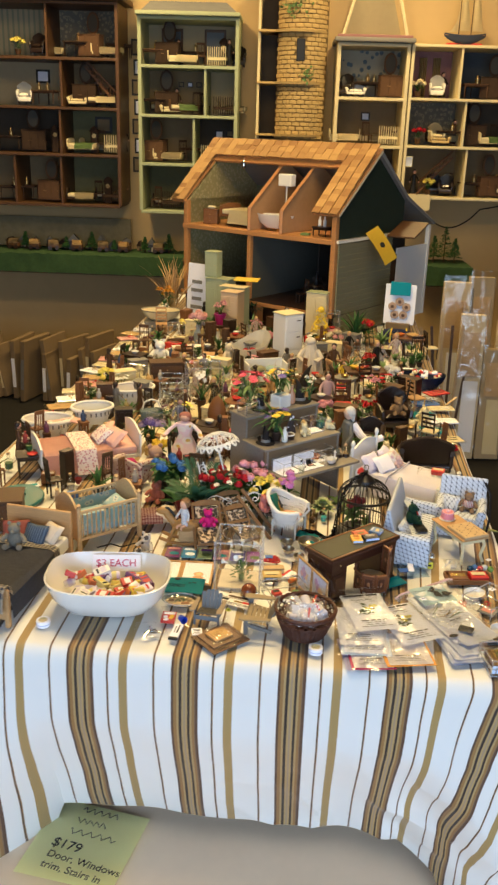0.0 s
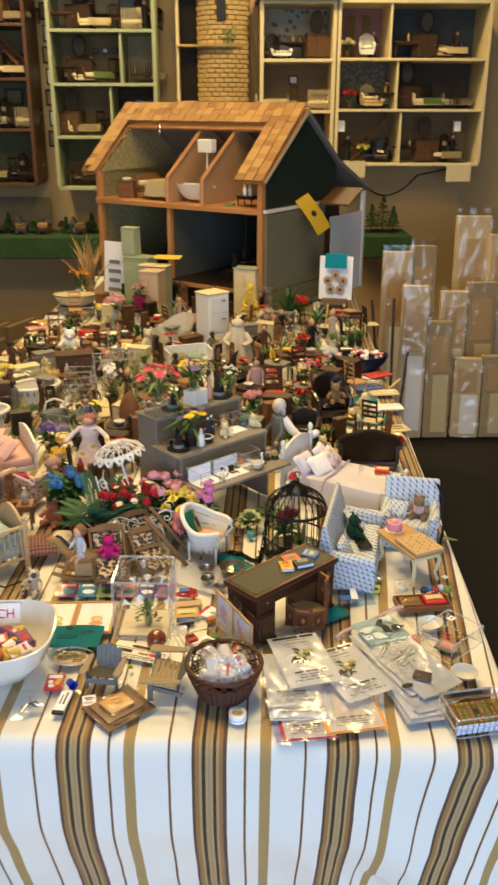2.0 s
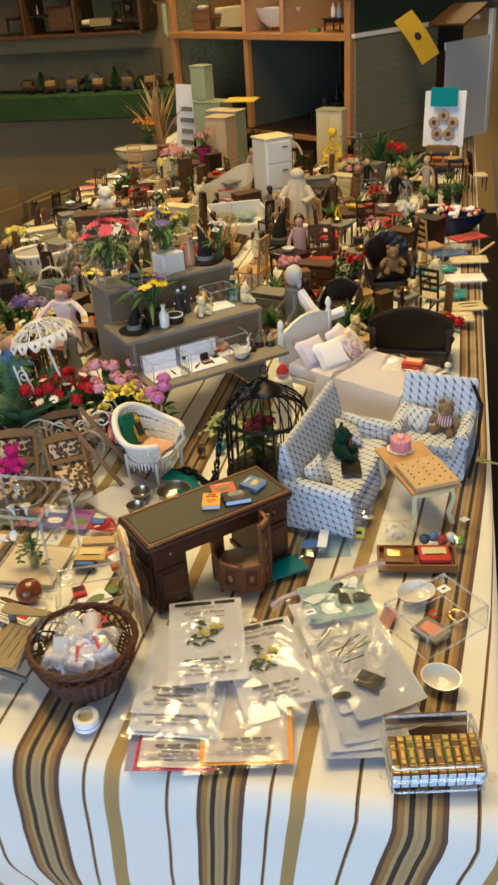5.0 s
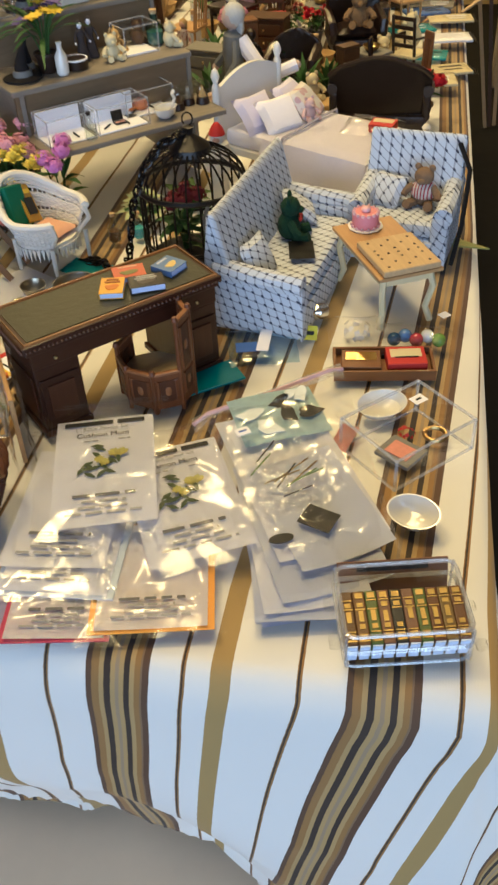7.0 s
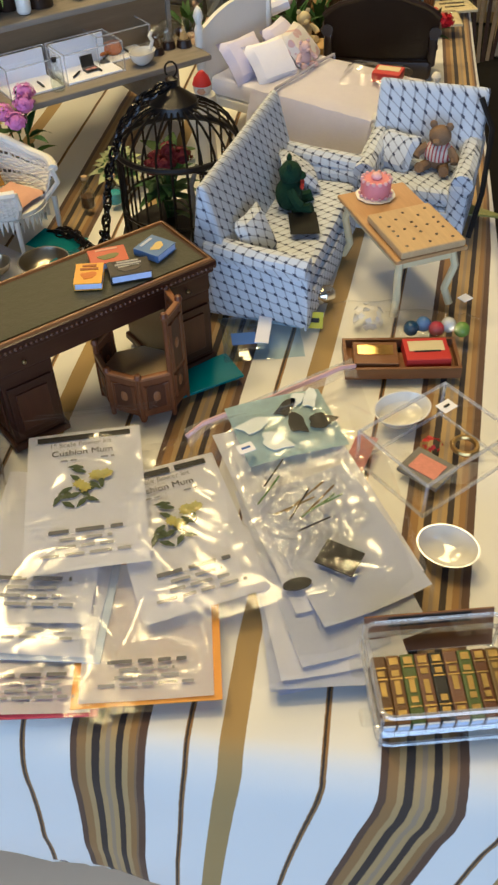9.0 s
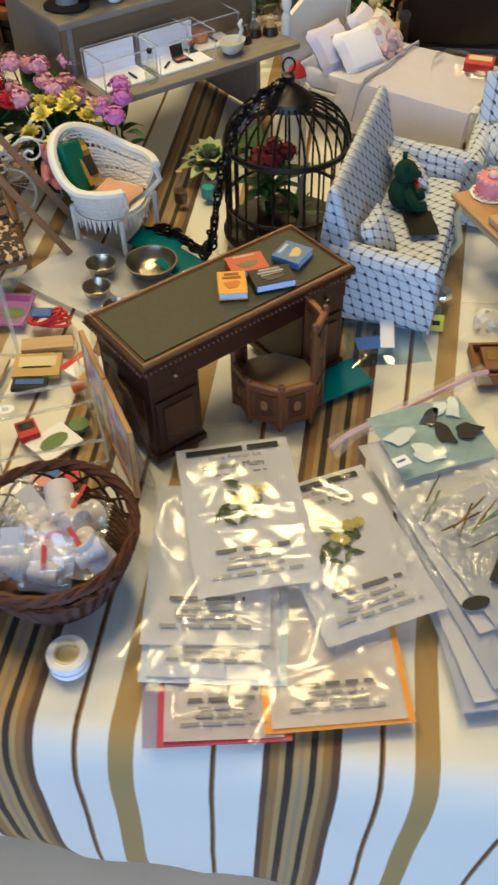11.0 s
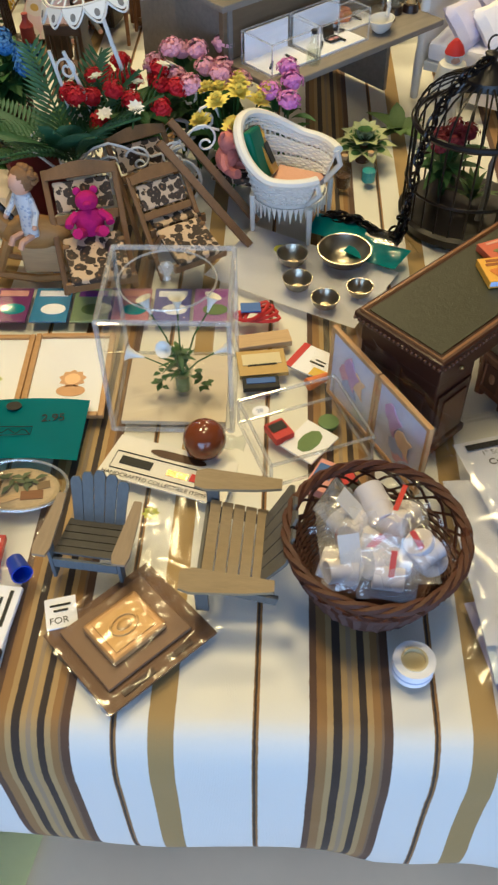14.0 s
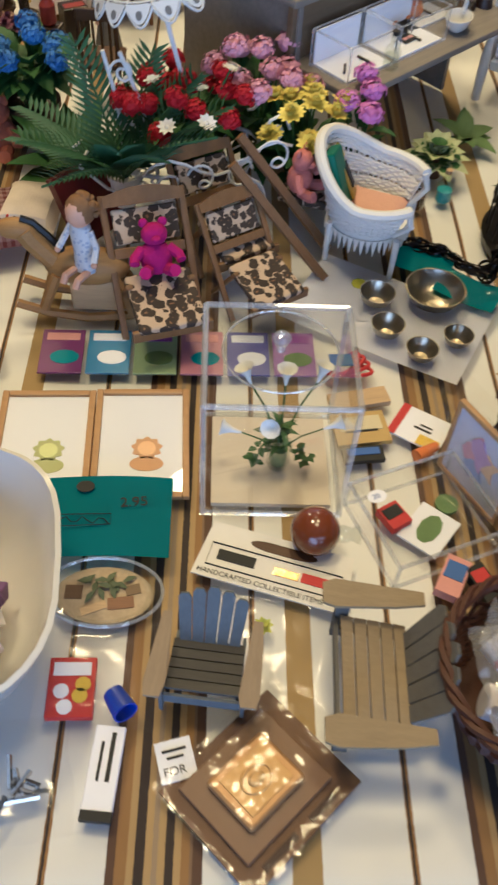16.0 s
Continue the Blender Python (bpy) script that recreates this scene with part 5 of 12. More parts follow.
def bed(name, m, L, W, head_h, foot_h, timber, spread, label, sheet_mat=None, post=True, mattress_z=0.05):
    """A bed along x, its head at -x."""
    th = thing(name, m, label, "bed")
    part("mattress", box(B(), L * 0.95, W * 0.9, 0.016, at(0, 0, mattress_z - 0.018), 0.004), sheet_mat or M_WHITE, th)
    part("bed_rail", box(B(), L * 0.96, W * 0.93, 0.008, at(0, 0, mattress_z - 0.0262), 0.001), timber, th)

    def drape(u, v):
        x = L * (-0.20 + 0.70 * u)
        s = 2 * v - 1
        y = s * W * 0.80
        over = max(0.0, abs(y) - W * 0.46)
        yy = math.copysign(min(abs(y), W * 0.46 + 0.003 + 0.38 * over), y)
        z = mattress_z + 0.001 - over * 1.2
        ex = max(0.0, x - L * 0.47)
        return Vector((min(x, L * 0.475), yy, max(0.012, z - ex * 1.1) + 0.0012 * noise.noise((x * 60, y * 60, L))))
    part("bedspread", sheet(B(), 20, 20, drape, 0.002), spread, th)
    for x, hh, nm in ((-L / 2, head_h, "headboard"), (L / 2, foot_h, "footboard")):
        arch = [(W * (i / 12 - 0.5), hh * (0.80 + 0.12 * math.sin(math.pi * i / 12))) for i in range(13)]
        part(nm, slab(B(), [(-W / 2, mattress_z * 0.5), (W / 2, mattress_z * 0.5), *reversed(arch)], 0.004, at(x - 0.002, 0, 0) @ Matrix(((0, 0, 1, 0), (1, 0, 0, 0), (0, 1, 0, 0), (0, 0, 0, 1)))), timber, th)
        if post:
            for s in (-1, 1):
                q = hh
                part("bedpost", lathe(B(), [(0.0035, 0), (0.0042, q * 0.3), (0.003, q * 0.45), (0.0042, q * 0.55), (0.0042, q * 0.82), (0.0025, q * 0.86), (0.0046, q * 0.92), (0.003, q * 0.97), (0, q)], at(x, s * W / 2, 0), 12), timber, th)
    return th

# ---------------------------------------------------------------- desk group
def desk():
    th = thing("writing_desk", at(0.191, 1.212, 0.75, 41), "dark carved mahogany writing desk with green leather top", "desk")
    L, D, Hh = 0.148, 0.060, 0.074
    mah = wood("mahogany", (0.036, 0.011, 0.005), 0.42, 40, 0, 0.35, 0.08)
    mah2 = wood("carved_mahogany", (0.062, 0.020, 0.008), 0.42, 60, 2, 0.5, 0.08)
    part("tabletop", box(B(), L, D, 0.005, at(0, 0, Hh - 0.005), 0.0012), mah, th)
    part("top_moulding", box(B(), L * 0.975, D * 0.96, 0.003, at(0, 0, Hh - 0.0081), 0.001), mah, th)
    part("rim", tube(B(), [(-L / 2 + 0.003, -D / 2 + 0.003, 0), (L / 2 - 0.003, -D / 2 + 0.003, 0), (L / 2 - 0.003, D / 2 - 0.003, 0), (-L / 2 + 0.003, D / 2 - 0.003, 0)], 0.0016, 6, at(0, 0, Hh - 0.0002), True), wood("gilded_rim", (0.22, 0.10, 0.032), 0.35, 50, 2), th)
    part("leather_inset", box(B(), L - 0.012, D - 0.012, 0.0006, at(0, 0, Hh)), mat("olive_leather", (0.045, 0.045, 0.026), 0.42, 0.2, 200, 0.25), th, "dark olive leather inset")
    part("frieze", box(B(), L * 0.94, D * 0.9, 0.012, at(0, 0, Hh - 0.0203), 0.0006), mah, th)
    for s in (-1, 1):
        x = s * L * 0.360
        ped = part("pedestal", box(B(), L * 0.215, D * 0.88, Hh - 0.0253, at(x, 0, 0.005), 0.0008), mah, th)
        part("plinth", box(B(), L * 0.24, D * 0.94, 0.005, at(x, 0, 0), 0.0008), mah, th)
        for sy in (-1, 1):
            d = part("pedestal_door", box(B(), L * 0.185, 0.0016, 0.036, at(x, sy * (D * 0.44 + 0.0006), 0.009), 0.0005), mah, th)
            part("carved_panel", box(B(), L * 0.13, 0.0014, 0.026, at(x, sy * (D * 0.44 + 0.0018), 0.014), 0.0005), mah2, d)
            part("drawer_pull", ball(B(), 0.0013, at(x, sy * (D * 0.46 + 0.001), Hh - 0.0145), (1, 1, 1), 8, 6), M_BRASS, th)
        part("side_panel", box(B(), 0.0014, D * 0.66, 0.034, at(s * (L * 0.465 + 0.0006), 0, 0.011), 0.0005), mah2, ped)
    bead = B()
    for i in range(48):
        ball(bead, 0.0011, at((i / 47 - 0.5) * L * 0.97, -D / 2 - 0.0003, Hh - 0.0035), (1, 1, 1), 6, 4)
    for i in range(20):
        ball(bead, 0.0011, at(-L / 2 - 0.0003, (i / 19 - 0.5) * D * 0.95, Hh - 0.0035), (1, 1, 1), 6, 4)
    part("beaded_edge", bead, mah2, th)


desk()
def cover_art(th, w, d, h, art, title_mat, rows):
    """A picture patch and title lines printed on a small book's cover."""
    rnd = random.Random(int(w * 1e5))
    bmv = B()
    slab(bmv, [(w * 0.26 * (1 + 0.25 * math.sin(3 * a)) * math.cos(a), d * 0.2 * (1 + 0.3 * math.sin(2 * a + 1)) * math.sin(a)) for a in [k * math.pi / 9 for k in range(18)]], 0.0003, at(0, -d * 0.12, h))
    part("cover_picture", bmv, art, th)
    for k in range(rows):
        part("title_bar", box(B(), w * rnd.uniform(0.5, 0.78), d * 0.10, 0.0003, at(0, d * (0.36 - 0.16 * k), h)), title_mat, th)


PAGE_BLUE = mat("bluish_page_edge", (0.58, 0.66, 0.90), 0.7, 0.1, 200)
for m, w, d, h, cover, label, art, ink, rows in (
        (at(0.203, 1.232, 0.8252, 22), 0.022, 0.017, 0.0042, plain("orange_red_cover", (0.55, 0.13, 0.06), 0.4), "orange-red paperback with a green picture on the desk top", mat("olive_print", (0.20, 0.20, 0.07), 0.5, 0.4, 150), plain("peach_print", (0.66, 0.36, 0.24), 0.5), 1),
        (at(0.196, 1.212, 0.8252, 8), 0.016, 0.021, 0.0045, plain("amber_cover", (0.75, 0.40, 0.03), 0.4), "amber yellow paperback with orange print lying on the green desk top", mat("deep_orange_print", (0.60, 0.20, 0.02), 0.5, 0.3, 150), plain("rust_print", (0.30, 0.10, 0.02), 0.5), 2),
        (at(0.218, 1.219, 0.8252, 20), 0.024, 0.016, 0.005, mat("charcoal_cover", (0.03, 0.026, 0.024), 0.4, 0.2, 100), "black hardback with pale title lines lying on the green desk top", mat("smoke_print", (0.10, 0.085, 0.075), 0.5, 0.3, 150), plain("pale_title_print", (0.42, 0.40, 0.38), 0.5), 3),
        (at(0.229, 1.243, 0.8252, 62), 0.018, 0.018, 0.0045, plain("sky_cover", (0.13, 0.22, 0.46), 0.4), "blue paperback with a yellow picture on the desk top", mat("straw_print", (0.66, 0.50, 0.18), 0.5, 0.2, 150), plain("pale_blue_title", (0.50, 0.56, 0.70), 0.5), 1)):
    cover_art(book(m, w, d, h, cover, label, "book", PAGE_BLUE, False), w, d, h, art, ink, rows)


def tub_chair():
    th = thing("library_chair", at(0.2225, 1.1985, 0.75, -18), "carved oak corner chair with faceted panels and cream seat", "chair")
    oak = wood("carved_oak", (0.13, 0.045, 0.016), 0.4, 50, 2)
    # lighter oak for the rails and carvings
    pale = wood("pale_oak_trim", (0.24, 0.10, 0.036), 0.4, 50, 2)
    # darker oak that paints the shade of sunken panel fields
    deep = wood("oak_recess_shade", (0.070, 0.024, 0.010), 0.5, 50, 2)
    pts = [(0.0265 * math.cos(radians(22.5 + 45 * i)), 0.0235 * math.sin(radians(22.5 + 45 * i))) for i in range(8)]
    part("seat", slab(B(), [(x * 0.93, y * 0.93) for x, y in pts], 0.003, at(0, 0, 0.019)), mat("cream_seat_cloth", (0.56, 0.44, 0.27), 0.8, 0.12, 120, 0.2), th, "cream padded seat")
    part("base_ring", slab(B(), pts, 0.003, at(0, 0, 0.004)), oak, th)
    tall = {7: 0.064, 0: 0.060, 3: 0.033}
    for i in range(8):
        (xa, ya), (xb, yb) = pts[i], pts[(i + 1) % 8]
        mid, ang = ((xa + xb) / 2, (ya + yb) / 2), math.degrees(math.atan2(yb - ya, xb - xa))
        ln = math.hypot(xb - xa, yb - ya)
        if i in (1, 2):
            continue
        hh = tall.get(i, 0.026)
        p = part("side_panel", box(B(), ln - 0.002, 0.002, hh, at(*mid, 0.006, ang), 0.0004), oak, th)
        part("top_rail", box(B(), ln, 0.0036, 0.0022, at(*mid, 0.006 + hh, ang), 0.0008), pale, th)
        fields = ((0.12, 0.24), (0.42, 0.50)) if hh > 0.05 else ((0.16, 0.66),)
        for low, size in fields:
            w_, h_ = ln * 0.66, hh * size
            # thin proud plate; only its dark colour makes the field look sunk
            part("recessed_field", box(B(), w_, 0.0028, h_, at(*mid, 0.006 + hh * low, ang)), deep, p)
            part("panel_moulding", tube(B(), [(x, y, z) for y in (0.0,) for x, z in ((-w_ / 2, 0), (w_ / 2, 0), (w_ / 2, h_), (-w_ / 2, h_))], 0.0022, 5, at(*mid, 0.006 + hh * low, ang) @ Matrix.Diagonal((1, 1, 1, 1)) @ at(0, 0, 0), True), oak, p)
            part("carving", ball(B(), 0.0030, at(*mid, 0.006 + hh * low + h_ / 2, ang), (1.1, 0.7, min(1.8, h_ / 0.007)), 10, 6), pale, p)
    for i in range(8):
        if i == 2:
            continue
        hp = max(tall.get(i, 0.026) if i not in (1, 2) else 0, tall.get(i - 1 if i else 7, 0.026) if i - 1 not in (1, 2) else 0)
        part("post", lathe(B(), [(0.0016, 0.001), (0.0018, hp * 0.6), (0.0016, hp + 0.006), (0.0024, hp + 0.008), (0.0016, hp + 0.0105), (0, hp + 0.011)], at(pts[i][0], pts[i][1], 0), 8), oak, th)
    for i in (0, 2, 4, 6):
        part("foot", cone(B(), 0.002, 0.003, 0.004, at(pts[i][0] * 0.9, pts[i][1] * 0.9, 0), 8), oak, th)


tub_chair()


# ---------------------------------------------------------------- plaid sofa group
PLAID = patterned("blue_lattice_cotton", (0.60, 0.64, 0.72), (0.018, 0.022, 0.06), "lattice", 0.0054)


def sofa(m, L, D, label, name, back_h=0.096, cat="sofa"):
    th = thing(name, m, label, cat)
    part("seat_base", box(B(), L * 0.98, D * 0.92, 0.024, at(0, 0, 0.001), 0.003), PLAID, th)
    part("seat_cushion", box(B(), L * 0.80, D * 0.72, 0.013, at(0, -D * 0.10, 0.0252), 0.005), PLAID, th)
    bk = B()
    cut = [(D * 0.16, 0.026), (D * 0.22, 0.046), (D * 0.37, back_h - 0.004), (D * 0.41, back_h), (D * 0.46, back_h - 0.002), (D * 0.50, 0.060), (D * 0.50, 0.003), (D * 0.16, 0.003)]
    slab(bk, cut, L * 0.97, at(-L * 0.485, 0, 0) @ Matrix(((0, 0, 1, 0), (1, 0, 0, 0), (0, 1, 0, 0), (0, 0, 0, 1))))
    bmesh.ops.bevel(bk, geom=list(bk.edges), offset=0.0022, segments=2, profile=0.5, affect="EDGES", clamp_overlap=True)
    part("backrest", bk, PLAID, th)
    for s in (-1, 1):
        am = B()
        box(am, 0.015, D * 0.9, 0.044, at(s * (L / 2 - 0.008), -D * 0.04, 0.002), 0.004)
        tube(am, [(s * (L / 2 - 0.006), -D * 0.47, 0.046), (s * (L / 2 - 0.006), 0, 0.048), (s * (L / 2 - 0.007), D * 0.42, 0.052)], 0.0082, 10)
        part("arm", am, PLAID, th)
    part("skirt", box(B(), L * 0.985, 0.002, 0.022, at(0, -D * 0.472, 0.001), 0.0006), PLAID, th)
    return th


SOFA = at(0.302, 1.352, 0.75, 76)
sofa(SOFA, 0.158, 0.078, "blue and white lattice upholstered sofa with loose cushions", "sofa")
solo("cushion", cushion(B(), 0.034, 0.034, 0.012), PLAID, SOFA @ pose(-0.048, 0.012, 0.047, 62, 0, -10), "blue and white lattice throw cushion on the sofa", "cushion", "plaid cushions")
solo("cushion", cushion(B(), 0.034, 0.034, 0.012), PLAID, SOFA @ pose(0.044, 0.008, 0.046, 35, 0, 25), "blue and white lattice throw cushion on the sofa", "cushion", "plaid cushions")
teddy("plush_bear", SOFA @ at(0.012, 0.002, 0.039, 15), 0.036, mat("green_plush", (0.008, 0.035, 0.018), 0.95, 0.4, 300, 0.8), "dark green plush bear with red bow on the sofa", bow=plain("red_bow", (0.42, 0.04, 0.03), 0.7))
solo("magazine", sheet(B(), 6, 6, lambda u, v: Vector(((u - 0.5) * 0.03, (v - 0.5) * 0.02, 0.002 + 0.001 * math.sin(u * 6))), 0.0008), M_INK, SOFA @ at(-0.012, -0.016, 0.0405, 20), "dark folded magazine on the sofa seat", "magazine")
ARM = at(0.400, 1.428, 0.75, -14)
sofa(ARM, 0.084, 0.074, "blue and white lattice upholstered armchair with a doll on it", "armchair", 0.092, "armchair")
solo("cushion", cushion(B(), 0.032, 0.03, 0.012), PLAID, ARM @ pose(-0.018, 0.006, 0.045, 50, 0, -20), "blue and white lattice throw cushion on the armchair", "cushion", "plaid cushions")
teddy("plush_doll", ARM @ at(0.012, 0.004, 0.039, -8), 0.034, mat("tan_plush", (0.22, 0.14, 0.08), 0.95, 0.4, 300, 0.8), "tan plush toy in red striped shirt on the armchair", extra=patterned("red_stripe_cloth", (0.62, 0.55, 0.50), (0.36, 0.03, 0.04), "stripe", 0.0028))
solo("dark_strap", tube(B(), [(0.036, 0.02, 0.088), (0.048, 0.01, 0.07), (0.050, -0.02, 0.035), (0.046, -0.03, 0.003)], 0.0022, 6), M_BLACK, ARM, "dark leather strap hung over the plaid armchair", "strap")

coffee = thing("coffee_table", at(0.380, 1.334, 0.75, -66), "small cream table with golden top and cabriole legs", "table")
part("tabletop", box(B(), 0.094, 0.052, 0.003, at(0, 0, 0.045), 0.001), M_PINE, coffee)
part("apron", box(B(), 0.082, 0.042, 0.008, at(0, 0, 0.0368), 0.001), M_CREAM, coffee)
for sx in (-1, 1):
    for sy in (-1, 1):
        part("leg", tube(B(), [(sx * 0.039, sy * 0.019, 0.042), (sx * 0.042, sy * 0.021, 0.032), (sx * 0.038, sy * 0.018, 0.012), (sx * 0.042, sy * 0.021, 0.001)], 0.0027, 7), M_CREAM, coffee)
gb = thing("game_board", at(0.389, 1.315, 0.7985, -66), "cream wooden peg game board lying on the small table", "board game")
part("board", box(B(), 0.052, 0.046, 0.005, I4, 0.001), M_OAK, gb)
for i in range(7):
    for j in range(5):
        if (i + j) % 2 == 0 or i == 3:
            part("peg_hole", cone(B(), 0.0011, 0.0011, 0.0003, at((i - 3) * 0.0065, (j - 2) * 0.0082, 0.005), 8), M_DARKWOOD, gb)
cake = thing("toy_cake", at(0.364, 1.366, 0.7985), "pink iced toy cake on a white doily", "toy cake")
part("doily", lathe(B(), [(0, 0), (0.0135, 0), (0.014, 0.0008), (0, 0.0012)], I4, 24, 1, 1, 0.03, 14), M_WHITE, cake)
part("cake_body", lathe(B(), [(0.0105, 0.0013), (0.0108, 0.011), (0.0098, 0.0128), (0, 0.013)], I4, 24), plain("pink_icing", (0.68, 0.24, 0.27), 0.45), cake)
for i in range(14):
    for r, rad, z in ((0.0016, 0.0098, 0.0125), (0.0012, 0.0112, 0.002)):
        part("icing_bead", ball(B(), r, at(rad * math.cos(i * 0.449), rad * math.sin(i * 0.449), z), (1, 1, 1), 7, 5), plain("pale_icing", (0.75, 0.45, 0.45), 0.45), cake)
part("icing_rose", ball(B(), 0.004, at(0, 0, 0.0145), (1, 1, 0.7)), plain("pale_icing", (0.75, 0.45, 0.45)), cake)

# ---------------------------------------------------------------- birdcage and chain
def birdcage():
    th = thing("birdcage", at(0.222, 1.387, 0.75, 10) @ Matrix.Diagonal((1.03, 1.03, 1.035, 1)), "black wire birdcage with domed top and small plants inside", "birdcage")
    iron = plain("black_iron", (0.012, 0.010, 0.010), 0.35, 0.4)
    R, Z = 0.043, 0.073
    part("floor_tray", lathe(B(), [(0, 0), (R + 0.002, 0), (R + 0.003, 0.006), (R, 0.008), (0, 0.004)], I4, 32), iron, th)
    for z in (0.03, Z):
        part("hoop", ring(B(), R, 0.0014 if z < 0.05 else 0.0022, at(0, 0, z), 36), iron, th)
    for i in range(26):
        a = 2 * math.pi * i / 26
        pts = [(R, 0.006), (R, Z)] + [(R * math.cos(k * math.pi / 12), Z + 0.030 * math.sin(k * math.pi / 12)) for k in range(1, 6)]
        part("wire", tube(B(), [(r * math.cos(a), r * math.sin(a), z) for r, z in pts], 0.0008, 4), iron, th)
    part("cap", lathe(B(), [(0.017, 0.098), (0.016, 0.103), (0.008, 0.109), (0.0035, 0.112), (0.0045, 0.117), (0, 0.119)], I4, 18), iron, th)
    part("hanging_loop", tube(B(), [(0.004 * math.sin(a), 0, 0.118 + 0.005 * (1 - math.cos(a))) for a in [i * 0.55 for i in range(11)]], 0.0007, 5), iron, th)


birdcage()


def chain():
    th = thing("iron_chain", at(0, 0, 0), "black glossy link chain draped from the birdcage to the cloth", "chain")
    iron = plain("glossy_black_iron", (0.014, 0.012, 0.012), 0.22, 0.6)
    paths = ([(0.218, 1.381, 0.868), (0.203, 1.373, 0.863), (0.188, 1.365, 0.846), (0.178, 1.356, 0.82), (0.173, 1.350, 0.79), (0.170, 1.346, 0.766), (0.160, 1.352, 0.757), (0.148, 1.364, 0.756), (0.136, 1.378, 0.756), (0.122, 1.386, 0.756)],
             [(0.170, 1.344, 0.775), (0.166, 1.340, 0.760), (0.154, 1.352, 0.760), (0.141, 1.368, 0.761), (0.130, 1.374, 0.757), (0.118, 1.378, 0.756)])
    pts = []
    for path in paths:
        for (a, b) in zip(path, path[1:]):
            for k in range(5):
                pts.append(Vector(a).lerp(Vector(b), k / 5))
    link = None
    for i, p in enumerate(pts):
        d = (pts[min(i + 1, len(pts) - 1)] - pts[max(i - 1, 0)]).normalized()
        mm = Matrix.Translation(p + Vector((0, 0.0015 * math.sin(i * 1.7), 0))) @ d.to_track_quat("X", "Z").to_matrix().to_4x4() @ pose(0, 0, 0, 90 * (i % 2) + 20 * math.sin(i))
        if link is None:
            o = part("link", ring(B(), 0.0040, 0.0010, I4, 10, 1.25, 0.75, 5), iron, th)
            link = o.data
        else:
            o = new("link", link)
            o.parent = th
        o.matrix_local = mm


chain()
fronds("potted_plant", at(0.230, 1.396, 0.757), "pale green trailing plant inside the birdcage", 12, 0.028, 0.006, M_LEAF2, -50, None, seed=8)
flowers("dried_flowers", at(0.208, 1.404, 0.757), [plain("maroon_petal", (0.16, 0.02, 0.03), 0.7)], "maroon dried flowers inside the birdcage", 6, 0.055, 0.014, 0.008, seed=5)
solo("driftwood", tube(B(), [(0, 0, 0), (0.003, 0.002, 0.02), (0.001, 0, 0.045), (0.006, 0.003, 0.06)], 0.003, 7, I4, False, 0.5), M_GREYWOOD, at(0.231, 1.372, 0.755), "grey driftwood stick standing inside the birdcage", "driftwood")

# ---------------------------------------------------------------- white wicker chair
def wicker_chair():
    th = thing("wicker_chair", at(0.092, 1.380, 0.75, 66) @ Matrix.Scale(0.87, 4, (0, 0, 1)), "white woven wicker armchair with peach cushion", "chair")
    W_ = M_WHITE
    R = 0.030
    legpts = [(-0.022, -0.024), (0.022, -0.024), (-0.02, 0.02), (0.02, 0.02)]
    for x, y in legpts:
        part("leg", cone(B(), 0.0017, 0.0022, 0.036, at(x, y, 0), 8), W_, th)
    part("seat", slab(B(), [(0.027 * math.cos(a) , 0.027 * math.sin(a) * 0.95) for a in [i * math.pi / 10 for i in range(20)]], 0.004, at(0, 0, 0.033)), W_, th)
    span = [radians(-52 + 284 * i / 40) for i in range(41)]

    def top(a):
        return 0.062 + 0.026 * max(0.0, math.sin(a)) ** 1.5

    def rad(a, f):
        return R * (0.86 + 0.30 * f)
    for k in range(15):
        f = (k + 0.5) / 15
        if k in (4, 10):
            continue
        pts = []
        for i, a in enumerate(span):
            z = 0.037 + (top(a) - 0.037) * f
            r = rad(a, f) + 0.0007 * (1 if (i + k) % 2 else -1)
            pts.append((r * math.cos(a), r * math.sin(a), z))
        part("woven_strand", tube(B(), pts, 0.00135, 5), W_, th)
    for i in range(0, 41):
        a = span[i]
        part("stake", tube(B(), [(rad(a, f) * math.cos(a), rad(a, f) * math.sin(a), 0.036 + (top(a) - 0.036) * f) for f in (0, 0.5, 1)], 0.0008, 4), W_, th)
    rim = B()
    tube(rim, [((rad(a, 1) + 0.001) * math.cos(a), (rad(a, 1) + 0.001) * math.sin(a), top(a)) for a in span], 0.0036, 8)
    for i, s in ((0, 1), (40, -1)):
        a = span[i]
        tube(rim, [((rad(a, 1)) * math.cos(a), rad(a, 1) * math.sin(a), top(a)), ((rad(a, 1) + 0.001) * math.cos(a), rad(a, 1) * math.sin(a) - 0.003, 0.05), (R * 0.86 * math.cos(a), R * 0.86 * math.sin(a), 0.035)], 0.0022, 6)
    part("rolled_rim", rim, W_, th)
    fr = B()
    for i in range(44):
        a = 2 * math.pi * i / 44
        slab(fr, [(-0.0018, 0), (0, -0.011 - 0.003 * (i % 2)), (0.0018, 0)], 0.0008, pose(0.0275 * math.cos(a), 0.0262 * math.sin(a), 0.034, 90, 0, math.degrees(a) + 90))
    part("skirt_fringe", fr, W_, th)
    return th


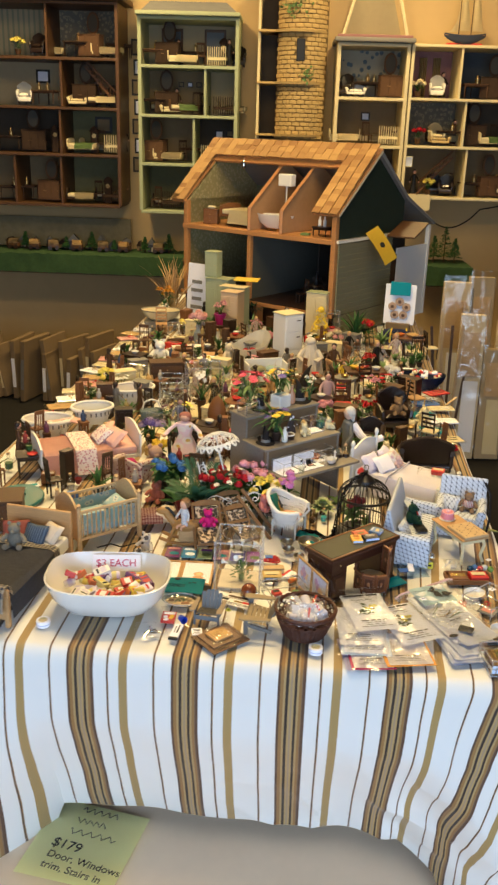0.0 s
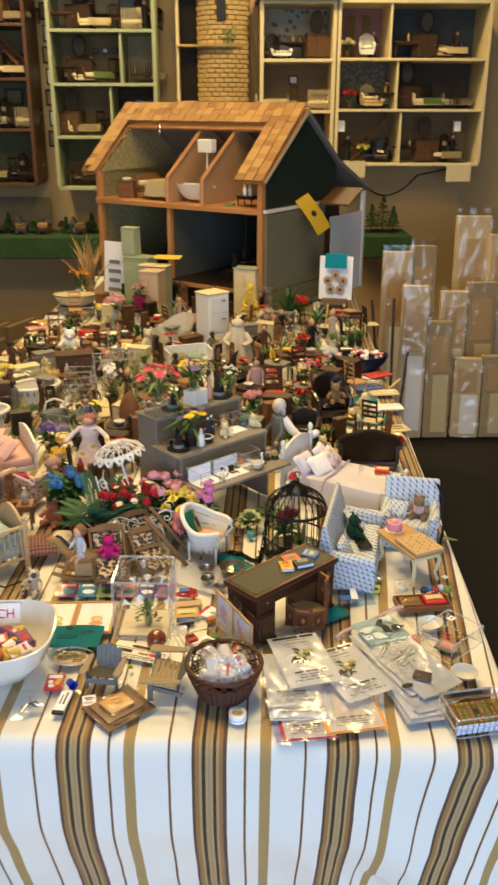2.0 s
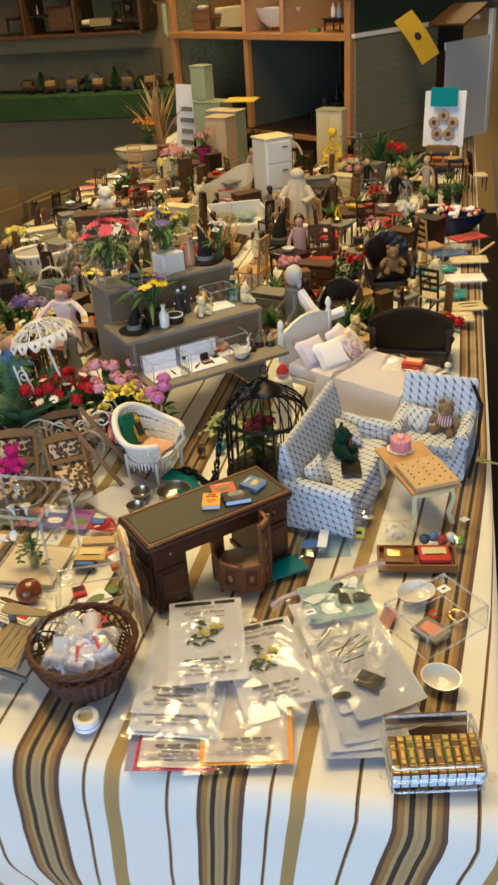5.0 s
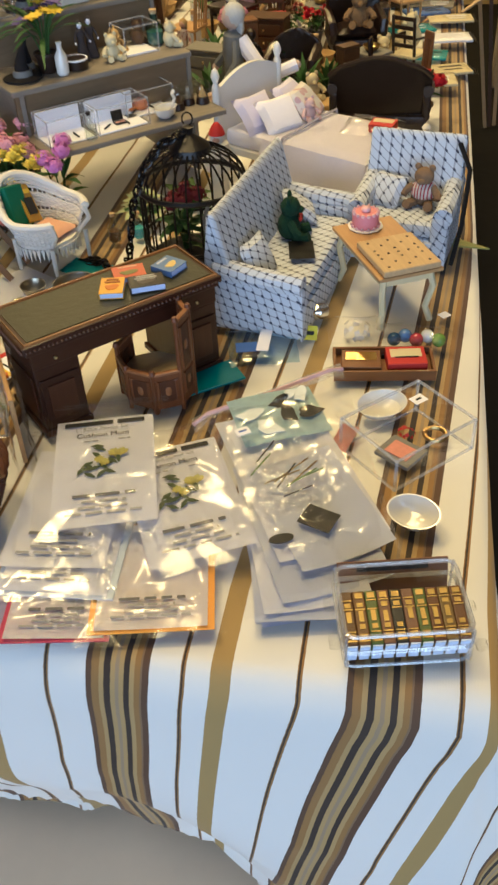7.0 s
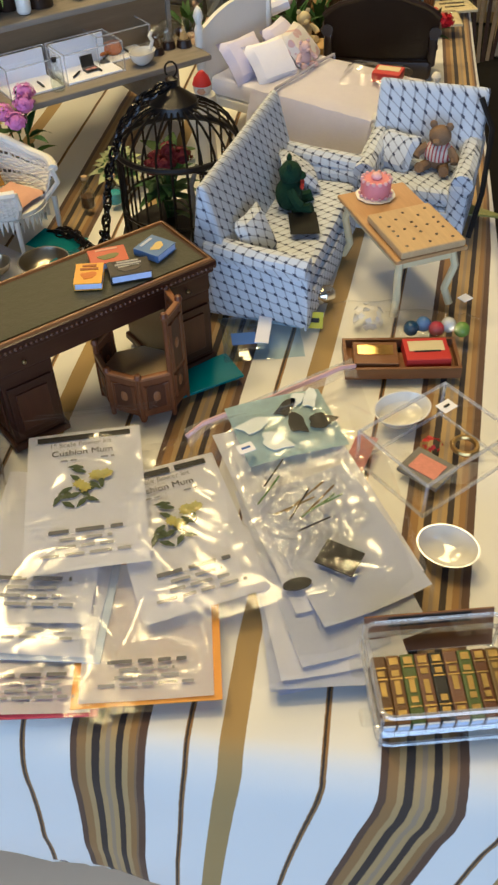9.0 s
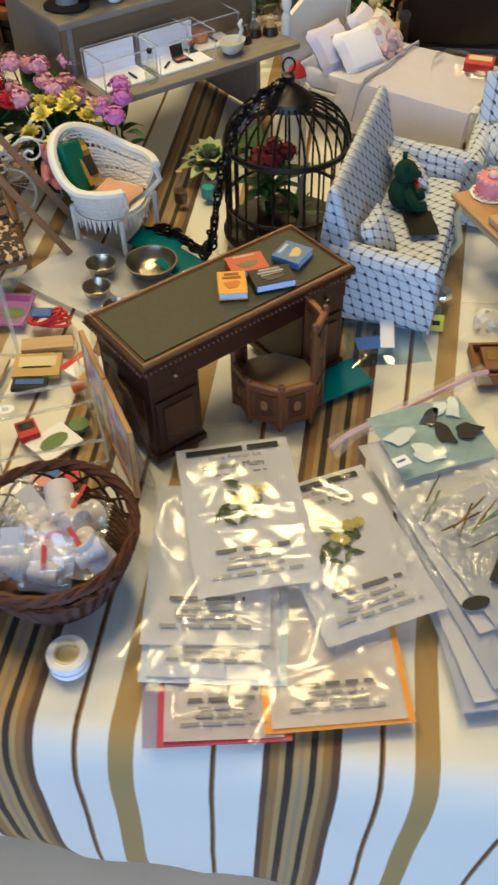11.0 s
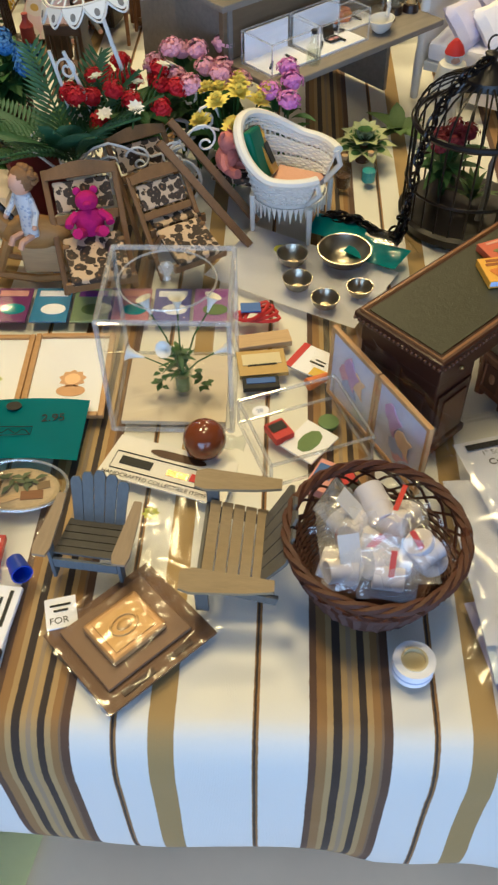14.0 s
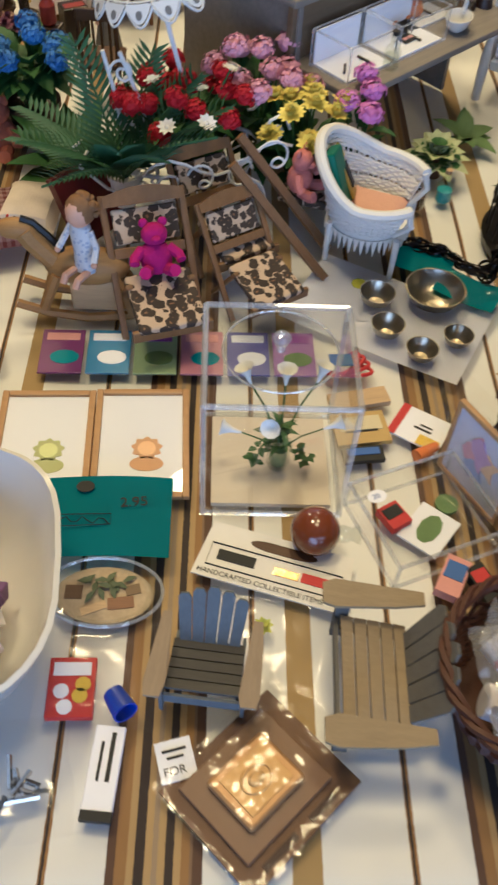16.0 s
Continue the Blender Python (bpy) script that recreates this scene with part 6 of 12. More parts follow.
wicker_chair()
WCH = at(0.092, 1.380, 0.75, 66) @ Matrix.Scale(0.87, 4, (0, 0, 1))
solo("seat_cushion", cushion(B(), 0.036, 0.036, 0.008), mat("peach_cloth", (0.66, 0.38, 0.27), 0.85, 0.12, 100, 0.3), WCH @ at(0, -0.004, 0.0375), "peach seat cushion on the white wicker chair", "cushion")
solo("gift_bag", box(B(), 0.022, 0.008, 0.04, I4, 0.002), plain("emerald_paper", (0.01, 0.13, 0.08), 0.5), WCH @ pose(-0.012, 0.014, 0.045, -22, 14, 0), "emerald green card packet leaning in the wicker chair", "packet")
pk = thing("product_packet", WCH @ pose(0.001, 0.011, 0.046, -28, 20, 8), "yellow printed card packet leaning in the wicker chair", "packet")
part("card", box(B(), 0.019, 0.002, 0.036, I4, 0.0005), plain("ochre_print", (0.42, 0.26, 0.03), 0.5), pk)
part("window", box(B(), 0.012, 0.001, 0.016, at(0, -0.0016, 0.007)), M_INK, pk)
part("print_bar", box(B(), 0.013, 0.001, 0.004, at(0, -0.0016, 0.027)), M_YELLOW, pk)

# succulent and corked vial
CREAM_LEAF = mat("cream_leaf_edge", (0.46, 0.50, 0.26), 0.5, 0.2, 90, 0.1)
HEART_LEAF = mat("leaf_heart_green", (0.07, 0.16, 0.045), 0.5, 0.3, 90, 0.1)
suc = thing("succulent", at(0.157, 1.468, 0.76), "variegated green rosette succulent with cream edges", "plant")
for k in range(3):
    for i in range(9 - k):
        o = part("leaf", leaf(B(), pose(0, 0, 0.004 * k, 0, -15 - 22 * k, 360 * i / (9 - k) + 20 * k), 0.027 - 0.005 * k, 0.015, 0.3), CREAM_LEAF, suc)
        part("leaf_heart", leaf(B(), pose(0, 0, 0.004 * k + 0.0007, 0, -15 - 22 * k, 360 * i / (9 - k) + 20 * k), 0.024 - 0.005 * k, 0.0105, 0.3), HEART_LEAF, o)
part("stub", cone(B(), 0.006, 0.004, 0.012, at(0, 0, -0.0095), 10), M_BROWNWOOD, suc)
bottle("corked_vial", at(0.158, 1.436, 0.75), 0.024, 0.006, M_JAR, "tiny corked glass vial with turquoise filling", "bottle", plain("turquoise_sand", (0.06, 0.36, 0.42), 0.6), M_OAK)
bottle("corked_vial", at(0.137, 1.428, 0.75), 0.026, 0.006, M_JAR, "tiny brown corked glass bottle", "bottle", M_BROWNWOOD, M_OAK)
fronds("trailing_plant", at(0.19, 1.51, 0.752), "pale trailing plant on the lower display shelf side", 9, 0.03, 0.014, M_LEAF2, -30, None, seed=2)

# ---------------------------------------------------------------- wicker basket with rolls
def wicker_basket():
    th = thing("wicker_basket", at(0.1165, 1.066, 0.75) @ Matrix.Scale(0.90, 4), "dark brown woven oval basket with open lattice rim", "basket")
    wk = mat("brown_wicker", (0.075, 0.028, 0.015), 0.5, 0.35, 200, 0.4)
    part("base", slab(B(), circle(0.033, 24), 0.003), wk, th)
    n = 36
    wv = B()
    for k in range(15):
        f = k / 15
        z = 0.003 + 0.026 * f
        r0 = 0.033 + 0.0105 * f
        tube(wv, [((r0 + 0.0011 * (1 if (i + k) % 2 else -1)) * math.cos(2 * math.pi * i / n), (r0 + 0.0011 * (1 if (i + k) % 2 else -1)) * math.sin(2 * math.pi * i / n), z) for i in range(n)], 0.00125, 5, I4, True)
    part("weave", wv, wk, th)
    lat = B()
    for i in range(20):
        for s in (-1, 1):
            a, b = 2 * math.pi * i / 20, 2 * math.pi * (i + s * 1.5) / 20
            tube(lat, [(0.0432 * math.cos(a), 0.0432 * math.sin(a), 0.027), (0.0465 * math.cos((a + b) / 2), 0.0465 * math.sin((a + b) / 2), 0.034), (0.0465 * math.cos(b), 0.0465 * math.sin(b), 0.042)], 0.001, 4)
    part("lattice", lat, wk, th)
    rim = B()
    for ph in (0, 1, 2):
        tube(rim, [((0.0465 + 0.0018 * math.cos(i * 0.9 + ph * 2.1)) * math.cos(2 * math.pi * i / 56), (0.0465 + 0.0018 * math.cos(i * 0.9 + ph * 2.1)) * math.sin(2 * math.pi * i / 56), 0.043 + 0.0018 * math.sin(i * 0.9 + ph * 2.1)) for i in range(56)], 0.0019, 5, I4, True)
    part("braided_rim", rim, wk, th)


wicker_basket()
ROLL_PAPER = mat("pinkish_roll_paper", (0.56, 0.53, 0.57), 0.6, 0.06, 60)
RB = at(0.1165, 1.066, 0.75) @ Matrix.Scale(0.90, 4)
rnd = random.Random(4)
for i, (x, y, rz, rx) in enumerate(((-0.02, -0.012, 70, 10), (0.002, -0.014, 100, 20), (0.02, -0.008, 80, 60), (-0.012, 0.012, 30, 5), (0.014, 0.012, 140, 15), (0.002, 0.022, 20, 10), (0.0, 0.0, 45, 5))):
    th = thing("paper_roll", RB @ at(x, y, 0.024 + 0.005 * (i % 3), rz, rx), "small white wrapped paper roll in the basket", "paper roll", "rolls in the basket")
    part("roll", lathe(B(), [(0.0078, -0.011), (0.0082, -0.0105), (0.0082, 0.0105), (0.0078, 0.011), (0.0024, 0.011), (0.0024, -0.011)], pose(0, 0, 0.006, 90), 16), ROLL_PAPER, th)
    part("label_band", lathe(B(), [(0.0084, -0.002), (0.0084, 0.002)], pose(0, 0, 0.006, 90), 16), M_RED if i % 3 == 0 else ROLL_PAPER, th)
part_bag = thing("plastic_bag", RB @ at(0, -0.002, 0.037), "rumpled clear plastic bag over the rolls in the basket", "plastic bag")
for i, (x, y, rz, rx, ry) in enumerate(((-0.020, -0.014, 15, 40, 10), (0.004, -0.022, -10, 62, 0), (0.022, -0.010, 30, 50, -15), (-0.014, 0.012, 60, 35, 10), (0.014, 0.016, -40, 30, -20))):
    po = thing("plastic_pouch", RB @ pose(x, y, 0.041 + 0.002 * (i % 3), rx, ry, rz), "small crumpled clear pouch holding a white spool", "plastic bag", "pouches in the basket")
    part("film", sheet(B(), 16, 18, lambda u, v, i=i: Vector(((u - 0.5) * 0.030, (v - 0.5) * 0.036, 0.006 * math.sin(math.pi * u) * math.sin(math.pi * min(1.0, v * 1.3)) + 0.003 * noise.noise((u * 5, v * 5, i * 3.0)) + 0.0022 * crease(u * 0.05, v * 0.05, i)))), M_MILK if i % 2 else M_BAG, po)
    part("spool", lathe(B(), [(0.0058, -0.008), (0.0062, -0.0075), (0.0062, 0.0075), (0.0058, 0.008)], pose(0, -0.006, -0.0005, 0, 90), 14), ROLL_PAPER, po)
    part("label", box(B(), 0.003 if i in (1, 2, 4) else 0.012, 0.018, 0.0004, at(0.004 - 0.003 * (i % 3), 0.003, 0.0042)), plain("vermilion_print", (0.55, 0.06, 0.03), 0.5) if i in (1, 2, 4) else plain("dull_white_print", (0.50, 0.50, 0.54), 0.5), po)
part("film", sheet(B(), 22, 22, lambda u, v: Vector(((u - 0.5) * 0.060, (v - 0.5) * 0.052, 0.010 * (1 - (2 * u - 1) ** 2) * (1 - (2 * v - 1) ** 2) + 0.007 * noise.noise((u * 4, v * 4, 9)) + 0.003 * noise.noise((u * 11, v * 11, 2))))), M_MILK, part_bag)

# ---------------------------------------------------------------- small rolls of tape
def tape_roll(m, label):
    th = thing("tape_roll", m, label, "tape")
    part("tape", lathe(B(), [(0.0062, 0), (0.0098, 0), (0.0098, 0.0085), (0.0062, 0.0085), (0.0062, 0)], I4, 24), M_PAPER, th)
    part("liner", slab(B(), circle(0.0056, 20), 0.0006, at(0, 0, 0.0058)), M_CREAM, th)
    part("core", lathe(B(), [(0.0052, 0.0002), (0.0062, 0.0002), (0.0062, 0.009), (0.0052, 0.009), (0.0052, 0.0002)], I4, 24), M_CREAM, th)
    part("label_print", lathe(B(), [(0.00985, 0.003), (0.00985, 0.0042)], I4, 24), plain("pale_blue_print", (0.40, 0.46, 0.68), 0.5), th)


tape_roll(at(0.131, 1.017, 0.75), "small white roll of tape on the striped cloth")
tape_roll(at(-0.252, 1.052, 0.75), "small white roll of tape on the striped cloth")

# ---------------------------------------------------------------- boxed soap on brown card
ch = thing("gift_packet", at(0.0, 1.037, 0.75, -49), "brown card packet with gold wrapped block under clear film", "packet")
part("card", slab(B(), [(-0.027, -0.031), (0.027, -0.031), (0.027, 0.031), (-0.027, 0.031)], 0.0015, at(0, 0, 0.001)), mat("brown_print_card", (0.135, 0.07, 0.032), 0.5, 0.15, 60, 0.05), ch)
DULL_GOLD = mat("dull_gold_foil", (0.46, 0.29, 0.10), 0.5, 0.15, 80, 0.1, 0.35)
part("inner_card", box(B(), 0.040, 0.048, 0.0022, at(-0.002, -0.001, 0.0026), 0.0006), mat("cocoa_card", (0.20, 0.115, 0.06), 0.4, 0.15, 60, 0.05), ch)
part("block", box(B(), 0.026, 0.031, 0.0042, at(-0.002, -0.001, 0.0048), 0.0016), mat("peach_foil", (0.42, 0.25, 0.10), 0.45, 0.1, 60, 0.15, 0.35), ch)
part("embossed_square", box(B(), 0.019, 0.023, 0.0006, at(-0.002, -0.001, 0.009), 0.0002), DULL_GOLD, ch)
part("embossed_ring", ring(B(), 0.0062, 0.0007, at(-0.002, -0.001, 0.0097), 22, 0.8, 1.1), DULL_GOLD, ch)
part("embossed_boss", ball(B(), 0.0036, at(-0.002, -0.001, 0.0096), (0.8, 1.1, 0.3), 12, 8), DULL_GOLD, ch)
bars(ch, at(0.0228, 0.0, 0.0027), [(0, 0.012, 0.003, 0.014), (0, -0.012, 0.003, 0.018)], plain("sepia_ink", (0.05, 0.025, 0.015)))
part("film", sheet(B(), 34, 36, lambda u, v: Vector(((u - 0.5) * 0.058, (v - 0.5) * 0.066, 0.0062 + 0.0062 * max(0, 1 - (2.4 * abs(u - 0.47)) ** 4) * max(0, 1 - (2.4 * abs(v - 0.48)) ** 4) + 0.0010 * noise.noise((u * 9, v * 9, 3)) + 0.0007 * crease(u * 0.06, v * 0.06, 4)))), M_BAG, ch)


# ---------------------------------------------------------------- slatted garden chairs
def garden_chair(m, material, seat, label, slat=None):
    th = thing("garden_chair", m, label, "chair")
    for i in range(5):
        x = (i - 2) * 0.0077
        hh = 0.038 - 0.0018 * abs(i - 2) ** 1.6
        o = part("back_slat", slab(B(), [(-0.003, 0), (0.003, 0), (0.0036, hh - 0.003), (0.002, hh), (-0.002, hh), (-0.0036, hh - 0.003)], 0.0016, pose(x * 0.85, 0.010, 0.014, 62, 0, 0) @ at(0, 0, 0, -2.2 * (i - 2))), material, th)
    for i in range(5):
        part("seat_slat", box(B(), 0.039, 0.0060, 0.0016, pose(0, -0.018 + i * 0.0065, 0.0215 - i * 0.0014, -12), 0.0003), slat or seat, th)
    for s in (-1, 1):
        part("arm", slab(B(), [(-0.004, -0.030), (0.004, -0.030), (0.0055, -0.024), (0.0045, 0.004), (0.003, 0.018), (-0.002, 0.018), (-0.0035, 0.0), (-0.0055, -0.024)], 0.002, at(s * 0.0245, 0, 0.031)), seat, th)
        part("front_leg", box(B(), 0.0022, 0.007, 0.031, at(s * 0.0215, -0.02, 0), 0.0003), material, th)
        part("rear_rail", box(B(), 0.002, 0.040, 0.006, pose(s * 0.0185, -0.001, 0.008, -14), 0.0003), material, th)
    part("front_apron", box(B(), 0.040, 0.0018, 0.008, at(0, -0.0225, 0.012)), material, th)
    return th


garden_chair(at(-0.020, 1.087, 0.75, -10) @ Matrix.Scale(0.80, 4), mat("blue_grey_stain", (0.13, 0.145, 0.16), 0.65, 0.3, 80, 0.2, 0, (6, 6, 0.6)), mat("weathered_wood", (0.30, 0.23, 0.15), 0.7, 0.3, 80, 0.2, 0, (6, 0.6, 6)), "small blue-grey slatted garden chair", mat("dark_slate_stain", (0.075, 0.07, 0.065), 0.65, 0.3, 80, 0.2, 0, (0.6, 6, 6)))
garden_chair(at(0.055, 1.076, 0.75, -96) @ Matrix.Diagonal((1.24, 0.92, 0.92, 1)), mat("slate_stain", (0.13, 0.125, 0.115), 0.65, 0.3, 80, 0.2, 0, (6, 6, 0.6)), mat("olive_weathered_wood", (0.30, 0.23, 0.13), 0.7, 0.3, 80, 0.2, 0, (6, 0.6, 6)), "small grey-brown slatted garden chair turned sideways")

# ---------------------------------------------------------------- header card of a small bag
hc = thing("header_card", at(0.0135, 1.137, 0.7525, -20) @ Matrix.Scale(1.04, 4), "white header card with black and red print on a clear bag", "packet")
outer = [(-0.036, -0.013), (0.036, -0.013), (0.034, 0.017), (-0.034, 0.017)]
part("card", slab(B(), outer, 0.0008), mat("cream_card", (0.78, 0.75, 0.70), 0.55, 0.06, 60), hc)
part("hanging_slot", slab(B(), [(0.010 * math.cos(a) + math.copysign(0.006, math.cos(a)), 0.0026 * math.sin(a)) for a in [i * math.pi / 9 + 0.01 for i in range(18)]], 0.0003, at(0.002, 0.0105, 0.0008)), M_BROWNWOOD, hc)
part("print_frame", tube(B(), [(-0.031, -0.006, 0), (0.031, -0.006, 0), (0.031, 0.006, 0), (-0.031, 0.006, 0)], 0.0004, 4, at(0, -0.0005, 0.001), True), M_INK, hc)
bars(hc, at(0, 0, 0.0009), [(-0.018, 0.0, 0.018, 0.0055)], M_INK)
bars(hc, at(0, 0, 0.0009), [(0.006, -0.001, 0.012, 0.004)], M_GOLD)
bars(hc, at(0, 0, 0.0009), [(0.0205, -0.0005, 0.015, 0.005)], M_RED)
words("HANDCRAFTED COLLECTIBLE ITEMS", 0.0036, M_INK, at(-0.034, -0.0112, 0.0011), hc)
bg = bag("plastic_bag", at(0.010, 1.098, 0.7515, -14), 0.066, 0.06, "clear bag with a tiny yellow flower under the header card", 0.003, 3, 0.003, False)
solo("felt_flower", bloom(B(), I4, 0.005, 8, random.Random(2), 2), plain("lime_yellow", (0.50, 0.52, 0.04), 0.7), at(0.006, 1.107, 0.7535), "tiny lime yellow felt flower in a bag", "flower")

# amber ball with glass stem
vb = thing("glass_ornament", at(0.034, 1.152, 0.75, 20), "round amber-brown glossy ornament with a clear glass neck", "ornament")
part("globe", ball(B(), 0.0122, at(0, 0, 0.0125), (1, 1, 0.98), 24, 16), plain("amber_glaze", (0.17, 0.045, 0.012), 0.12, coat=0.6), vb)
part("neck", lathe(B(), [(0.004, 0.010), (0.0045, 0.014), (0.003, 0.017), (0.005, 0.021), (0, 0.022)], pose(0.001, 0, 0.0105, 0, 90, -25), 12), M_JAR, vb)

# ---------------------------------------------------------------- clear display box with a vase of lilies
CASE = at(0.0165, 1.204, 0.75, -3)
acrylic_box("display_case", CASE, 0.069, 0.066, 0.080, "tall clear acrylic display box with a vase inside", 0.0028, True, mat("cream_base_card", (0.62, 0.54, 0.42), 0.6, 0.06, 60))
lid = thing("round_lid", CASE @ at(0, 0, 0.0822), "clear round acrylic lid with a small knob on the tall case", "lid")
part("disc", lathe(B(), [(0.0, 0.0008), (0.0265, 0.0008), (0.0265, 0.0)], I4, 36), M_ACRYL, lid)
part("disc_edge", ring(B(), 0.0265, 0.0006, at(0, 0, 0.0006), 40), M_EDGE, lid)
part("knob", lathe(B(), [(0.0022, 0.001), (0.0016, 0.004), (0.0036, 0.006), (0.0044, 0.0085), (0.003, 0.0105), (0, 0.011)], I4, 18), M_EDGE, lid)
vs = thing("lily_vase", CASE @ at(0.004, -0.004, 0.004), "clear glass vase of white lilies and ivy", "flowers")
part("vase", lathe(B(), [(0.005, 0), (0.0062, 0.004), (0.0058, 0.014), (0.0068, 0.017), (0.0062, 0.017), (0.0052, 0.013), (0.005, 0.003), (0, 0.002)], I4, 18), M_JAR, vs)
part("water_stems", cone(B(), 0.004, 0.0045, 0.011, at(0, 0, 0.0025), 10), M_LEAF2, vs)
rnd = random.Random(7)
gr = B()
for i in range(34):
    leaf(gr, at(0, 0, 0.017 + 0.014 * rnd.random(), rnd.uniform(0, 360)) @ pose(0, 0, 0, 0, rnd.uniform(-75, 10), 0), rnd.uniform(0.006, 0.015), 0.0030, 0.4)
part("foliage", gr, M_LEAF, vs)
for s in (-1, 1):
    iv = B()
    for i in range(13):
        leaf(iv, at(s * (0.008 + 0.008 * i / 13 + 0.003 * math.sin(i)), -0.004, 0.020 - 0.0012 * i, i * 97), 0.0045, 0.004, 0.3, 2)
    part("ivy_trail", iv, M_LEAF, vs)
for x, y, z, rz, ry in ((-0.020, -0.004, 0.030, 170, 20), (0.020, -0.004, 0.034, 10, 10), (0.0, 0.004, 0.056, 80, -55), (-0.016, 0.010, 0.050, 150, -35), (0.016, 0.010, 0.052, 40, -35), (-0.004, -0.006, 0.040, 250, 0)):
    li = B()
    lathe(li, [(0.0006, 0), (0.0016, 0.005), (0.0034, 0.009), (0.005, 0.0105), (0.0032, 0.0092), (0.0012, 0.005)], at(x, y, z, rz) @ pose(0, 0, 0, 0, 60 + ry, 0), 10)
    part("lily", li, M_WHITE, vs)
    part("stem", tube(B(), [(0, 0, 0.012), (x * 0.5, y * 0.5, z * 0.75), (x, y, z)], 0.0005, 4), M_LEAF, vs)

# ---------------------------------------------------------------- framed animal prints, comics strip, teal card, plate
for cx, tone, lab in ((-0.0505, (0.70, 0.42, 0.22), "orange lion"), (-0.1015, (0.52, 0.54, 0.24), "green hippo")):
    th = thing("framed_print", at(cx, 1.217, 0.752, -1), "pale wood framed nursery print of an %s shape" % lab, "picture")
    for sx in (-1, 1):
        part("frame_side", box(B(), 0.0035, 0.074, 0.003, at(sx * 0.0235, 0, 0), 0.0005), M_PINE, th)
        part("frame_end", box(B(), 0.0432, 0.0035, 0.003, at(0, sx * 0.0352, 0), 0.0005), M_PINE, th)
    part("print", box(B(), 0.0434, 0.0668, 0.0012), M_PAPER, th)
    ink = plain("%s_wash" % lab.split()[0], tone, 0.8)
    an = B()
    slab(an, [(0.0075 * (1 + 0.12 * math.sin(9 * a)) * math.cos(a), 0.007 * (1 + 0.12 * math.sin(9 * a)) * math.sin(a)) for a in [i * math.pi / 18 for i in range(36)]], 0.0003, at(0.003, -0.004, 0.0012))
    slab(an, circle(0.008, 18, 1.1, 0.6), 0.0003, at(0.003, -0.0145, 0.0012))
    part("painted_animal", an, ink, th)
    part("painted_face", slab(B(), circle(0.0048, 18), 0.0003, at(0.003, -0.0045, 0.0015)), plain("pale_%s" % lab.split()[0], shade(tone, 1.5), 0.8), th)
    part("glazing", pane(B(), 0.0436, 0.067, at(0, 0, 0.0022)), M_ACRYL, th)

cm = thing("comics_pack", at(-0.030, 1.284, 0.751, -2), "clear strip pack of six bright miniature comic books", "packet")
for i, c in enumerate(((0.16, 0.03, 0.16), (0.05, 0.22, 0.46), (0.30, 0.40, 0.20), (0.46, 0.20, 0.26), (0.12, 0.12, 0.42), (0.30, 0.14, 0.40))):
    x = (i - 2.5) * 0.0268
    o = part("comic", box(B(), 0.0245, 0.035, 0.0014, at(x, 0, 0.001), 0.0003), plain("comic_cover_%d" % i, c, 0.35), cm)
    part("title_bar", box(B(), 0.019, 0.006, 0.0003, at(x, 0.0115, 0.0024)), (M_PINK, M_PAPER, plain("violet_title", (0.22, 0.05, 0.30)))[i % 3], o)
    part("picture_patch", slab(B(), circle(0.007, 12, 1.2, 0.8), 0.0003, at(x + 0.002, -0.005, 0.0024)), (M_TEAL, M_PAPER, M_LEAF2)[i % 3], o)
part("film", sheet(B(), 36, 8, lambda u, v: Vector(((u - 0.5) * 0.168, (v - 0.5) * 0.042, 0.0045 + 0.0012 * noise.noise((u * 20, v * 6, 1))))), M_BAG, cm)

tc = thing("teal_card", at(-0.066, 1.167, 0.7535, -3), "teal hang card with pen scribbles and a punched hole", "card")
part("card", sheet(B(), 8, 6, lambda u, v: Vector(((u - 0.5) * 0.062, (v - 0.5) * 0.047, 0.003 + 0.003 * math.sin(2.5 * u))), 0.0005), M_TEAL, tc)
part("punched_hole", slab(B(), circle(0.0038, 18, 1.2, 0.9), 0.0004, at(-0.012, 0.016, 0.0064)), M_INK, tc)
part("pen_line", tube(B(), [(-0.022 + 0.0026 * k, -0.004 + 0.002 * math.sin(k * 1.9), 0.0066) for k in range(10)], 0.0003, 4), M_INK, tc)
part("pen_box", tube(B(), [(-0.024, -0.008, 0.0066), (0.002, -0.006, 0.0066), (0.002, 0.0, 0.0066), (-0.024, -0.001, 0.0066)], 0.0003, 4, I4, True), M_INK, tc)
words("2.95", 0.008, M_INK, at(0.006, 0.004, 0.0066, 6), tc)
pl = thing("glass_plate", at(-0.066, 1.125, 0.7535, -4), "oval clear-rimmed plate painted with a sepia scene", "plate")
part("dish", bowl_shape(B(), 0.027, 0.005, 0.001, 1.0, 0.66), M_JAR, pl)
part("painted_base", slab(B(), circle(0.0225, 28, 1.0, 0.66), 0.0006, at(0, 0, 0.0012)), mat("sepia_painting", (0.40, 0.31, 0.19), 0.6, 0.55, 90, 0.1), pl)
for q, (dx, dy, w_, h_) in enumerate(((-0.014, 0.001, 0.008, 0.007), (0.008, -0.004, 0.012, 0.006), (0.013, 0.003, 0.007, 0.005), (-0.004, -0.007, 0.012, 0.004))):
    part("painted_house", box(B(), w_, h_, 0.0004, at(dx, dy, 0.0019, 8 * q)), (M_BROWNWOOD, M_MIDWOOD, M_CARD, M_OAK)[q], pl)
part("rim", ring(B(), 0.027, 0.0009, at(0, 0, 0.005), 36, 1.0, 0.66), M_EDGE, pl)
sc = B()
rnd = random.Random(12)
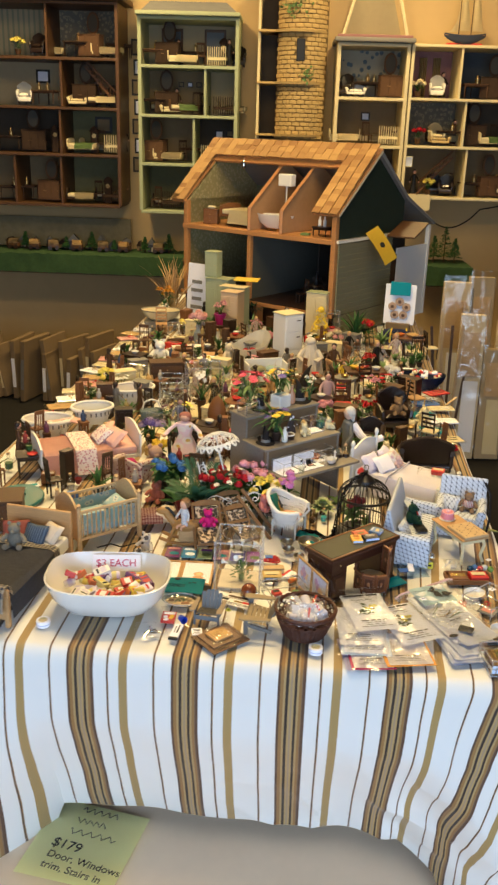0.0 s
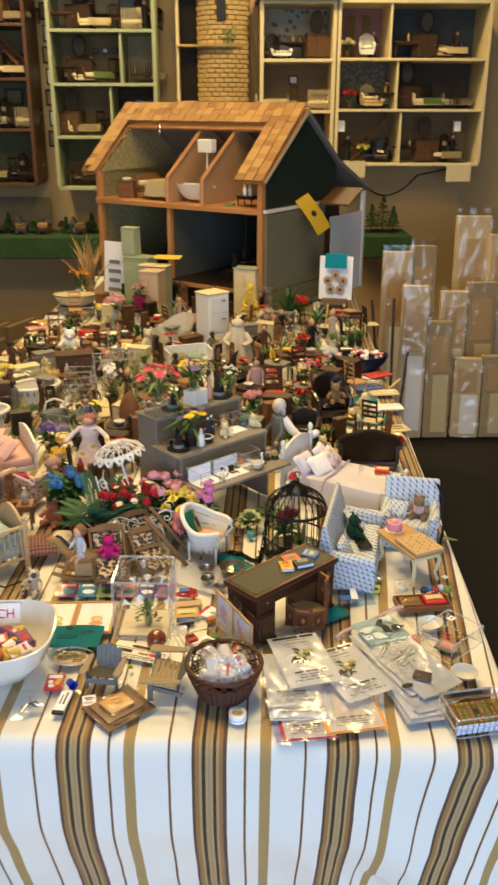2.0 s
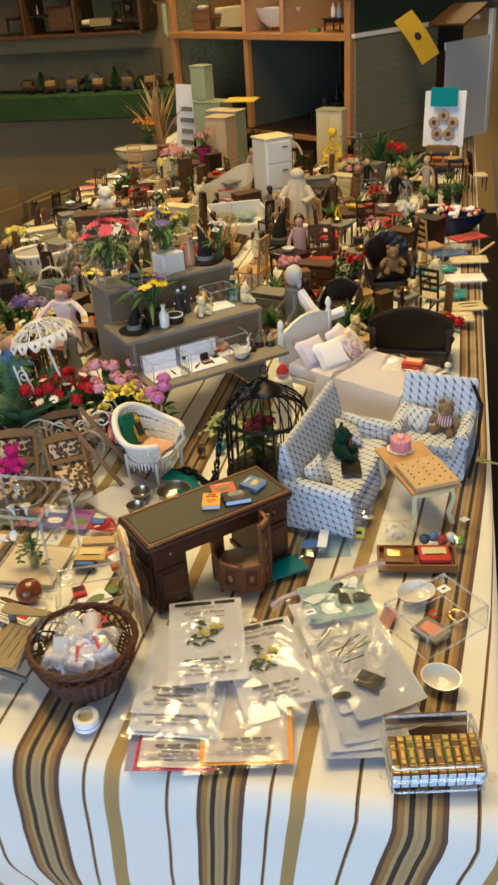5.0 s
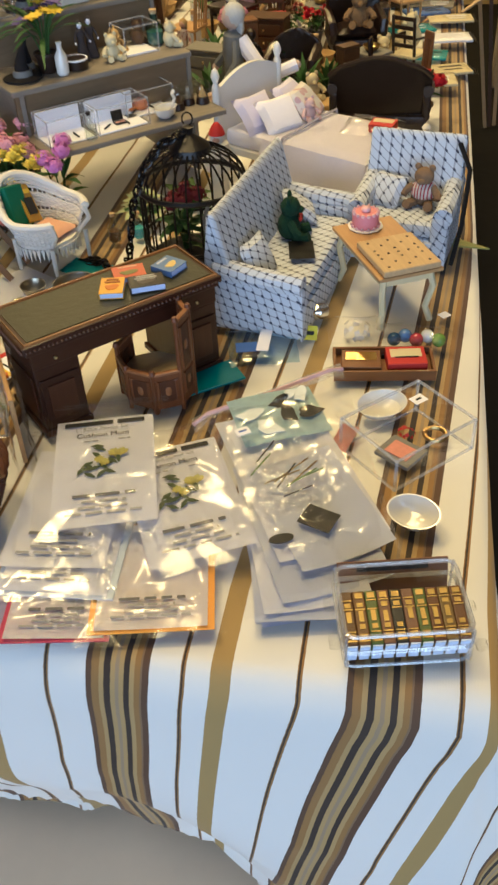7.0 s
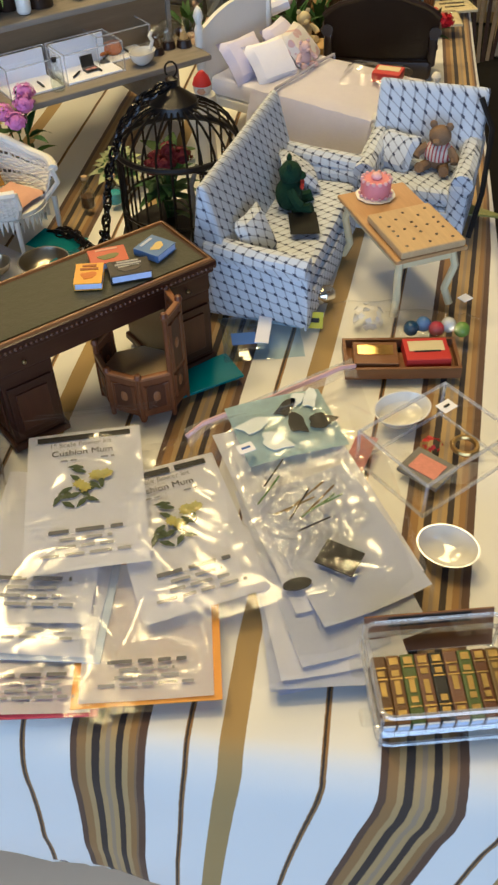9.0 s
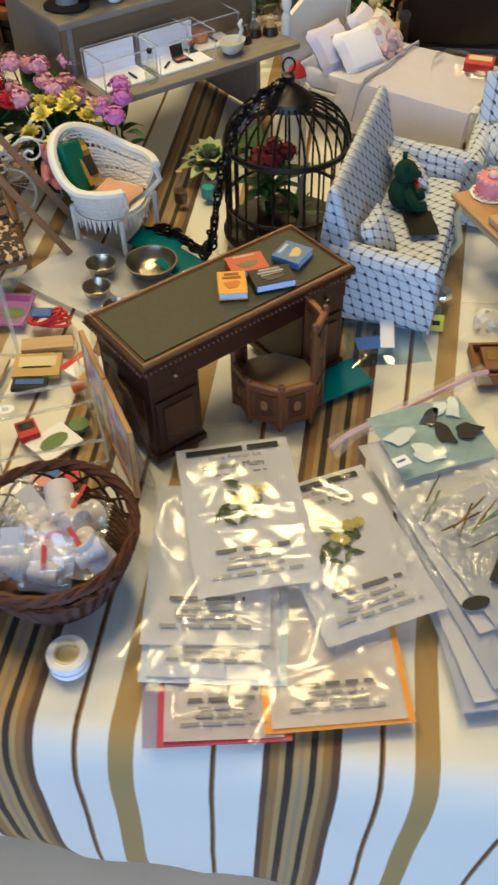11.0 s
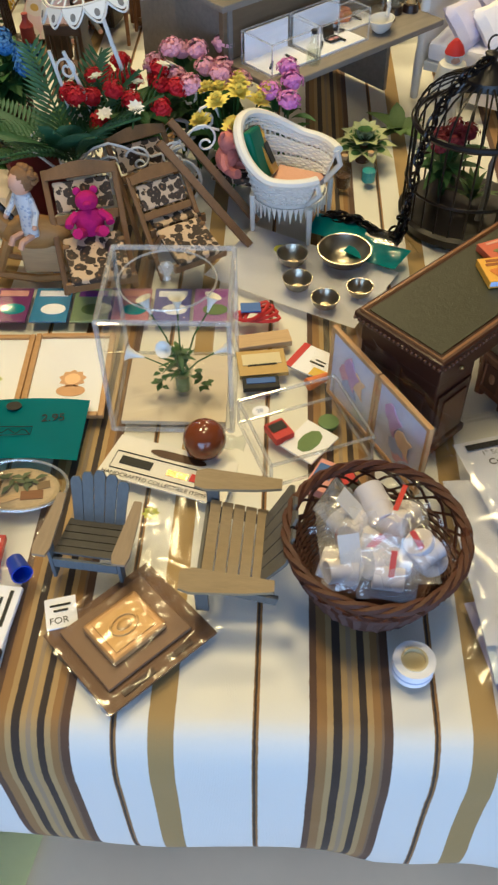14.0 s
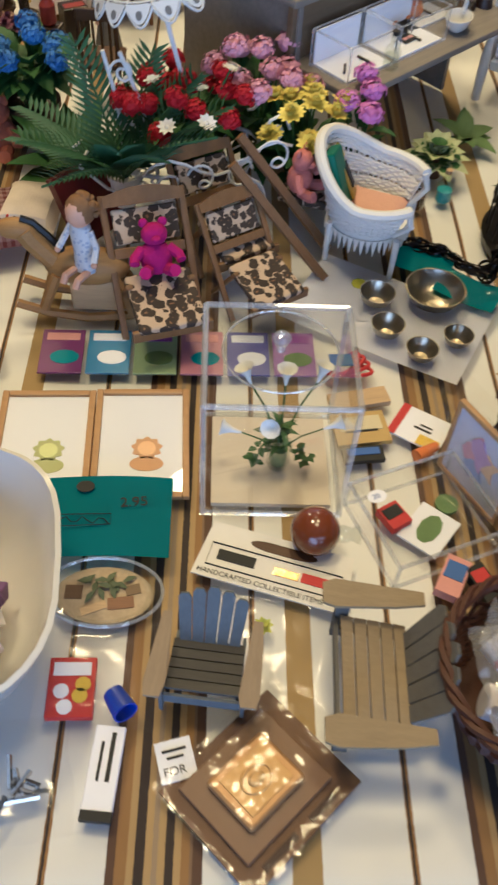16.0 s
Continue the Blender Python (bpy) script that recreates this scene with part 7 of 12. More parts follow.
for i in range(16):
    leaf(sc, at(rnd.gauss(-0.002, 0.005), rnd.gauss(0.004, 0.0025), 0.0025 + rnd.random() * 0.002, rnd.uniform(0, 360)), 0.007, 0.003, 0.2, 2)
tagged(part("dried_sprig", sc, mat("dull_sprig", (0.10, 0.12, 0.06), 0.7, 0.3, 90), pl), kind="stuff")

# ---------------------------------------------------------------- game packet, blue block, striped packet, tag
yb = bag("plastic_bag", at(-0.068, 1.088, 0.7515, -2), 0.052, 0.05, "clear bag holding a red toy game box and blue cup", 0.003, 6, 0.004, False)
yz = thing("toy_game_box", at(-0.078, 1.081, 0.752, -2), "tiny red toy game box with dice picture", "toy box")
part("body", box(B(), 0.020, 0.027, 0.004, I4, 0.0005), M_RED, yz)
part("title_shape", box(B(), 0.016, 0.006, 0.0003, at(0, 0.008, 0.004)), M_PAPER, yz)
for k, (dx, dy) in enumerate(((-0.004, -0.002), (0.004, -0.004), (-0.002, -0.009), (0.005, 0.001))):
    part("dice_picture", slab(B(), circle(0.0034, 10), 0.0003, at(dx, dy, 0.0041)), (M_PAPER, M_YELLOW)[k % 2], yz)
solo("toy_cup", lathe(B(), [(0.0045, 0), (0.0055, 0.0115), (0.0048, 0.0115), (0.004, 0.001), (0, 0.001)], pose(0, 0, 0.005, 80, 0, 30), 16), plain("cobalt_plastic", (0.02, 0.05, 0.42), 0.3), at(-0.060, 1.077, 0.752), "tiny cobalt blue toy cup in a bag", "toy cup")
ep = thing("paper_packet", at(-0.063, 1.045, 0.752, -8), "white paper packet with black script bars", "packet")
part("body", box(B(), 0.0125, 0.038, 0.003, I4, 0.0006), M_PAPER, ep)
part("black_edge", box(B(), 0.0126, 0.004, 0.0032, at(0, -0.0172, 0)), M_INK, ep)
bars(ep, at(0.0, 0.0, 0.003), [(0.002, 0.006, 0.0018, 0.02), (-0.002, 0.004, 0.0012, 0.016)])
tg2 = thing("paper_tag", at(-0.034, 1.049, 0.7525, 12), "small white paper tag with print on the cloth", "tag")
part("paper", box(B(), 0.015, 0.017, 0.0008), M_PAPER, tg2)
words("FOR", 0.005, M_INK, at(-0.006, -0.006, 0.0009), tg2)
bars(tg2, at(0, 0, 0.0009), [(0, 0.004, 0.010, 0.001), (0, 0.001, 0.007, 0.001)])
bag("plastic_bag", at(-0.098, 1.044, 0.7515, 6), 0.045, 0.05, "small clear bag with bits of white metal", 0.004, 9, 0.004, False)
bt = B()
rnd = random.Random(5)
for i in range(10):
    tube(bt, [(rnd.gauss(0, 0.007), rnd.gauss(0, 0.006), 0.002 + 0.004 * rnd.random()), (rnd.gauss(0, 0.007), rnd.gauss(0, 0.006), 0.003)], 0.0012, 5)
solo("metal_bits", bt, M_STEEL, at(-0.098, 1.04, 0.7525), "small bright metal fittings in a clear bag", "hardware")

# ---------------------------------------------------------------- clear case with green cards, standing framed prints, packets, pans
GC = at(0.090, 1.161, 0.75, 19)
acrylic_box("display_case", GC, 0.060, 0.052, 0.018, "low clear acrylic box holding green printed cards", 0.0020, True)
th = thing("printed_card", GC @ at(0.002, -0.004, 0.0015, 30), "white card printed with green leaves in a case", "card")
part("card", box(B(), 0.026, 0.022, 0.0012), M_PAPER, th)
part("green_print", slab(B(), circle(0.008, 9, 1.2, 0.7), 0.0003, at(0, 0, 0.0012)), M_LEAF2, th)
solo("green_token", slab(B(), circle(0.006, 16), 0.002), M_LEAF2, GC @ at(0.018, 0.006, 0.0015), "round green token in a clear case", "token")
carton_box("tiny_packet", GC @ at(-0.012, 0.008, 0.0015, 10), 0.012, 0.014, 0.005, M_RED, "tiny red and black printed packet", M_INK)
th = thing("price_sticker", GC @ at(-0.021, 0.014, 0.0184), "small white price sticker on the clear case", "sticker")
part("paper", slab(B(), circle(0.0042, 16, 1.2, 0.9), 0.0003), M_PAPER, th)
words("20", 0.004, M_BLUE, at(-0.0025, -0.0014, 0.0004), th)
carton_box("toy_crayons", at(0.098, 1.128, 0.752, -30), 0.012, 0.022, 0.006, M_PINK, "tiny pink and blue striped packet behind the basket", M_BLUE)
carton_box("toy_crayons", at(0.112, 1.124, 0.752, 20), 0.010, 0.020, 0.006, M_INK, "tiny black and red packet behind the basket", M_RED)

PR = at(0.128, 1.160, 0.75, 117)
pr = thing("framed_prints", PR, "pair of gold framed pastel prints standing in a clear sleeve", "picture")
for s in (-1, 1):
    lean = pose(0, 0, 0, 1)
    o = part("print_panel", box(B(), 0.043, 0.001, 0.046, lean @ at(s * 0.0232, 0, 0.003)), mat("lilac_print", (0.62, 0.64, 0.80), 0.5, 0.22, 60), pr)
    rp = random.Random(5 + s)
    for q, tone in enumerate(((0.62, 0.36, 0.46), (0.34, 0.40, 0.66), (0.72, 0.52, 0.34), (0.50, 0.34, 0.60))):
        part("painted_shape", slab(B(), [((0.006 + 0.003 * math.sin(3 * a + q)) * math.cos(a), (0.009 + 0.004 * math.sin(2 * a + q)) * math.sin(a)) for a in [i * math.pi / 7 for i in range(14)]], 0.0003 + 0.0001 * q, lean @ pose(s * 0.0232 + rp.uniform(-0.007, 0.007), 0.0009, 0.026 + rp.uniform(-0.010, 0.010), -90)), mat("pastel_wash_%d" % q, tone, 0.7, 0.3, 200), o)
    for dx in (-0.0216, 0.0216):
        part("frame_side", box(B(), 0.0026, 0.003, 0.049, lean @ at(s * 0.0232 + dx, 0, 0.0015), 0.0005), M_PINE, pr)
    for z in (0.0005, 0.0485):
        part("frame_end", box(B(), 0.0455, 0.003, 0.003, lean @ at(s * 0.0232, 0, z), 0.0005), M_PINE, pr)
part("sleeve", sheet(B(), 20, 12, lambda u, v: Vector(((u - 0.5) * 0.112, 0.0065 + 0.003 * noise.noise((u * 9, v * 5, 2)) - 0.004 * v, 0.001 + v * 0.058))), M_BAG, pr)
part("sleeve", sheet(B(), 20, 12, lambda u, v: Vector(((u - 0.5) * 0.112, -0.006 + 0.003 * noise.noise((u * 9, v * 5, 7)) - 0.002 * v, 0.001 + v * 0.058))), M_BAG, pr)

th = thing("pet_leash_packet", at(0.066, 1.268, 0.752, -8), "tiny packet of red cord with blue label", "packet")
for k in range(4):
    part("cord", ring(B(), 0.010 - 0.0008 * k, 0.0012, at(0, 0, 0.002 + 0.0015 * k, 20 * k), 18, 1.5, 0.5, 5), M_RED, th)
part("label_card", box(B(), 0.013, 0.009, 0.001, at(-0.004, 0, 0.0085, 10)), M_BLUE, th)
carton_box("printed_packet", at(0.068, 1.224, 0.751, 6), 0.030, 0.022, 0.003, plain("mustard_print", (0.50, 0.34, 0.10), 0.5), "tiny mustard printed food packet", M_CREAM, bars=1)
carton_box("printed_packet", at(0.067, 1.206, 0.751, 4), 0.022, 0.010, 0.003, M_INK, "tiny dark printed packet", M_BLUE)
carton_box("wood_strips", at(0.07, 1.245, 0.751, 10), 0.034, 0.012, 0.004, M_OAK, "bundle of pale wooden strips")
th = thing("paint_card", at(0.101, 1.224, 0.752, -35), "white card with red and yellow corners", "card")
part("card", box(B(), 0.030, 0.024, 0.001), M_PAPER, th)
part("red_band", box(B(), 0.0045, 0.024, 0.0004, at(-0.0125, 0, 0.001)), M_RED, th)
part("yellow_band", box(B(), 0.012, 0.007, 0.0004, at(0.008, -0.008, 0.001)), M_YELLOW, th)
bars(th, at(0, 0, 0.001), [(0.002, -0.001, 0.010, 0.0012), (0.003, 0.002, 0.007, 0.001)])
solo("carrot_toy", cone(B(), 0.004, 0.0025, 0.014, pose(0, 0, 0.004, 0, 90)), plain("orange_clay", (0.62, 0.18, 0.03), 0.5), at(0.095, 1.203, 0.75, 30), "tiny orange toy vegetable", "toy food")
sheet_paper = thing("paper_sheet", at(0.098, 1.315, 0.7515, -32), "plain white sheet of paper under small metal bowls", "paper")
paper(sheet_paper, "sheet", 0.115, 0.07, M_PAPER, at(0, 0, 0.0005), 0.001)
for x, y, r, hh in ((0.092, 1.325, 0.011, 0.009), (0.128, 1.326, 0.019, 0.011), (0.094, 1.297, 0.0102, 0.009), (0.111, 1.277, 0.0096, 0.008), (0.135, 1.288, 0.009, 0.008)):
    small_bowl(at(x, y, 0.754), r, hh, mat("dull_pewter", (0.50, 0.45, 0.34), 0.28, 0.1, 60, 0.05, 1.0), "small shiny metal bowl on white paper", "metal_bowl")
for x, y, rz in ((0.128, 1.362, -20), (0.152, 1.332, -35)):
    th = thing("teal_tag", at(x, y, 0.7545, rz), "folded teal paper tag on white paper", "tag")
    part("paper", sheet(B(), 6, 4, lambda u, v: Vector(((u - 0.5) * 0.04, (v - 0.5) * 0.026, 0.002 + 0.004 * abs(u - 0.5))), 0.0005), M_TEAL, th)
bag("plastic_bag", at(0.158, 1.337, 0.756, 15), 0.04, 0.036, "small clear bag on a teal tag", 0.004, 11, 0.004, False)
solo("yellow_dot_tag", slab(B(), circle(0.005, 8), 0.001), plain("neon_yellow", (0.62, 0.60, 0.03), 0.6), at(0.085, 1.345, 0.7515), "small neon yellow price dot on the cloth", "sticker")

# ---------------------------------------------------------------- flower kit bags
def mum_print(parent, m, s=1.0):
    """The printed yellow flower spray of a kit card."""
    rnd = random.Random(3)
    st, yl = B(), B()
    for i in range(16):
        leaf(st, m @ at(rnd.gauss(-0.003, 0.007) * s, rnd.gauss(-0.003, 0.006) * s, 0.0002, rnd.uniform(0, 360)), 0.010 * s, 0.004 * s, 0.02, 2)
    for i in range(7):
        bloom(yl, m @ at(rnd.gauss(0.006, 0.005) * s, rnd.gauss(0.005, 0.003) * s, 0.0004), 0.0045 * s, 9, rnd, 1)
    part("leaf_print", st, mat("printed_green", (0.05, 0.07, 0.03), 0.7, 0.3, 200), parent)
    part("flower_print", yl, mat("printed_yellow", (0.42, 0.38, 0.10), 0.7, 0.3, 200), parent)


def print_line(parent, m, w, h, seed, name="print_bar", gap=0.75, ink=None):
    """One line of unreadable print, broken into words."""
    rnd = random.Random(seed)
    bm, x = B(), -w / 2
    while x < w / 2:
        lw = min(h * rnd.uniform(1.8, 3.6), w / 2 - x)
        box(bm, lw, h * 0.58, 0.0002, m @ at(x + lw / 2, 0, 0))
        x += lw + h * gap + 0.0002
    return part(name, bm, ink or GREY_INK, parent)


def kit_bag(m, w, h, label, seed, border=None, full=True):
    th = bag("flower_kit", m, w * 1.36, h * 1.28, label, 0.0034, seed, 0.0045, True, None, "kit bag")
    flat = at(0, -h * 0.07, 0.0024)
    card = part("instruction_card", sheet(B(), 6, 8, lambda u, v: flat @ Vector(((u - 0.5) * w, (v - 0.5) * h, 0.0006 * (1 + math.sin(3 * u + seed)))), 0.0004), M_PAPER, th)
    if border:
        part("coloured_edge", box(B(), w * 1.12, h * 1.04, 0.0006, at(0, -h * 0.07, 0.0010)), border, th, "bright coloured card edge")
    q = flat @ at(0, 0, 0.0018)
    if full:
        for x, wd in ((-w * 0.165, w * 0.50), (w * 0.27, w * 0.28)):
            part("title_bar", box(B(), wd, h * 0.040, 0.0002, q @ at(x, h * 0.445, 0)), M_INK, card)
        words('1" Scale flower kit', w * 0.075, GREY_INK, q @ at(-w * 0.31, h * 0.375, 0.0001), card)
        words("Cushion Mum", w * 0.095, M_INK, q @ at(-w * 0.29, h * 0.305, 0.0001), card)
        print_line(card, q @ at(-w * 0.14, h * 0.265, 0), w * 0.14, h * 0.018, 3)
        print_line(card, q @ at(w * 0.20, h * 0.265, 0), w * 0.12, h * 0.018, 4)
        mum_print(card, q @ at(0, h * 0.05, 0), w / 0.072)
    print_line(card, q @ at(0, -h * 0.25, 0), w * 0.60, h * 0.042, seed, ink=SOFT_INK)
    for k, ww in enumerate((0.42, 0.48, 0.72)):
        print_line(card, q @ at(0, -h * (0.305 + 0.050 * k), 0), w * ww, h * 0.032, seed + k)
    return th


GREY_INK = plain("grey_ink", (0.30, 0.30, 0.31), 0.6)
SOFT_INK = plain("soft_black_ink", (0.12, 0.12, 0.13), 0.6)
kit_bag(at(0.203, 1.023, 0.751, 6), 0.053, 0.074, "clear bag with a crimson edged kit card", 21, plain("crimson_card", (0.40, 0.03, 0.10)), False)
solo("lavender_sheet", sheet(B(), 6, 6, lambda u, v: Vector(((u - 0.5) * 0.066, (v - 0.5) * 0.075, 0.001 * math.sin(3 * u))), 0.0006), mat("lavender_paper", (0.55, 0.52, 0.74), 0.6, 0.05, 60), at(0.199, 1.018, 0.7510, 8), "lavender sheet of paper under the kit bags", "paper")
kit_bag(at(0.252, 1.033, 0.753, 8), 0.060, 0.076, "clear bag with an orange edged kit card", 22, plain("orange_card", (0.72, 0.32, 0.03)), False)
kit_bag(at(0.199, 1.059, 0.755, 1), 0.061, 0.090, "clear bag with a pale blue backed kit card", 26, mat("ice_blue_card", (0.50, 0.58, 0.72), 0.6, 0.05, 60), False)
kit_bag(at(0.193, 1.079, 0.758, 2), 0.061, 0.098, "clear bag with a white flower kit card", 23, None, False)
kit_bag(at(0.259, 1.087, 0.760, 23), 0.062, 0.098, "clear bag with a flower kit card and dark foliage print", 24)
kit_bag(at(0.208, 1.104, 0.766, 13), 0.062, 0.098, "clear bag with a printed yellow flower kit card", 25)
for i, (x, y, r) in enumerate(((0.245, 0.972, 0.010), (0.262, 0.974, 0.012), (0.205, 0.968, 0.009))):
    solo("green_wire_coil", ring(B(), r, 0.0005, I4, 24, 1.4, 0.6, 5), plain("green_wire", (0.08, 0.12, 0.05), 0.5), pose(x + 0.003, y + 0.027, 0.753, 0, 0, 20 * i), "thin green florist wire coiled under a kit bag", "wire", "wire coils")

ZC = (Vector((0.248, 1.152, 0)), Vector((0.345, 1.222, 0)), Vector((0.388, 1.030, 0)), Vector((0.303, 0.988, 0)))
ZM = Vector((0.321, 1.098, 0.756))


def zip_place(u, v):
    p = (ZC[3].lerp(ZC[2], u)).lerp(ZC[0].lerp(ZC[1], u), v)
    k = min(1.0, min(u, 1 - u, v, 1 - v) * 6)
    z = 0.002 + k * (0.011 + 0.006 * noise.noise((p.x * 28, p.y * 24, 3))) + (0.3 + 0.7 * k) * 0.0022 * crease(p.x, p.y, 31)
    return Vector((p.x - ZM.x, p.y - ZM.y, z))


big = thing("zip_bag", Matrix.Translation(ZM + Vector((0.004, 0.009, 0))), "large clear zip bag with white papers and dark leaf shapes", "plastic bag")
part("film", sheet(B(), 60, 90, zip_place), M_BAG, big)
seal = [zip_place(u / 10, 0.955) + Vector((0, 0, 0.0015)) for u in range(11)]
part("zip_seal", tube(B(), seal, 0.0016, 5), plain("zip_pink", (0.62, 0.42, 0.46), 0.3), big, "pale pink zip seal")
part("header_band", sheet(B(), 30, 6, lambda u, v: zip_place(u, 0.90 + 0.10 * v) + Vector((0, 0, 0.0008))), M_MILK, big)
part("zip_seal", tube(B(), [p + Vector((0.0012, -0.0045, 0.0)) for p in seal], 0.0011, 5), M_BAG, big)


def in_bag(x, y, z, rz):
    return at(x - ZM.x, y - ZM.y, z - ZM.z, rz)


for i, (x, y, z, rz, w_, h_, tint) in enumerate(((0.327, 1.052, 0.7572, 15, 0.058, 0.108, 0), (0.331, 1.062, 0.7592, 21, 0.062, 0.112, 1), (0.322, 1.098, 0.7612, 24, 0.066, 0.130, 0), (0.336, 1.070, 0.7635, 27, 0.056, 0.090, 1))):
    paper(big, "leaflet", w_, h_, (M_PAPER, mat("bluish_paper", (0.68, 0.71, 0.84), 0.6, 0.04, 60))[tint], in_bag(x, y, z, rz), 0.003)
PALE_SHAPE = mat("pale_grey_print", (0.66, 0.72, 0.76), 0.5, 0.2, 60)
ph = part("photo", sheet(B(), 6, 6, lambda u, v: in_bag(0.307, 1.150, 0.766, 22) @ Vector(((u - 0.5) * 0.058, (v - 0.5) * 0.050, 0.001 * math.sin(4 * u))), 0.0004), mat("pale_blue_photo", (0.50, 0.66, 0.74), 0.4, 0.4, 45), big)
for k, (dx, dy, r) in enumerate(((-0.018, 0.004, 0.009), (0.004, 0.012, 0.008), (0.020, 0.015, 0.008), (0.006, -0.002, 0.0085), (-0.010, -0.012, 0.009), (0.020, -0.004, 0.008), (0.013, 0.018, 0.006))):
    part("leaf_cutout", slab(B(), [(r * (1 + 0.3 * math.sin(3 * a + k)) * math.cos(a), 0.62 * r * (1 + 0.3 * math.sin(2 * a + k)) * math.sin(a)) for a in [i * math.pi / 9 for i in range(18)]], 0.0004, in_bag(0.307, 1.150, 0.7676, 22) @ at(dx, dy, 0, 35 * k)), M_INK if k % 2 else PALE_SHAPE, ph)
part("black_patch", box(B(), 0.020, 0.016, 0.0005, in_bag(0.338, 1.056, 0.7672, -24)), M_INK, big)
part("black_patch", slab(B(), circle(0.006, 14, 1.2, 0.6), 0.0005, in_bag(0.318, 1.040, 0.7660, 20)), M_INK, big)
for k, (x, y, rz, w_, h_) in enumerate(((0.318, 1.086, 30, 0.052, 0.060), (0.324, 1.070, -12, 0.046, 0.046), (0.306, 1.066, 55, 0.040, 0.044))):
    part("inner_bag", sheet(B(), 30, 32, lambda u, v, k=k, x=x, y=y, rz=rz, w_=w_, h_=h_: in_bag(x, y, 0.770 + 0.002 * k, rz) @ Vector(((u - 0.5) * w_, (v - 0.5) * h_, 0.003 + 0.003 * noise.noise((u * 6, v * 6, k)) + 0.0036 * crease(u * 0.06, v * 0.06, k * 3 + 2)))), M_BAG, big)
rnd = random.Random(17)
for k in range(9):
    a0 = Vector((rnd.gauss(0.316, 0.006), rnd.gauss(1.080, 0.008), 0.772))
    part("wire_stem", tube(B(), [a0 - ZM, a0 - ZM + Vector((rnd.uniform(0.008, 0.02), rnd.uniform(0.008, 0.022), 0.001))], 0.0006, 4), (M_BRASS, M_STEEL, M_LEAF2)[k % 3], big)
for k in range(4):
    solo("loose_sheet", sheet(B(), 4, 6, lambda u, v: Vector(((u - 0.5) * 0.060, (v - 0.5) * 0.080, 0.0004 * math.sin(5 * u + 3 * v))), 0.0008), mat("bluish_paper", (0.68, 0.71, 0.84)), at(0.335 + 0.0015 * (k % 2), 1.045 - 0.001 * k, 0.7510 + 0.0014 * k, 15 - 2.5 * k), "bluish white sheet of paper lying under the zip bag", "paper", "sheets under the zip bag")
th = thing("price_sticker", at(0.291, 1.131, 0.7745, 30), "small white price sticker on the zip bag", "sticker")
part("paper", box(B(), 0.009, 0.007, 0.0003), M_PAPER, th)
bars(th, at(0, 0, 0.0003), [(0, 0, 0.005, 0.0012)], M_BLUE)

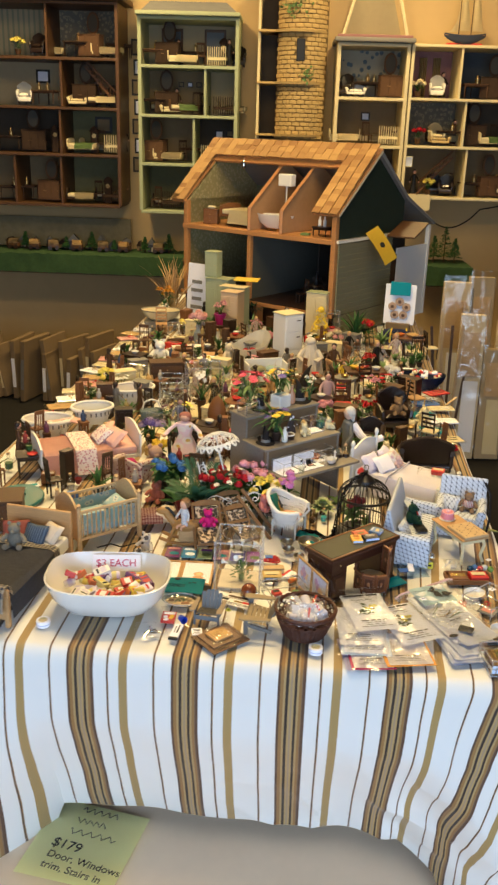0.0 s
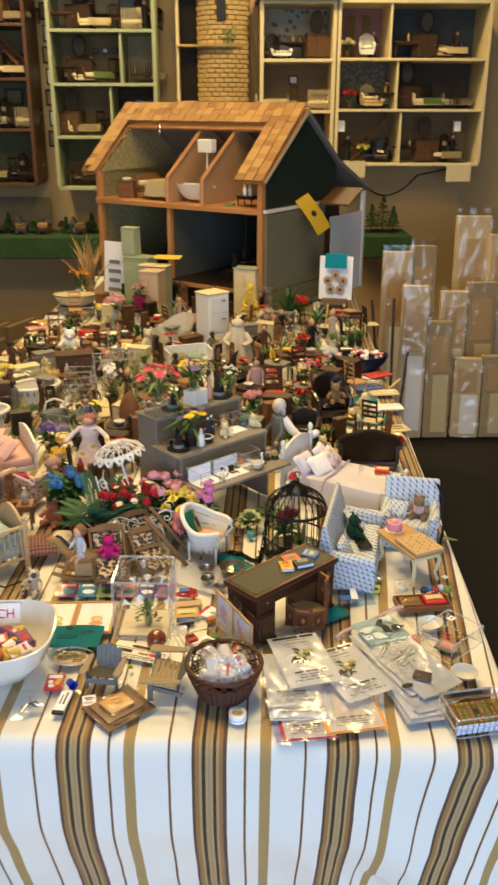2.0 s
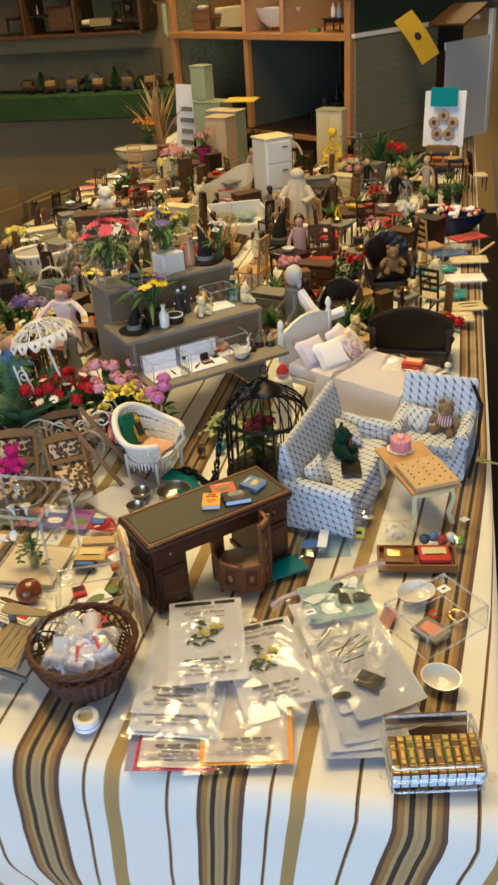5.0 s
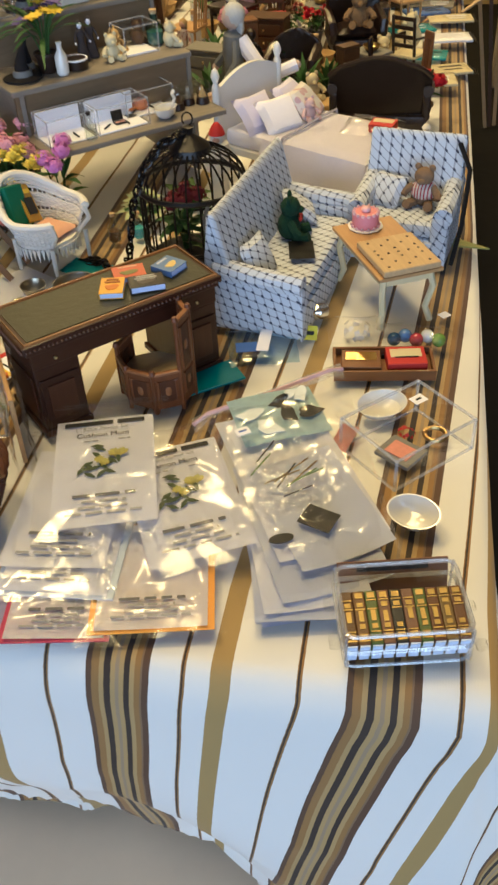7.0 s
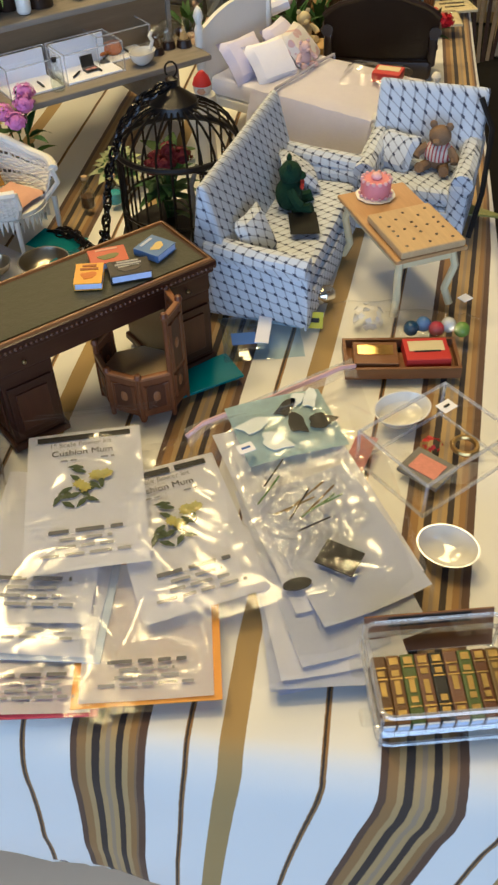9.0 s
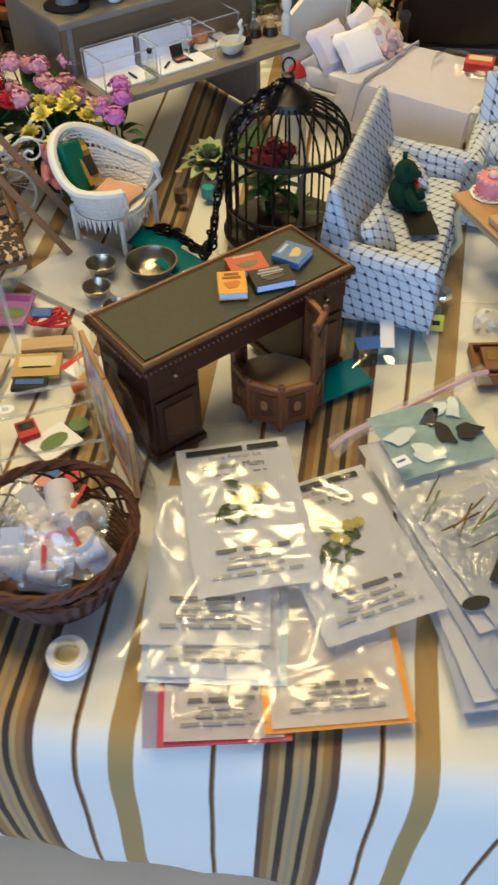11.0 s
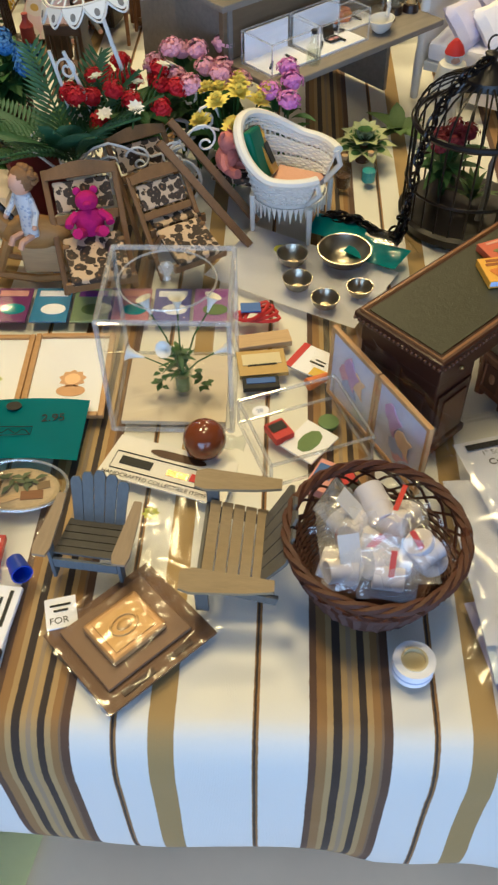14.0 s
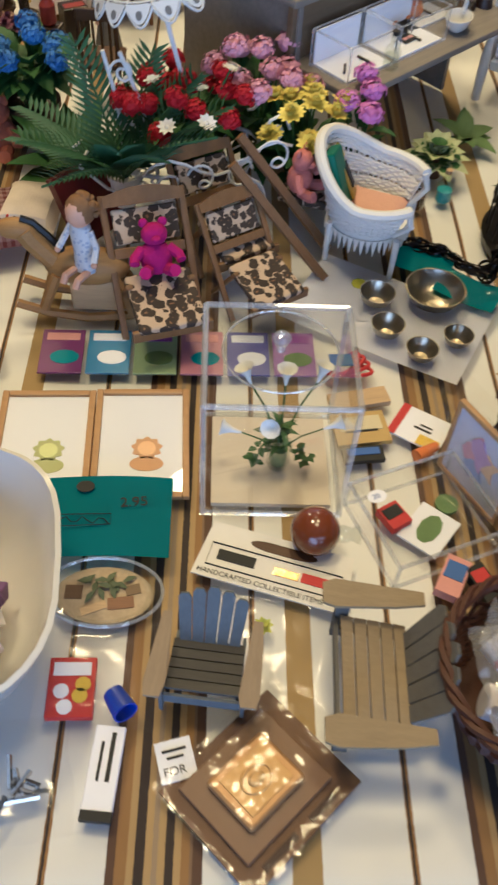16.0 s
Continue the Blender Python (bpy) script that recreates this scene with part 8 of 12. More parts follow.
# ---------------------------------------------------------------- boxed miniature books
def book_box():
    th = thing("boxed_books", at(0.387, 1.005, 0.75, 9), "clear hinged case with ten gilt-spined miniature books", "book set")
    W_, D_, H_ = 0.064, 0.047, 0.024
    for s in (-1, 1):
        part("side_pane", pane(B(), D_, H_, pose(s * W_ / 2, 0, H_ / 2, 90, 0, 90)), M_ACRYL, th)
        part("end_pane", pane(B(), W_, H_, pose(0, s * D_ / 2, H_ / 2, 90)), M_ACRYL, th)
    part("lid_pane", pane(B(), W_ - 0.001, D_ - 0.001, pose(0, 0, H_ - 0.0004, -3)), M_ACRYL, th)
    e = B()
    cr = 0.005
    for z, grow, rr in ((0.0010, -0.0008, 0.0010), (H_ * 0.52, 0.0006, 0.0008), (H_ * 0.60, 0.0006, 0.0008), (H_ + 0.0004, -0.0006, 0.0012)):
        hx, hy = W_ / 2 + grow, D_ / 2 + grow
        loop = [(x, y, z) for cx, cy, a0 in ((hx - cr, hy - cr, 0), (-hx + cr, hy - cr, 90), (-hx + cr, -hy + cr, 180), (hx - cr, -hy + cr, 270)) for x, y in arc(cx, cy, cr, a0, a0 + 90, 4)]
        tube(e, loop, rr, 5, I4, True)
    for sx in (-1, 1):
        for sy in (-1, 1):
            tube(e, [(sx * (W_ / 2 - 0.0012), sy * (D_ / 2 - 0.0012), 0.001), (sx * (W_ / 2 - 0.0008), sy * (D_ / 2 - 0.0008), H_)], 0.0009, 5)
    part("polished_edges", e, M_EDGE, th)
    for y in (-0.012, 0.012):
        part("hinge", cone(B(), 0.0034, 0.0034, 0.006, pose(-W_ / 2 - 0.0036, y, 0.012, 90), 10), M_ACRYL, th)
        part("latch", cone(B(), 0.003, 0.003, 0.004, pose(W_ / 2 + 0.0034, y - 0.01, 0.014, 90), 10), M_ACRYL, th)
    part("back_card", box(B(), W_ * 0.93, 0.001, 0.020, pose(0, 0.022, 0.002, -20)), plain("brown_label", (0.22, 0.11, 0.055), 0.5), th)
    part("print_bar", box(B(), W_ * 0.6, 0.001, 0.005, pose(0, 0.0265, 0.0155, -20)), M_INK, th)
    tones = ((0.11, 0.055, 0.02), (0.15, 0.075, 0.025), (0.09, 0.12, 0.03), (0.17, 0.085, 0.045), (0.03, 0.028, 0.025), (0.18, 0.09, 0.05), (0.09, 0.12, 0.03), (0.12, 0.05, 0.02), (0.16, 0.10, 0.03), (0.13, 0.06, 0.025))
    for i, c in enumerate(tones):
        x = (i - 4.5) * 0.0062
        mm = pose(x, -0.0225, 0.018, -80)
        b = part("book", box(B(), 0.0061, 0.016, 0.030, mm @ at(0, 0.008, 0), 0.0008), plain("leather_spine_%d" % i, c, 0.4), th)
        part("page_block", box(B(), 0.0048, 0.0135, 0.0008, mm @ at(0, 0.0075, -0.0008)), plain("blue_white_page", (0.62, 0.70, 0.88), 0.6), b)
        for k, (zz, hh, ww) in enumerate(((0.0015, 0.0012, 0.9), (0.0035, 0.0022, 0.62), (0.0065, 0.0007, 0.9), (0.0085, 0.0026, 0.5), (0.0120 + 0.0004 * (i % 3), 0.0060, 0.42), (0.0190, 0.0007, 0.9), (0.0205, 0.0024, 0.55), (0.0240, 0.0007, 0.9), (0.0255, 0.0030, 0.66))):
            if (i + k) % 5 != 3:
                part("gilt_mark", box(B(), 0.0056 * ww, 0.0005, hh, mm @ at(0, -0.0002, zz)), GILT, b)


GILT = mat("gilt_print", (0.36, 0.25, 0.07), 0.36, 0.35, 400, 0.2, 0.75)
book_box()

# ---------------------------------------------------------------- clear tray, little bowls, boxes, baubles
TR = at(0.394, 1.150, 0.75, 41)
acrylic_box("clear_tray", TR, 0.066, 0.052, 0.024, "open clear acrylic tray with small trinkets", 0.0020, False)
th = thing("small_picture", TR @ at(-0.008, -0.004, 0.0015, 12), "tiny grey framed pink picture in the tray", "picture")
part("frame", box(B(), 0.022, 0.026, 0.003, I4, 0.0006), M_GREYWOOD, th)
part("picture", box(B(), 0.013, 0.017, 0.0006, at(0, 0, 0.003)), mat("coral_print", (0.62, 0.25, 0.18), 0.6, 0.3, 300), th)
solo("red_rosette", globe(B(), I4, 0.006, 20, random.Random(3)), M_RED, TR @ at(0.008, 0.008, 0.002), "tiny red and white striped rosette in the tray", "rosette")
solo("gold_charm", ring(B(), 0.007, 0.0016, I4, 16), M_BRASS, TR @ at(0.022, -0.004, 0.003), "tiny golden brown ring charm in the tray", "charm")
th = thing("price_sticker", TR @ at(0.02, 0.012, 0.023), "small white price sticker on the clear tray", "sticker")
part("paper", box(B(), 0.010, 0.008, 0.0003), M_PAPER, th)
bars(th, at(0, 0, 0.0003), [(0, 0, 0.004, 0.0014)])
solo("white_dish", bowl_shape(B(), 0.018, 0.009, 0.001, 1.0, 0.72), M_CERAMIC, pose(0.378, 1.186, 0.7505, 8, 0, 25), "small shallow white ceramic dish on the cloth", "dish")
solo("white_dish", bowl_shape(B(), 0.016, 0.010, 0.001, 1.0, 0.74), M_CERAMIC, pose(0.397, 1.084, 0.7505, 14, 0, -20), "small deep white ceramic dish on the cloth", "dish")
bag("plastic_bag", at(0.352, 1.130, 0.7515, 48), 0.075, 0.03, "clear bag strip with pink felt pieces", 0.004, 17, 0.003, False)
solo("pink_felt", sheet(B(), 8, 4, lambda u, v: Vector(((u - 0.5) * 0.05, (v - 0.5) * 0.012, 0.002 + 0.002 * noise.noise((u * 5, v * 5, 1)))), 0.001), M_PINK, at(0.350, 1.142, 0.752, 70), "strip of pink felt in a clear bag", "felt")
tr = thing("wooden_tray", at(0.380, 1.238, 0.7505, 4), "shallow brown wooden tray with red and white packets", "tray")
part("base", box(B(), 0.072, 0.030, 0.002), M_MIDWOOD, tr)
for s in (-1, 1):
    part("tray_side", box(B(), 0.072, 0.002, 0.008, at(0, s * 0.015, 0)), M_MIDWOOD, tr)
    part("tray_end", box(B(), 0.002, 0.028, 0.008, at(s * 0.035, 0, 0)), M_MIDWOOD, tr)
carton_box("tiny_packet", at(0.396, 1.240, 0.753, 6), 0.028, 0.022, 0.008, M_RED, "tiny red and cream packet in the wooden tray", M_CREAM, bars=1)
carton_box("tiny_packet", at(0.364, 1.237, 0.753, 2), 0.028, 0.022, 0.006, M_MIDWOOD, "tiny dark printed packet in the wooden tray", M_GOLD)
th = thing("lace_card", at(0.372, 1.252, 0.7515, 8), "white card with black lettering bars", "card")
part("card", box(B(), 0.030, 0.014, 0.001), M_PAPER, th)
bars(th, at(0, 0, 0.001), [(0, 0.002, 0.02, 0.002), (0, -0.003, 0.014, 0.0016)])
bag("plastic_bag", at(0.360, 1.282, 0.7515, 5), 0.045, 0.036, "small clear bag with white cotton lace", 0.006, 13, 0.006, False)
solo("lace_wad", globe(B(), I4, 0.011, 30, random.Random(8)), M_WHITE, at(0.360, 1.283, 0.751), "small white wad of lace in a bag", "lace")
bag("plastic_bag", at(0.402, 1.268, 0.7515, -6), 0.062, 0.04, "clear bag with glossy coloured baubles", 0.004, 14, 0.008, False)
for i, c in enumerate(((0.02, 0.06, 0.12), (0.10, 0.20, 0.42), (0.42, 0.04, 0.05), (0.62, 0.62, 0.60), (0.16, 0.28, 0.05))):
    solo("bauble", ball(B(), 0.0052, at(0, 0, 0.0052), (1, 1, 1), 14, 10), plain("bauble_glaze_%d" % i, c, 0.12), at(0.388 + 0.0082 * i, 1.266 + 0.005 * (i % 2), 0.752), "small glossy coloured bauble in a clear bag", "bauble", "bagged baubles")
sh = thing("silver_shaker", pose(0.329, 1.302, 0.757, 70, 0, -35), "tiny silver patterned bottle lying on its side", "bottle")
part("body", lathe(B(), [(0.004, 0), (0.0062, 0.002), (0.0062, 0.013), (0.003, 0.016), (0.003, 0.021), (0, 0.022)], at(0, 0, -0.01), 16, 1, 1, 0.06, 9), M_STEEL, sh)
th = thing("yellow_sticker", pose(0.322, 1.281, 0.757, 60, 0, -2), "folded yellow price sticker with dark print", "sticker")
part("paper", box(B(), 0.017, 0.011, 0.0005, at(0, -0.005, 0)), plain("lemon_paper", (0.66, 0.62, 0.05), 0.6), th)
bars(th, at(0, -0.005, 0.0005), [(0, 0, 0.012, 0.003)])
kp = bag("kit_packet", at(0.290, 1.258, 0.7515, 10), 0.052, 0.048, "clear blue-tinted packet with a small white label", 0.003, 15, 0.003, False, clear("blue_film", (0.52, 0.68, 0.80), 0.08, 2.0, 0.6, 45))
part("label", box(B(), 0.009, 0.03, 0.0005, at(0.002, 0.002, 0.006, -12)), M_PAPER, kp)
part("blue_card", box(B(), 0.016, 0.012, 0.0005, at(-0.012, -0.006, 0.0055)), M_BLUE, kp)
solo("teal_packet", box(B(), 0.045, 0.026, 0.002, I4, 0.0006), plain("turquoise_card", (0.0, 0.16, 0.20), 0.4), at(0.256, 1.218, 0.7505, 32), "turquoise blue card packet under the bags", "packet")
solo("white_dot_tag", box(B(), 0.008, 0.007, 0.0006), M_PAPER, at(0.428, 1.31, 0.7515, 40), "tiny white price tag on the striped cloth", "sticker")
solo("glitter_scrap", slab(B(), [(-0.02, -0.008), (0.022, 0.0), (-0.016, 0.010)], 0.0015), mat("green_gold_foil", (0.28, 0.30, 0.10), 0.4, 0.3, 200, 0.3, 0.5), pose(0.452, 1.425, 0.752, 0, 0, -20), "pointed green-gold paper scrap at the table edge", "paper scrap")

# ---------------------------------------------------------------- bowl of packets
BW = at(-0.168, 1.108, 0.75, 3)
bowl = thing("white_bowl", BW, "large rounded-square white ceramic bowl of tiny packets", "bowl")


def square_round(r, n, p=3.2):
    return [(r * math.copysign(abs(math.cos(a)) ** (2 / p), math.cos(a)), r * math.copysign(abs(math.sin(a)) ** (2 / p), math.sin(a))) for a in [2 * math.pi * i / n for i in range(n)]]


def bowl_mesh():
    bm = B()
    prof = [(0.42, 0.0, 0.0), (0.70, 0.012, 0), (0.90, 0.034, 0), (1.0, 0.056, 1), (0.975, 0.057, 1), (0.87, 0.036, 0), (0.66, 0.015, 0), (0.38, 0.006, 0)]
    rows = []
    for f, z, lip in prof:
        rows.append([bm.verts.new((x * 1.0, y * 0.74, z + lip * (0.004 * (abs(x) / 0.09) ** 2))) for x, y in square_round(0.090 * f, 40)])
    for a, b in zip(rows, rows[1:]):
        for i in range(40):
            j = (i + 1) % 40
            bm.faces.new((a[i], a[j], b[j], b[i]))
    bm.faces.new(list(reversed(rows[0])))
    bm.faces.new(rows[-1])
    return bm


part("bowl_body", bowl_mesh(), M_CERAMIC, bowl)
sg = thing("price_sign", BW @ pose(0.004, 0.0515, 0.046, 62, 0, 2), "white paper sign reading three dollars each", "sign")
part("paper", box(B(), 0.072, 0.024, 0.0006, at(0, 0, 0)), M_PAPER, sg)
words("$3 EACH", 0.0155, plain("crimson_pen", (0.50, 0.02, 0.10), 0.6), at(-0.031, -0.0055, 0.0008), sg)
rnd = random.Random(20)
tones = [(0.78, 0.77, 0.76), (0.66, 0.50, 0.06), (0.46, 0.05, 0.04), (0.62, 0.58, 0.74), (0.46, 0.14, 0.05), (0.74, 0.72, 0.74), (0.62, 0.56, 0.22), (0.16, 0.08, 0.20)]
for i in range(64):
    a, r = rnd.uniform(0, 6.283), 0.064 * math.sqrt(rnd.random())
    x, y = r * math.cos(a), r * math.sin(a) * 0.62 - 0.011
    z = 0.024 + 0.014 * (r / 0.062) ** 2 + rnd.uniform(0, 0.010)
    th = thing("food_packet", BW @ pose(x, y, z, rnd.uniform(-35, 35), rnd.uniform(-30, 30), rnd.uniform(0, 360)), "tiny bright printed food packet in the bowl", "food packet", "packets in the bowl")
    c = tones[i % len(tones)]
    body = plain("packet_print_%d" % (i % len(tones)), c, 0.4)
    if i % 3 == 0:
        part("tin", lathe(B(), [(0.0055, -0.008), (0.006, -0.0075), (0.006, 0.0075), (0.0055, 0.008)], pose(0, 0, 0, 90), 14), body, th)
        part("label_band", lathe(B(), [(0.0062, -0.004), (0.0062, 0.003)], pose(0, 0, 0, 90), 14), plain("packet_print_%d" % ((i + 3) % 8), tones[(i + 3) % 8]), th)
    else:
        part("carton", box(B(), 0.015, 0.024, 0.008, I4, 0.0008), body, th)
        part("label", box(B(), 0.010, 0.008, 0.0003, at(0, 0.003, 0.008)), plain("packet_print_%d" % ((i + 3) % 8), tones[(i + 3) % 8]), th)
        part("label", box(B(), 0.010, 0.003, 0.0003, at(0, -0.006, 0.008)), M_RED if i % 2 else M_INK, th)

# ---------------------------------------------------------------- grey quilted bed
GB = at(-0.330, 1.150, 0.75, -11)
gb2 = thing("wooden_bed", GB, "golden oak bed with grey blanket and checked quilt", "bed")
M_GREYBL = mat("grey_wool", (0.085, 0.085, 0.10), 0.95, 0.3, 150, 0.5)
M_CHECK = patterned("navy_gingham", (0.55, 0.48, 0.36), (0.04, 0.05, 0.10), "check", 0.006)
part("mattress", box(B(), 0.105, 0.19, 0.024, at(0, 0.01, 0.022), 0.006), M_WHITE, gb2)


def blanket(u, v):
    y = -0.095 + 0.145 * v
    s = 2 * u - 1
    over = max(0.0, abs(s) * 0.08 - 0.053)
    return Vector((math.copysign(min(abs(s) * 0.08, 0.0545 + 0.12 * over), s), y, max(0.004, 0.0475 - 1.3 * over) + 0.002 * noise.noise((s * 4, y * 40, 1))))


part("blanket", sheet(B(), 20, 16, blanket, 0.002), M_GREYBL, gb2, "dark grey wool blanket")
part("quilt_edge", sheet(B(), 20, 3, lambda u, v: blanket(u, 0.96 + 0.12 * v) + Vector((0, 0, 0.002)), 0.0015), M_CHECK, gb2)
part("footboard", box(B(), 0.112, 0.006, 0.048, at(0, -0.10, 0.012), 0.002), M_PINE, gb2)
part("headboard", box(B(), 0.112, 0.006, 0.075, at(0, 0.108, 0.012), 0.002), M_PINE, gb2)
part("folded_quilt", sheet(B(), 12, 12, lambda u, v: Vector(((u - 0.5) * 0.108, -0.10 + 0.016 * math.cos(3.3 * v), 0.066 - 0.036 * abs(2 * v - 1) ** 2 + 0.001 * noise.noise((u * 9, v * 4, 4)))), 0.003), M_CHECK, gb2)
for sx in (-1, 1):
    for y in (-0.10, 0.108):
        part("bed_leg", box(B(), 0.008, 0.008, 0.05, at(sx * 0.052, y, 0), 0.002), M_PINE, gb2)
for x, y, rz, mt, lab in ((-0.028, 0.082, 20, mat("rust_cloth", (0.24, 0.07, 0.055), 0.9, 0.2, 150, 0.3), "rust red pillow on the grey bed"), (0.010, 0.078, -8, patterned("navy_stripe_cloth", (0.03, 0.05, 0.10), (0.09, 0.13, 0.20), "stripe", 0.004), "navy striped pillow on the grey bed"), (0.034, 0.088, -30, mat("cream_linen", (0.62, 0.53, 0.42), 0.9, 0.1, 150, 0.3), "cream linen pillow on the grey bed")):
    solo("pillow", cushion(B(), 0.042, 0.036, 0.014), mt, GB @ pose(x, y, 0.052, 48, 0, rz), lab, "pillow")
teddy("plush_dog", GB @ at(-0.012, 0.048, 0.047, 10), 0.040, mat("grey_plush", (0.20, 0.18, 0.14), 0.95, 0.4, 300, 0.8), "small grey-brown plush dog sitting on the bed")

# ---------------------------------------------------------------- crib
def crib():
    m = at(-0.232, 1.342, 0.75, 39)
    th = thing("baby_crib", m, "light oak slatted baby crib with blue printed bedding", "crib")
    L, W_, Hh = 0.112, 0.080, 0.068
    for sx in (-1, 1):
        part("end_panel", slab(B(), [(-W_ / 2, 0.018)] + [(W_ / 2, 0.018), (W_ / 2, 0.07)] + [(W_ * (0.5 - i / 10), 0.07 + 0.022 * math.sin(math.pi * i / 10)) for i in range(11)], 0.004, at(sx * L / 2 - 0.002, 0, 0) @ Matrix(((0, 0, 1, 0), (1, 0, 0, 0), (0, 1, 0, 0), (0, 0, 0, 1)))), M_OAK, th)
        for sy in (-1, 1):
            part("post", lathe(B(), [(0.004, 0), (0.004, 0.078), (0.0028, 0.080), (0.0042, 0.084), (0, 0.088)], at(sx * L / 2, sy * W_ / 2, 0), 10), M_OAK, th)
    for sy in (-1, 1):
        for z in (0.020, Hh):
            part("side_rail", box(B(), L, 0.004, 0.005, at(0, sy * W_ / 2, z), 0.001), M_OAK, th)
        for i in range(13):
            part("slat", cone(B(), 0.0014, 0.0014, Hh - 0.024, at((i / 12 - 0.5) * L * 0.88, sy * W_ / 2, 0.0245), 6), M_OAK, th)
    BABY = patterned("baby_print", (0.36, 0.52, 0.60), (0.62, 0.64, 0.60), "floral", 0.012, 0.8, (0.15, 0.26, 0.42))
    part("mattress", box(B(), L * 0.93, W_ * 0.9, 0.018, at(0, 0, 0.024), 0.005), BABY, th, "pale blue printed mattress")
    part("bumper", sheet(B(), 16, 5, lambda u, v: Vector(((u - 0.5) * L * 0.93, -W_ * 0.44 + 0.002 * noise.noise((u * 8, v * 3, 1)), 0.036 + 0.026 * v)), 0.003), BABY, th)
    part("bumper", sheet(B(), 16, 5, lambda u, v: Vector(((u - 0.5) * L * 0.93, W_ * 0.44, 0.036 + 0.026 * v)), 0.003), BABY, th)
    solo("pillow", cushion(B(), 0.034, 0.046, 0.012), BABY, m @ pose(0.034, 0, 0.048, 0, -28, 0), "pale blue printed pillow in the crib", "pillow")


crib()

# ---------------------------------------------------------------- pink bed
PB = at(-0.325, 1.665, 0.75, 205)
M_ROSE = mat("rose_cotton", (0.72, 0.43, 0.36), 0.85, 0.12, 90, 0.3)
M_ROSEFL = patterned("rose_floral", (0.76, 0.66, 0.62), (0.56, 0.26, 0.28), "floral", 0.005, 0.85, (0.30, 0.22, 0.35))
bed("pink_bed", PB, 0.200, 0.115, 0.095, 0.080, M_WHITE, M_ROSE, "white wooden bed with rose pink bedspread", M_ROSE, False)
def runner(u, v):
    y = (2 * v - 1) * 0.115 * 0.81
    over = max(0.0, abs(y) - 0.115 * 0.46)
    return Vector((0.012 + 0.042 * (u - 0.5), math.copysign(min(abs(y), 0.115 * 0.46 + 0.003 + 0.38 * over) + (0.0022 if over else 0.0), y), 0.0562 - over * 1.2))


solo("bed_runner", sheet(B(), 6, 24, runner), M_ROSEFL, PB, "floral cotton runner across the pink bed", "runner")
for x, y, rz in ((-0.052, -0.02, 70), (-0.058, 0.022, 110), (-0.038, 0.002, 95)):
    solo("pillow", cushion(B(), 0.054, 0.046, 0.018), M_ROSE if x < -0.05 else M_ROSEFL, PB @ pose(x, y, 0.056, 38, 0, rz), "small rose cotton pillow on the pink bed", "pillow", "rose pillows")

DOT = patterned("maroon_dots", (0.60, 0.48, 0.42), (0.22, 0.03, 0.05), "dots", 0.007)
wing_chair("polka_armchair", at(-0.215, 1.575, 0.75, 160), DOT, "round armchair in cream cloth with maroon dots", 0.068, 0.058, 0.062, False, "armchair", DOT)
solo("cushion", cushion(B(), 0.026, 0.026, 0.010), plain("magenta_cloth", (0.34, 0.02, 0.12), 0.9), at(-0.218, 1.570, 0.793, 30), "magenta cushion on the dotted armchair", "cushion")
teddy("plush_bear", at(-0.178, 1.64, 0.75, 20), 0.06, mat("beige_plush", (0.46, 0.30, 0.22), 0.95, 0.3, 300, 0.8), "beige plush bear sitting by the bed")
teddy("plush_bear", at(-0.155, 1.50, 0.75, -20), 0.04, mat("coral_plush", (0.50, 0.18, 0.12), 0.95, 0.3, 300, 0.8), "coral pink plush bear by the crib")

# night table with jars, teal trivet, chest
small_table("night_table", at(-0.425, 1.60, 0.75, 20), 0.052, 0.046, 0.045, M_DARKWOOD, "small dark wood night table with jar and dish")
bottle("glass_jar", at(-0.428, 1.612, 0.796), 0.026, 0.007, M_JAR, "tiny green-filled glass jar on the night table", "jar", M_LEAF, M_OAK)
small_bowl(at(-0.415, 1.588, 0.796), 0.010, 0.004, M_RED, "tiny red dish on the night table")
solo("teal_trivet", lathe(B(), [(0.013, 0), (0.046, 0), (0.047, 0.003), (0.045, 0.005), (0.014, 0.005), (0.013, 0)], I4, 28), plain("teal_glaze", (0.02, 0.13, 0.15), 0.3), pose(-0.412, 1.478, 0.752, 6, 0, 0), "teal ring-shaped dish lying on the cloth", "dish")
cabinet("wooden_chest", at(-0.408, 1.365, 0.75, 12), 0.075, 0.06, 0.055, M_BROWNWOOD, "dark brown wooden chest with lid")
carton_box("blue_card", at(-0.40, 1.52, 0.758, 30), 0.03, 0.02, 0.002, M_PAPER, "white card on the teal dish", M_TEAL)
carton_box("blue_box", at(-0.305, 1.45, 0.75, 40), 0.02, 0.02, 0.03, M_BLUE, "tiny dark blue box by the crib")

# ---------------------------------------------------------------- rocking horse with quilt, doll
RH = at(-0.082, 1.326, 0.75, 176) @ Matrix.Scale(0.92, 4)
M_HORSE = wood("golden_pine", (0.34, 0.19, 0.06), 0.5, 50)
rh = thing("rocking_horse", RH, "golden wooden rocking horse", "rocking horse")
part("body", ball(B(), 0.016, at(0, 0, 0.036), (1.7, 0.8, 0.8), 16, 10), M_HORSE, rh)
part("neck", tube(B(), [(0.02, 0, 0.04), (0.032, 0, 0.055), (0.036, 0, 0.062)], 0.0075, 8), M_HORSE, rh)
part("head", ball(B(), 0.0085, at(0.041, 0, 0.062), (1.5, 0.8, 0.8)), M_HORSE, rh)
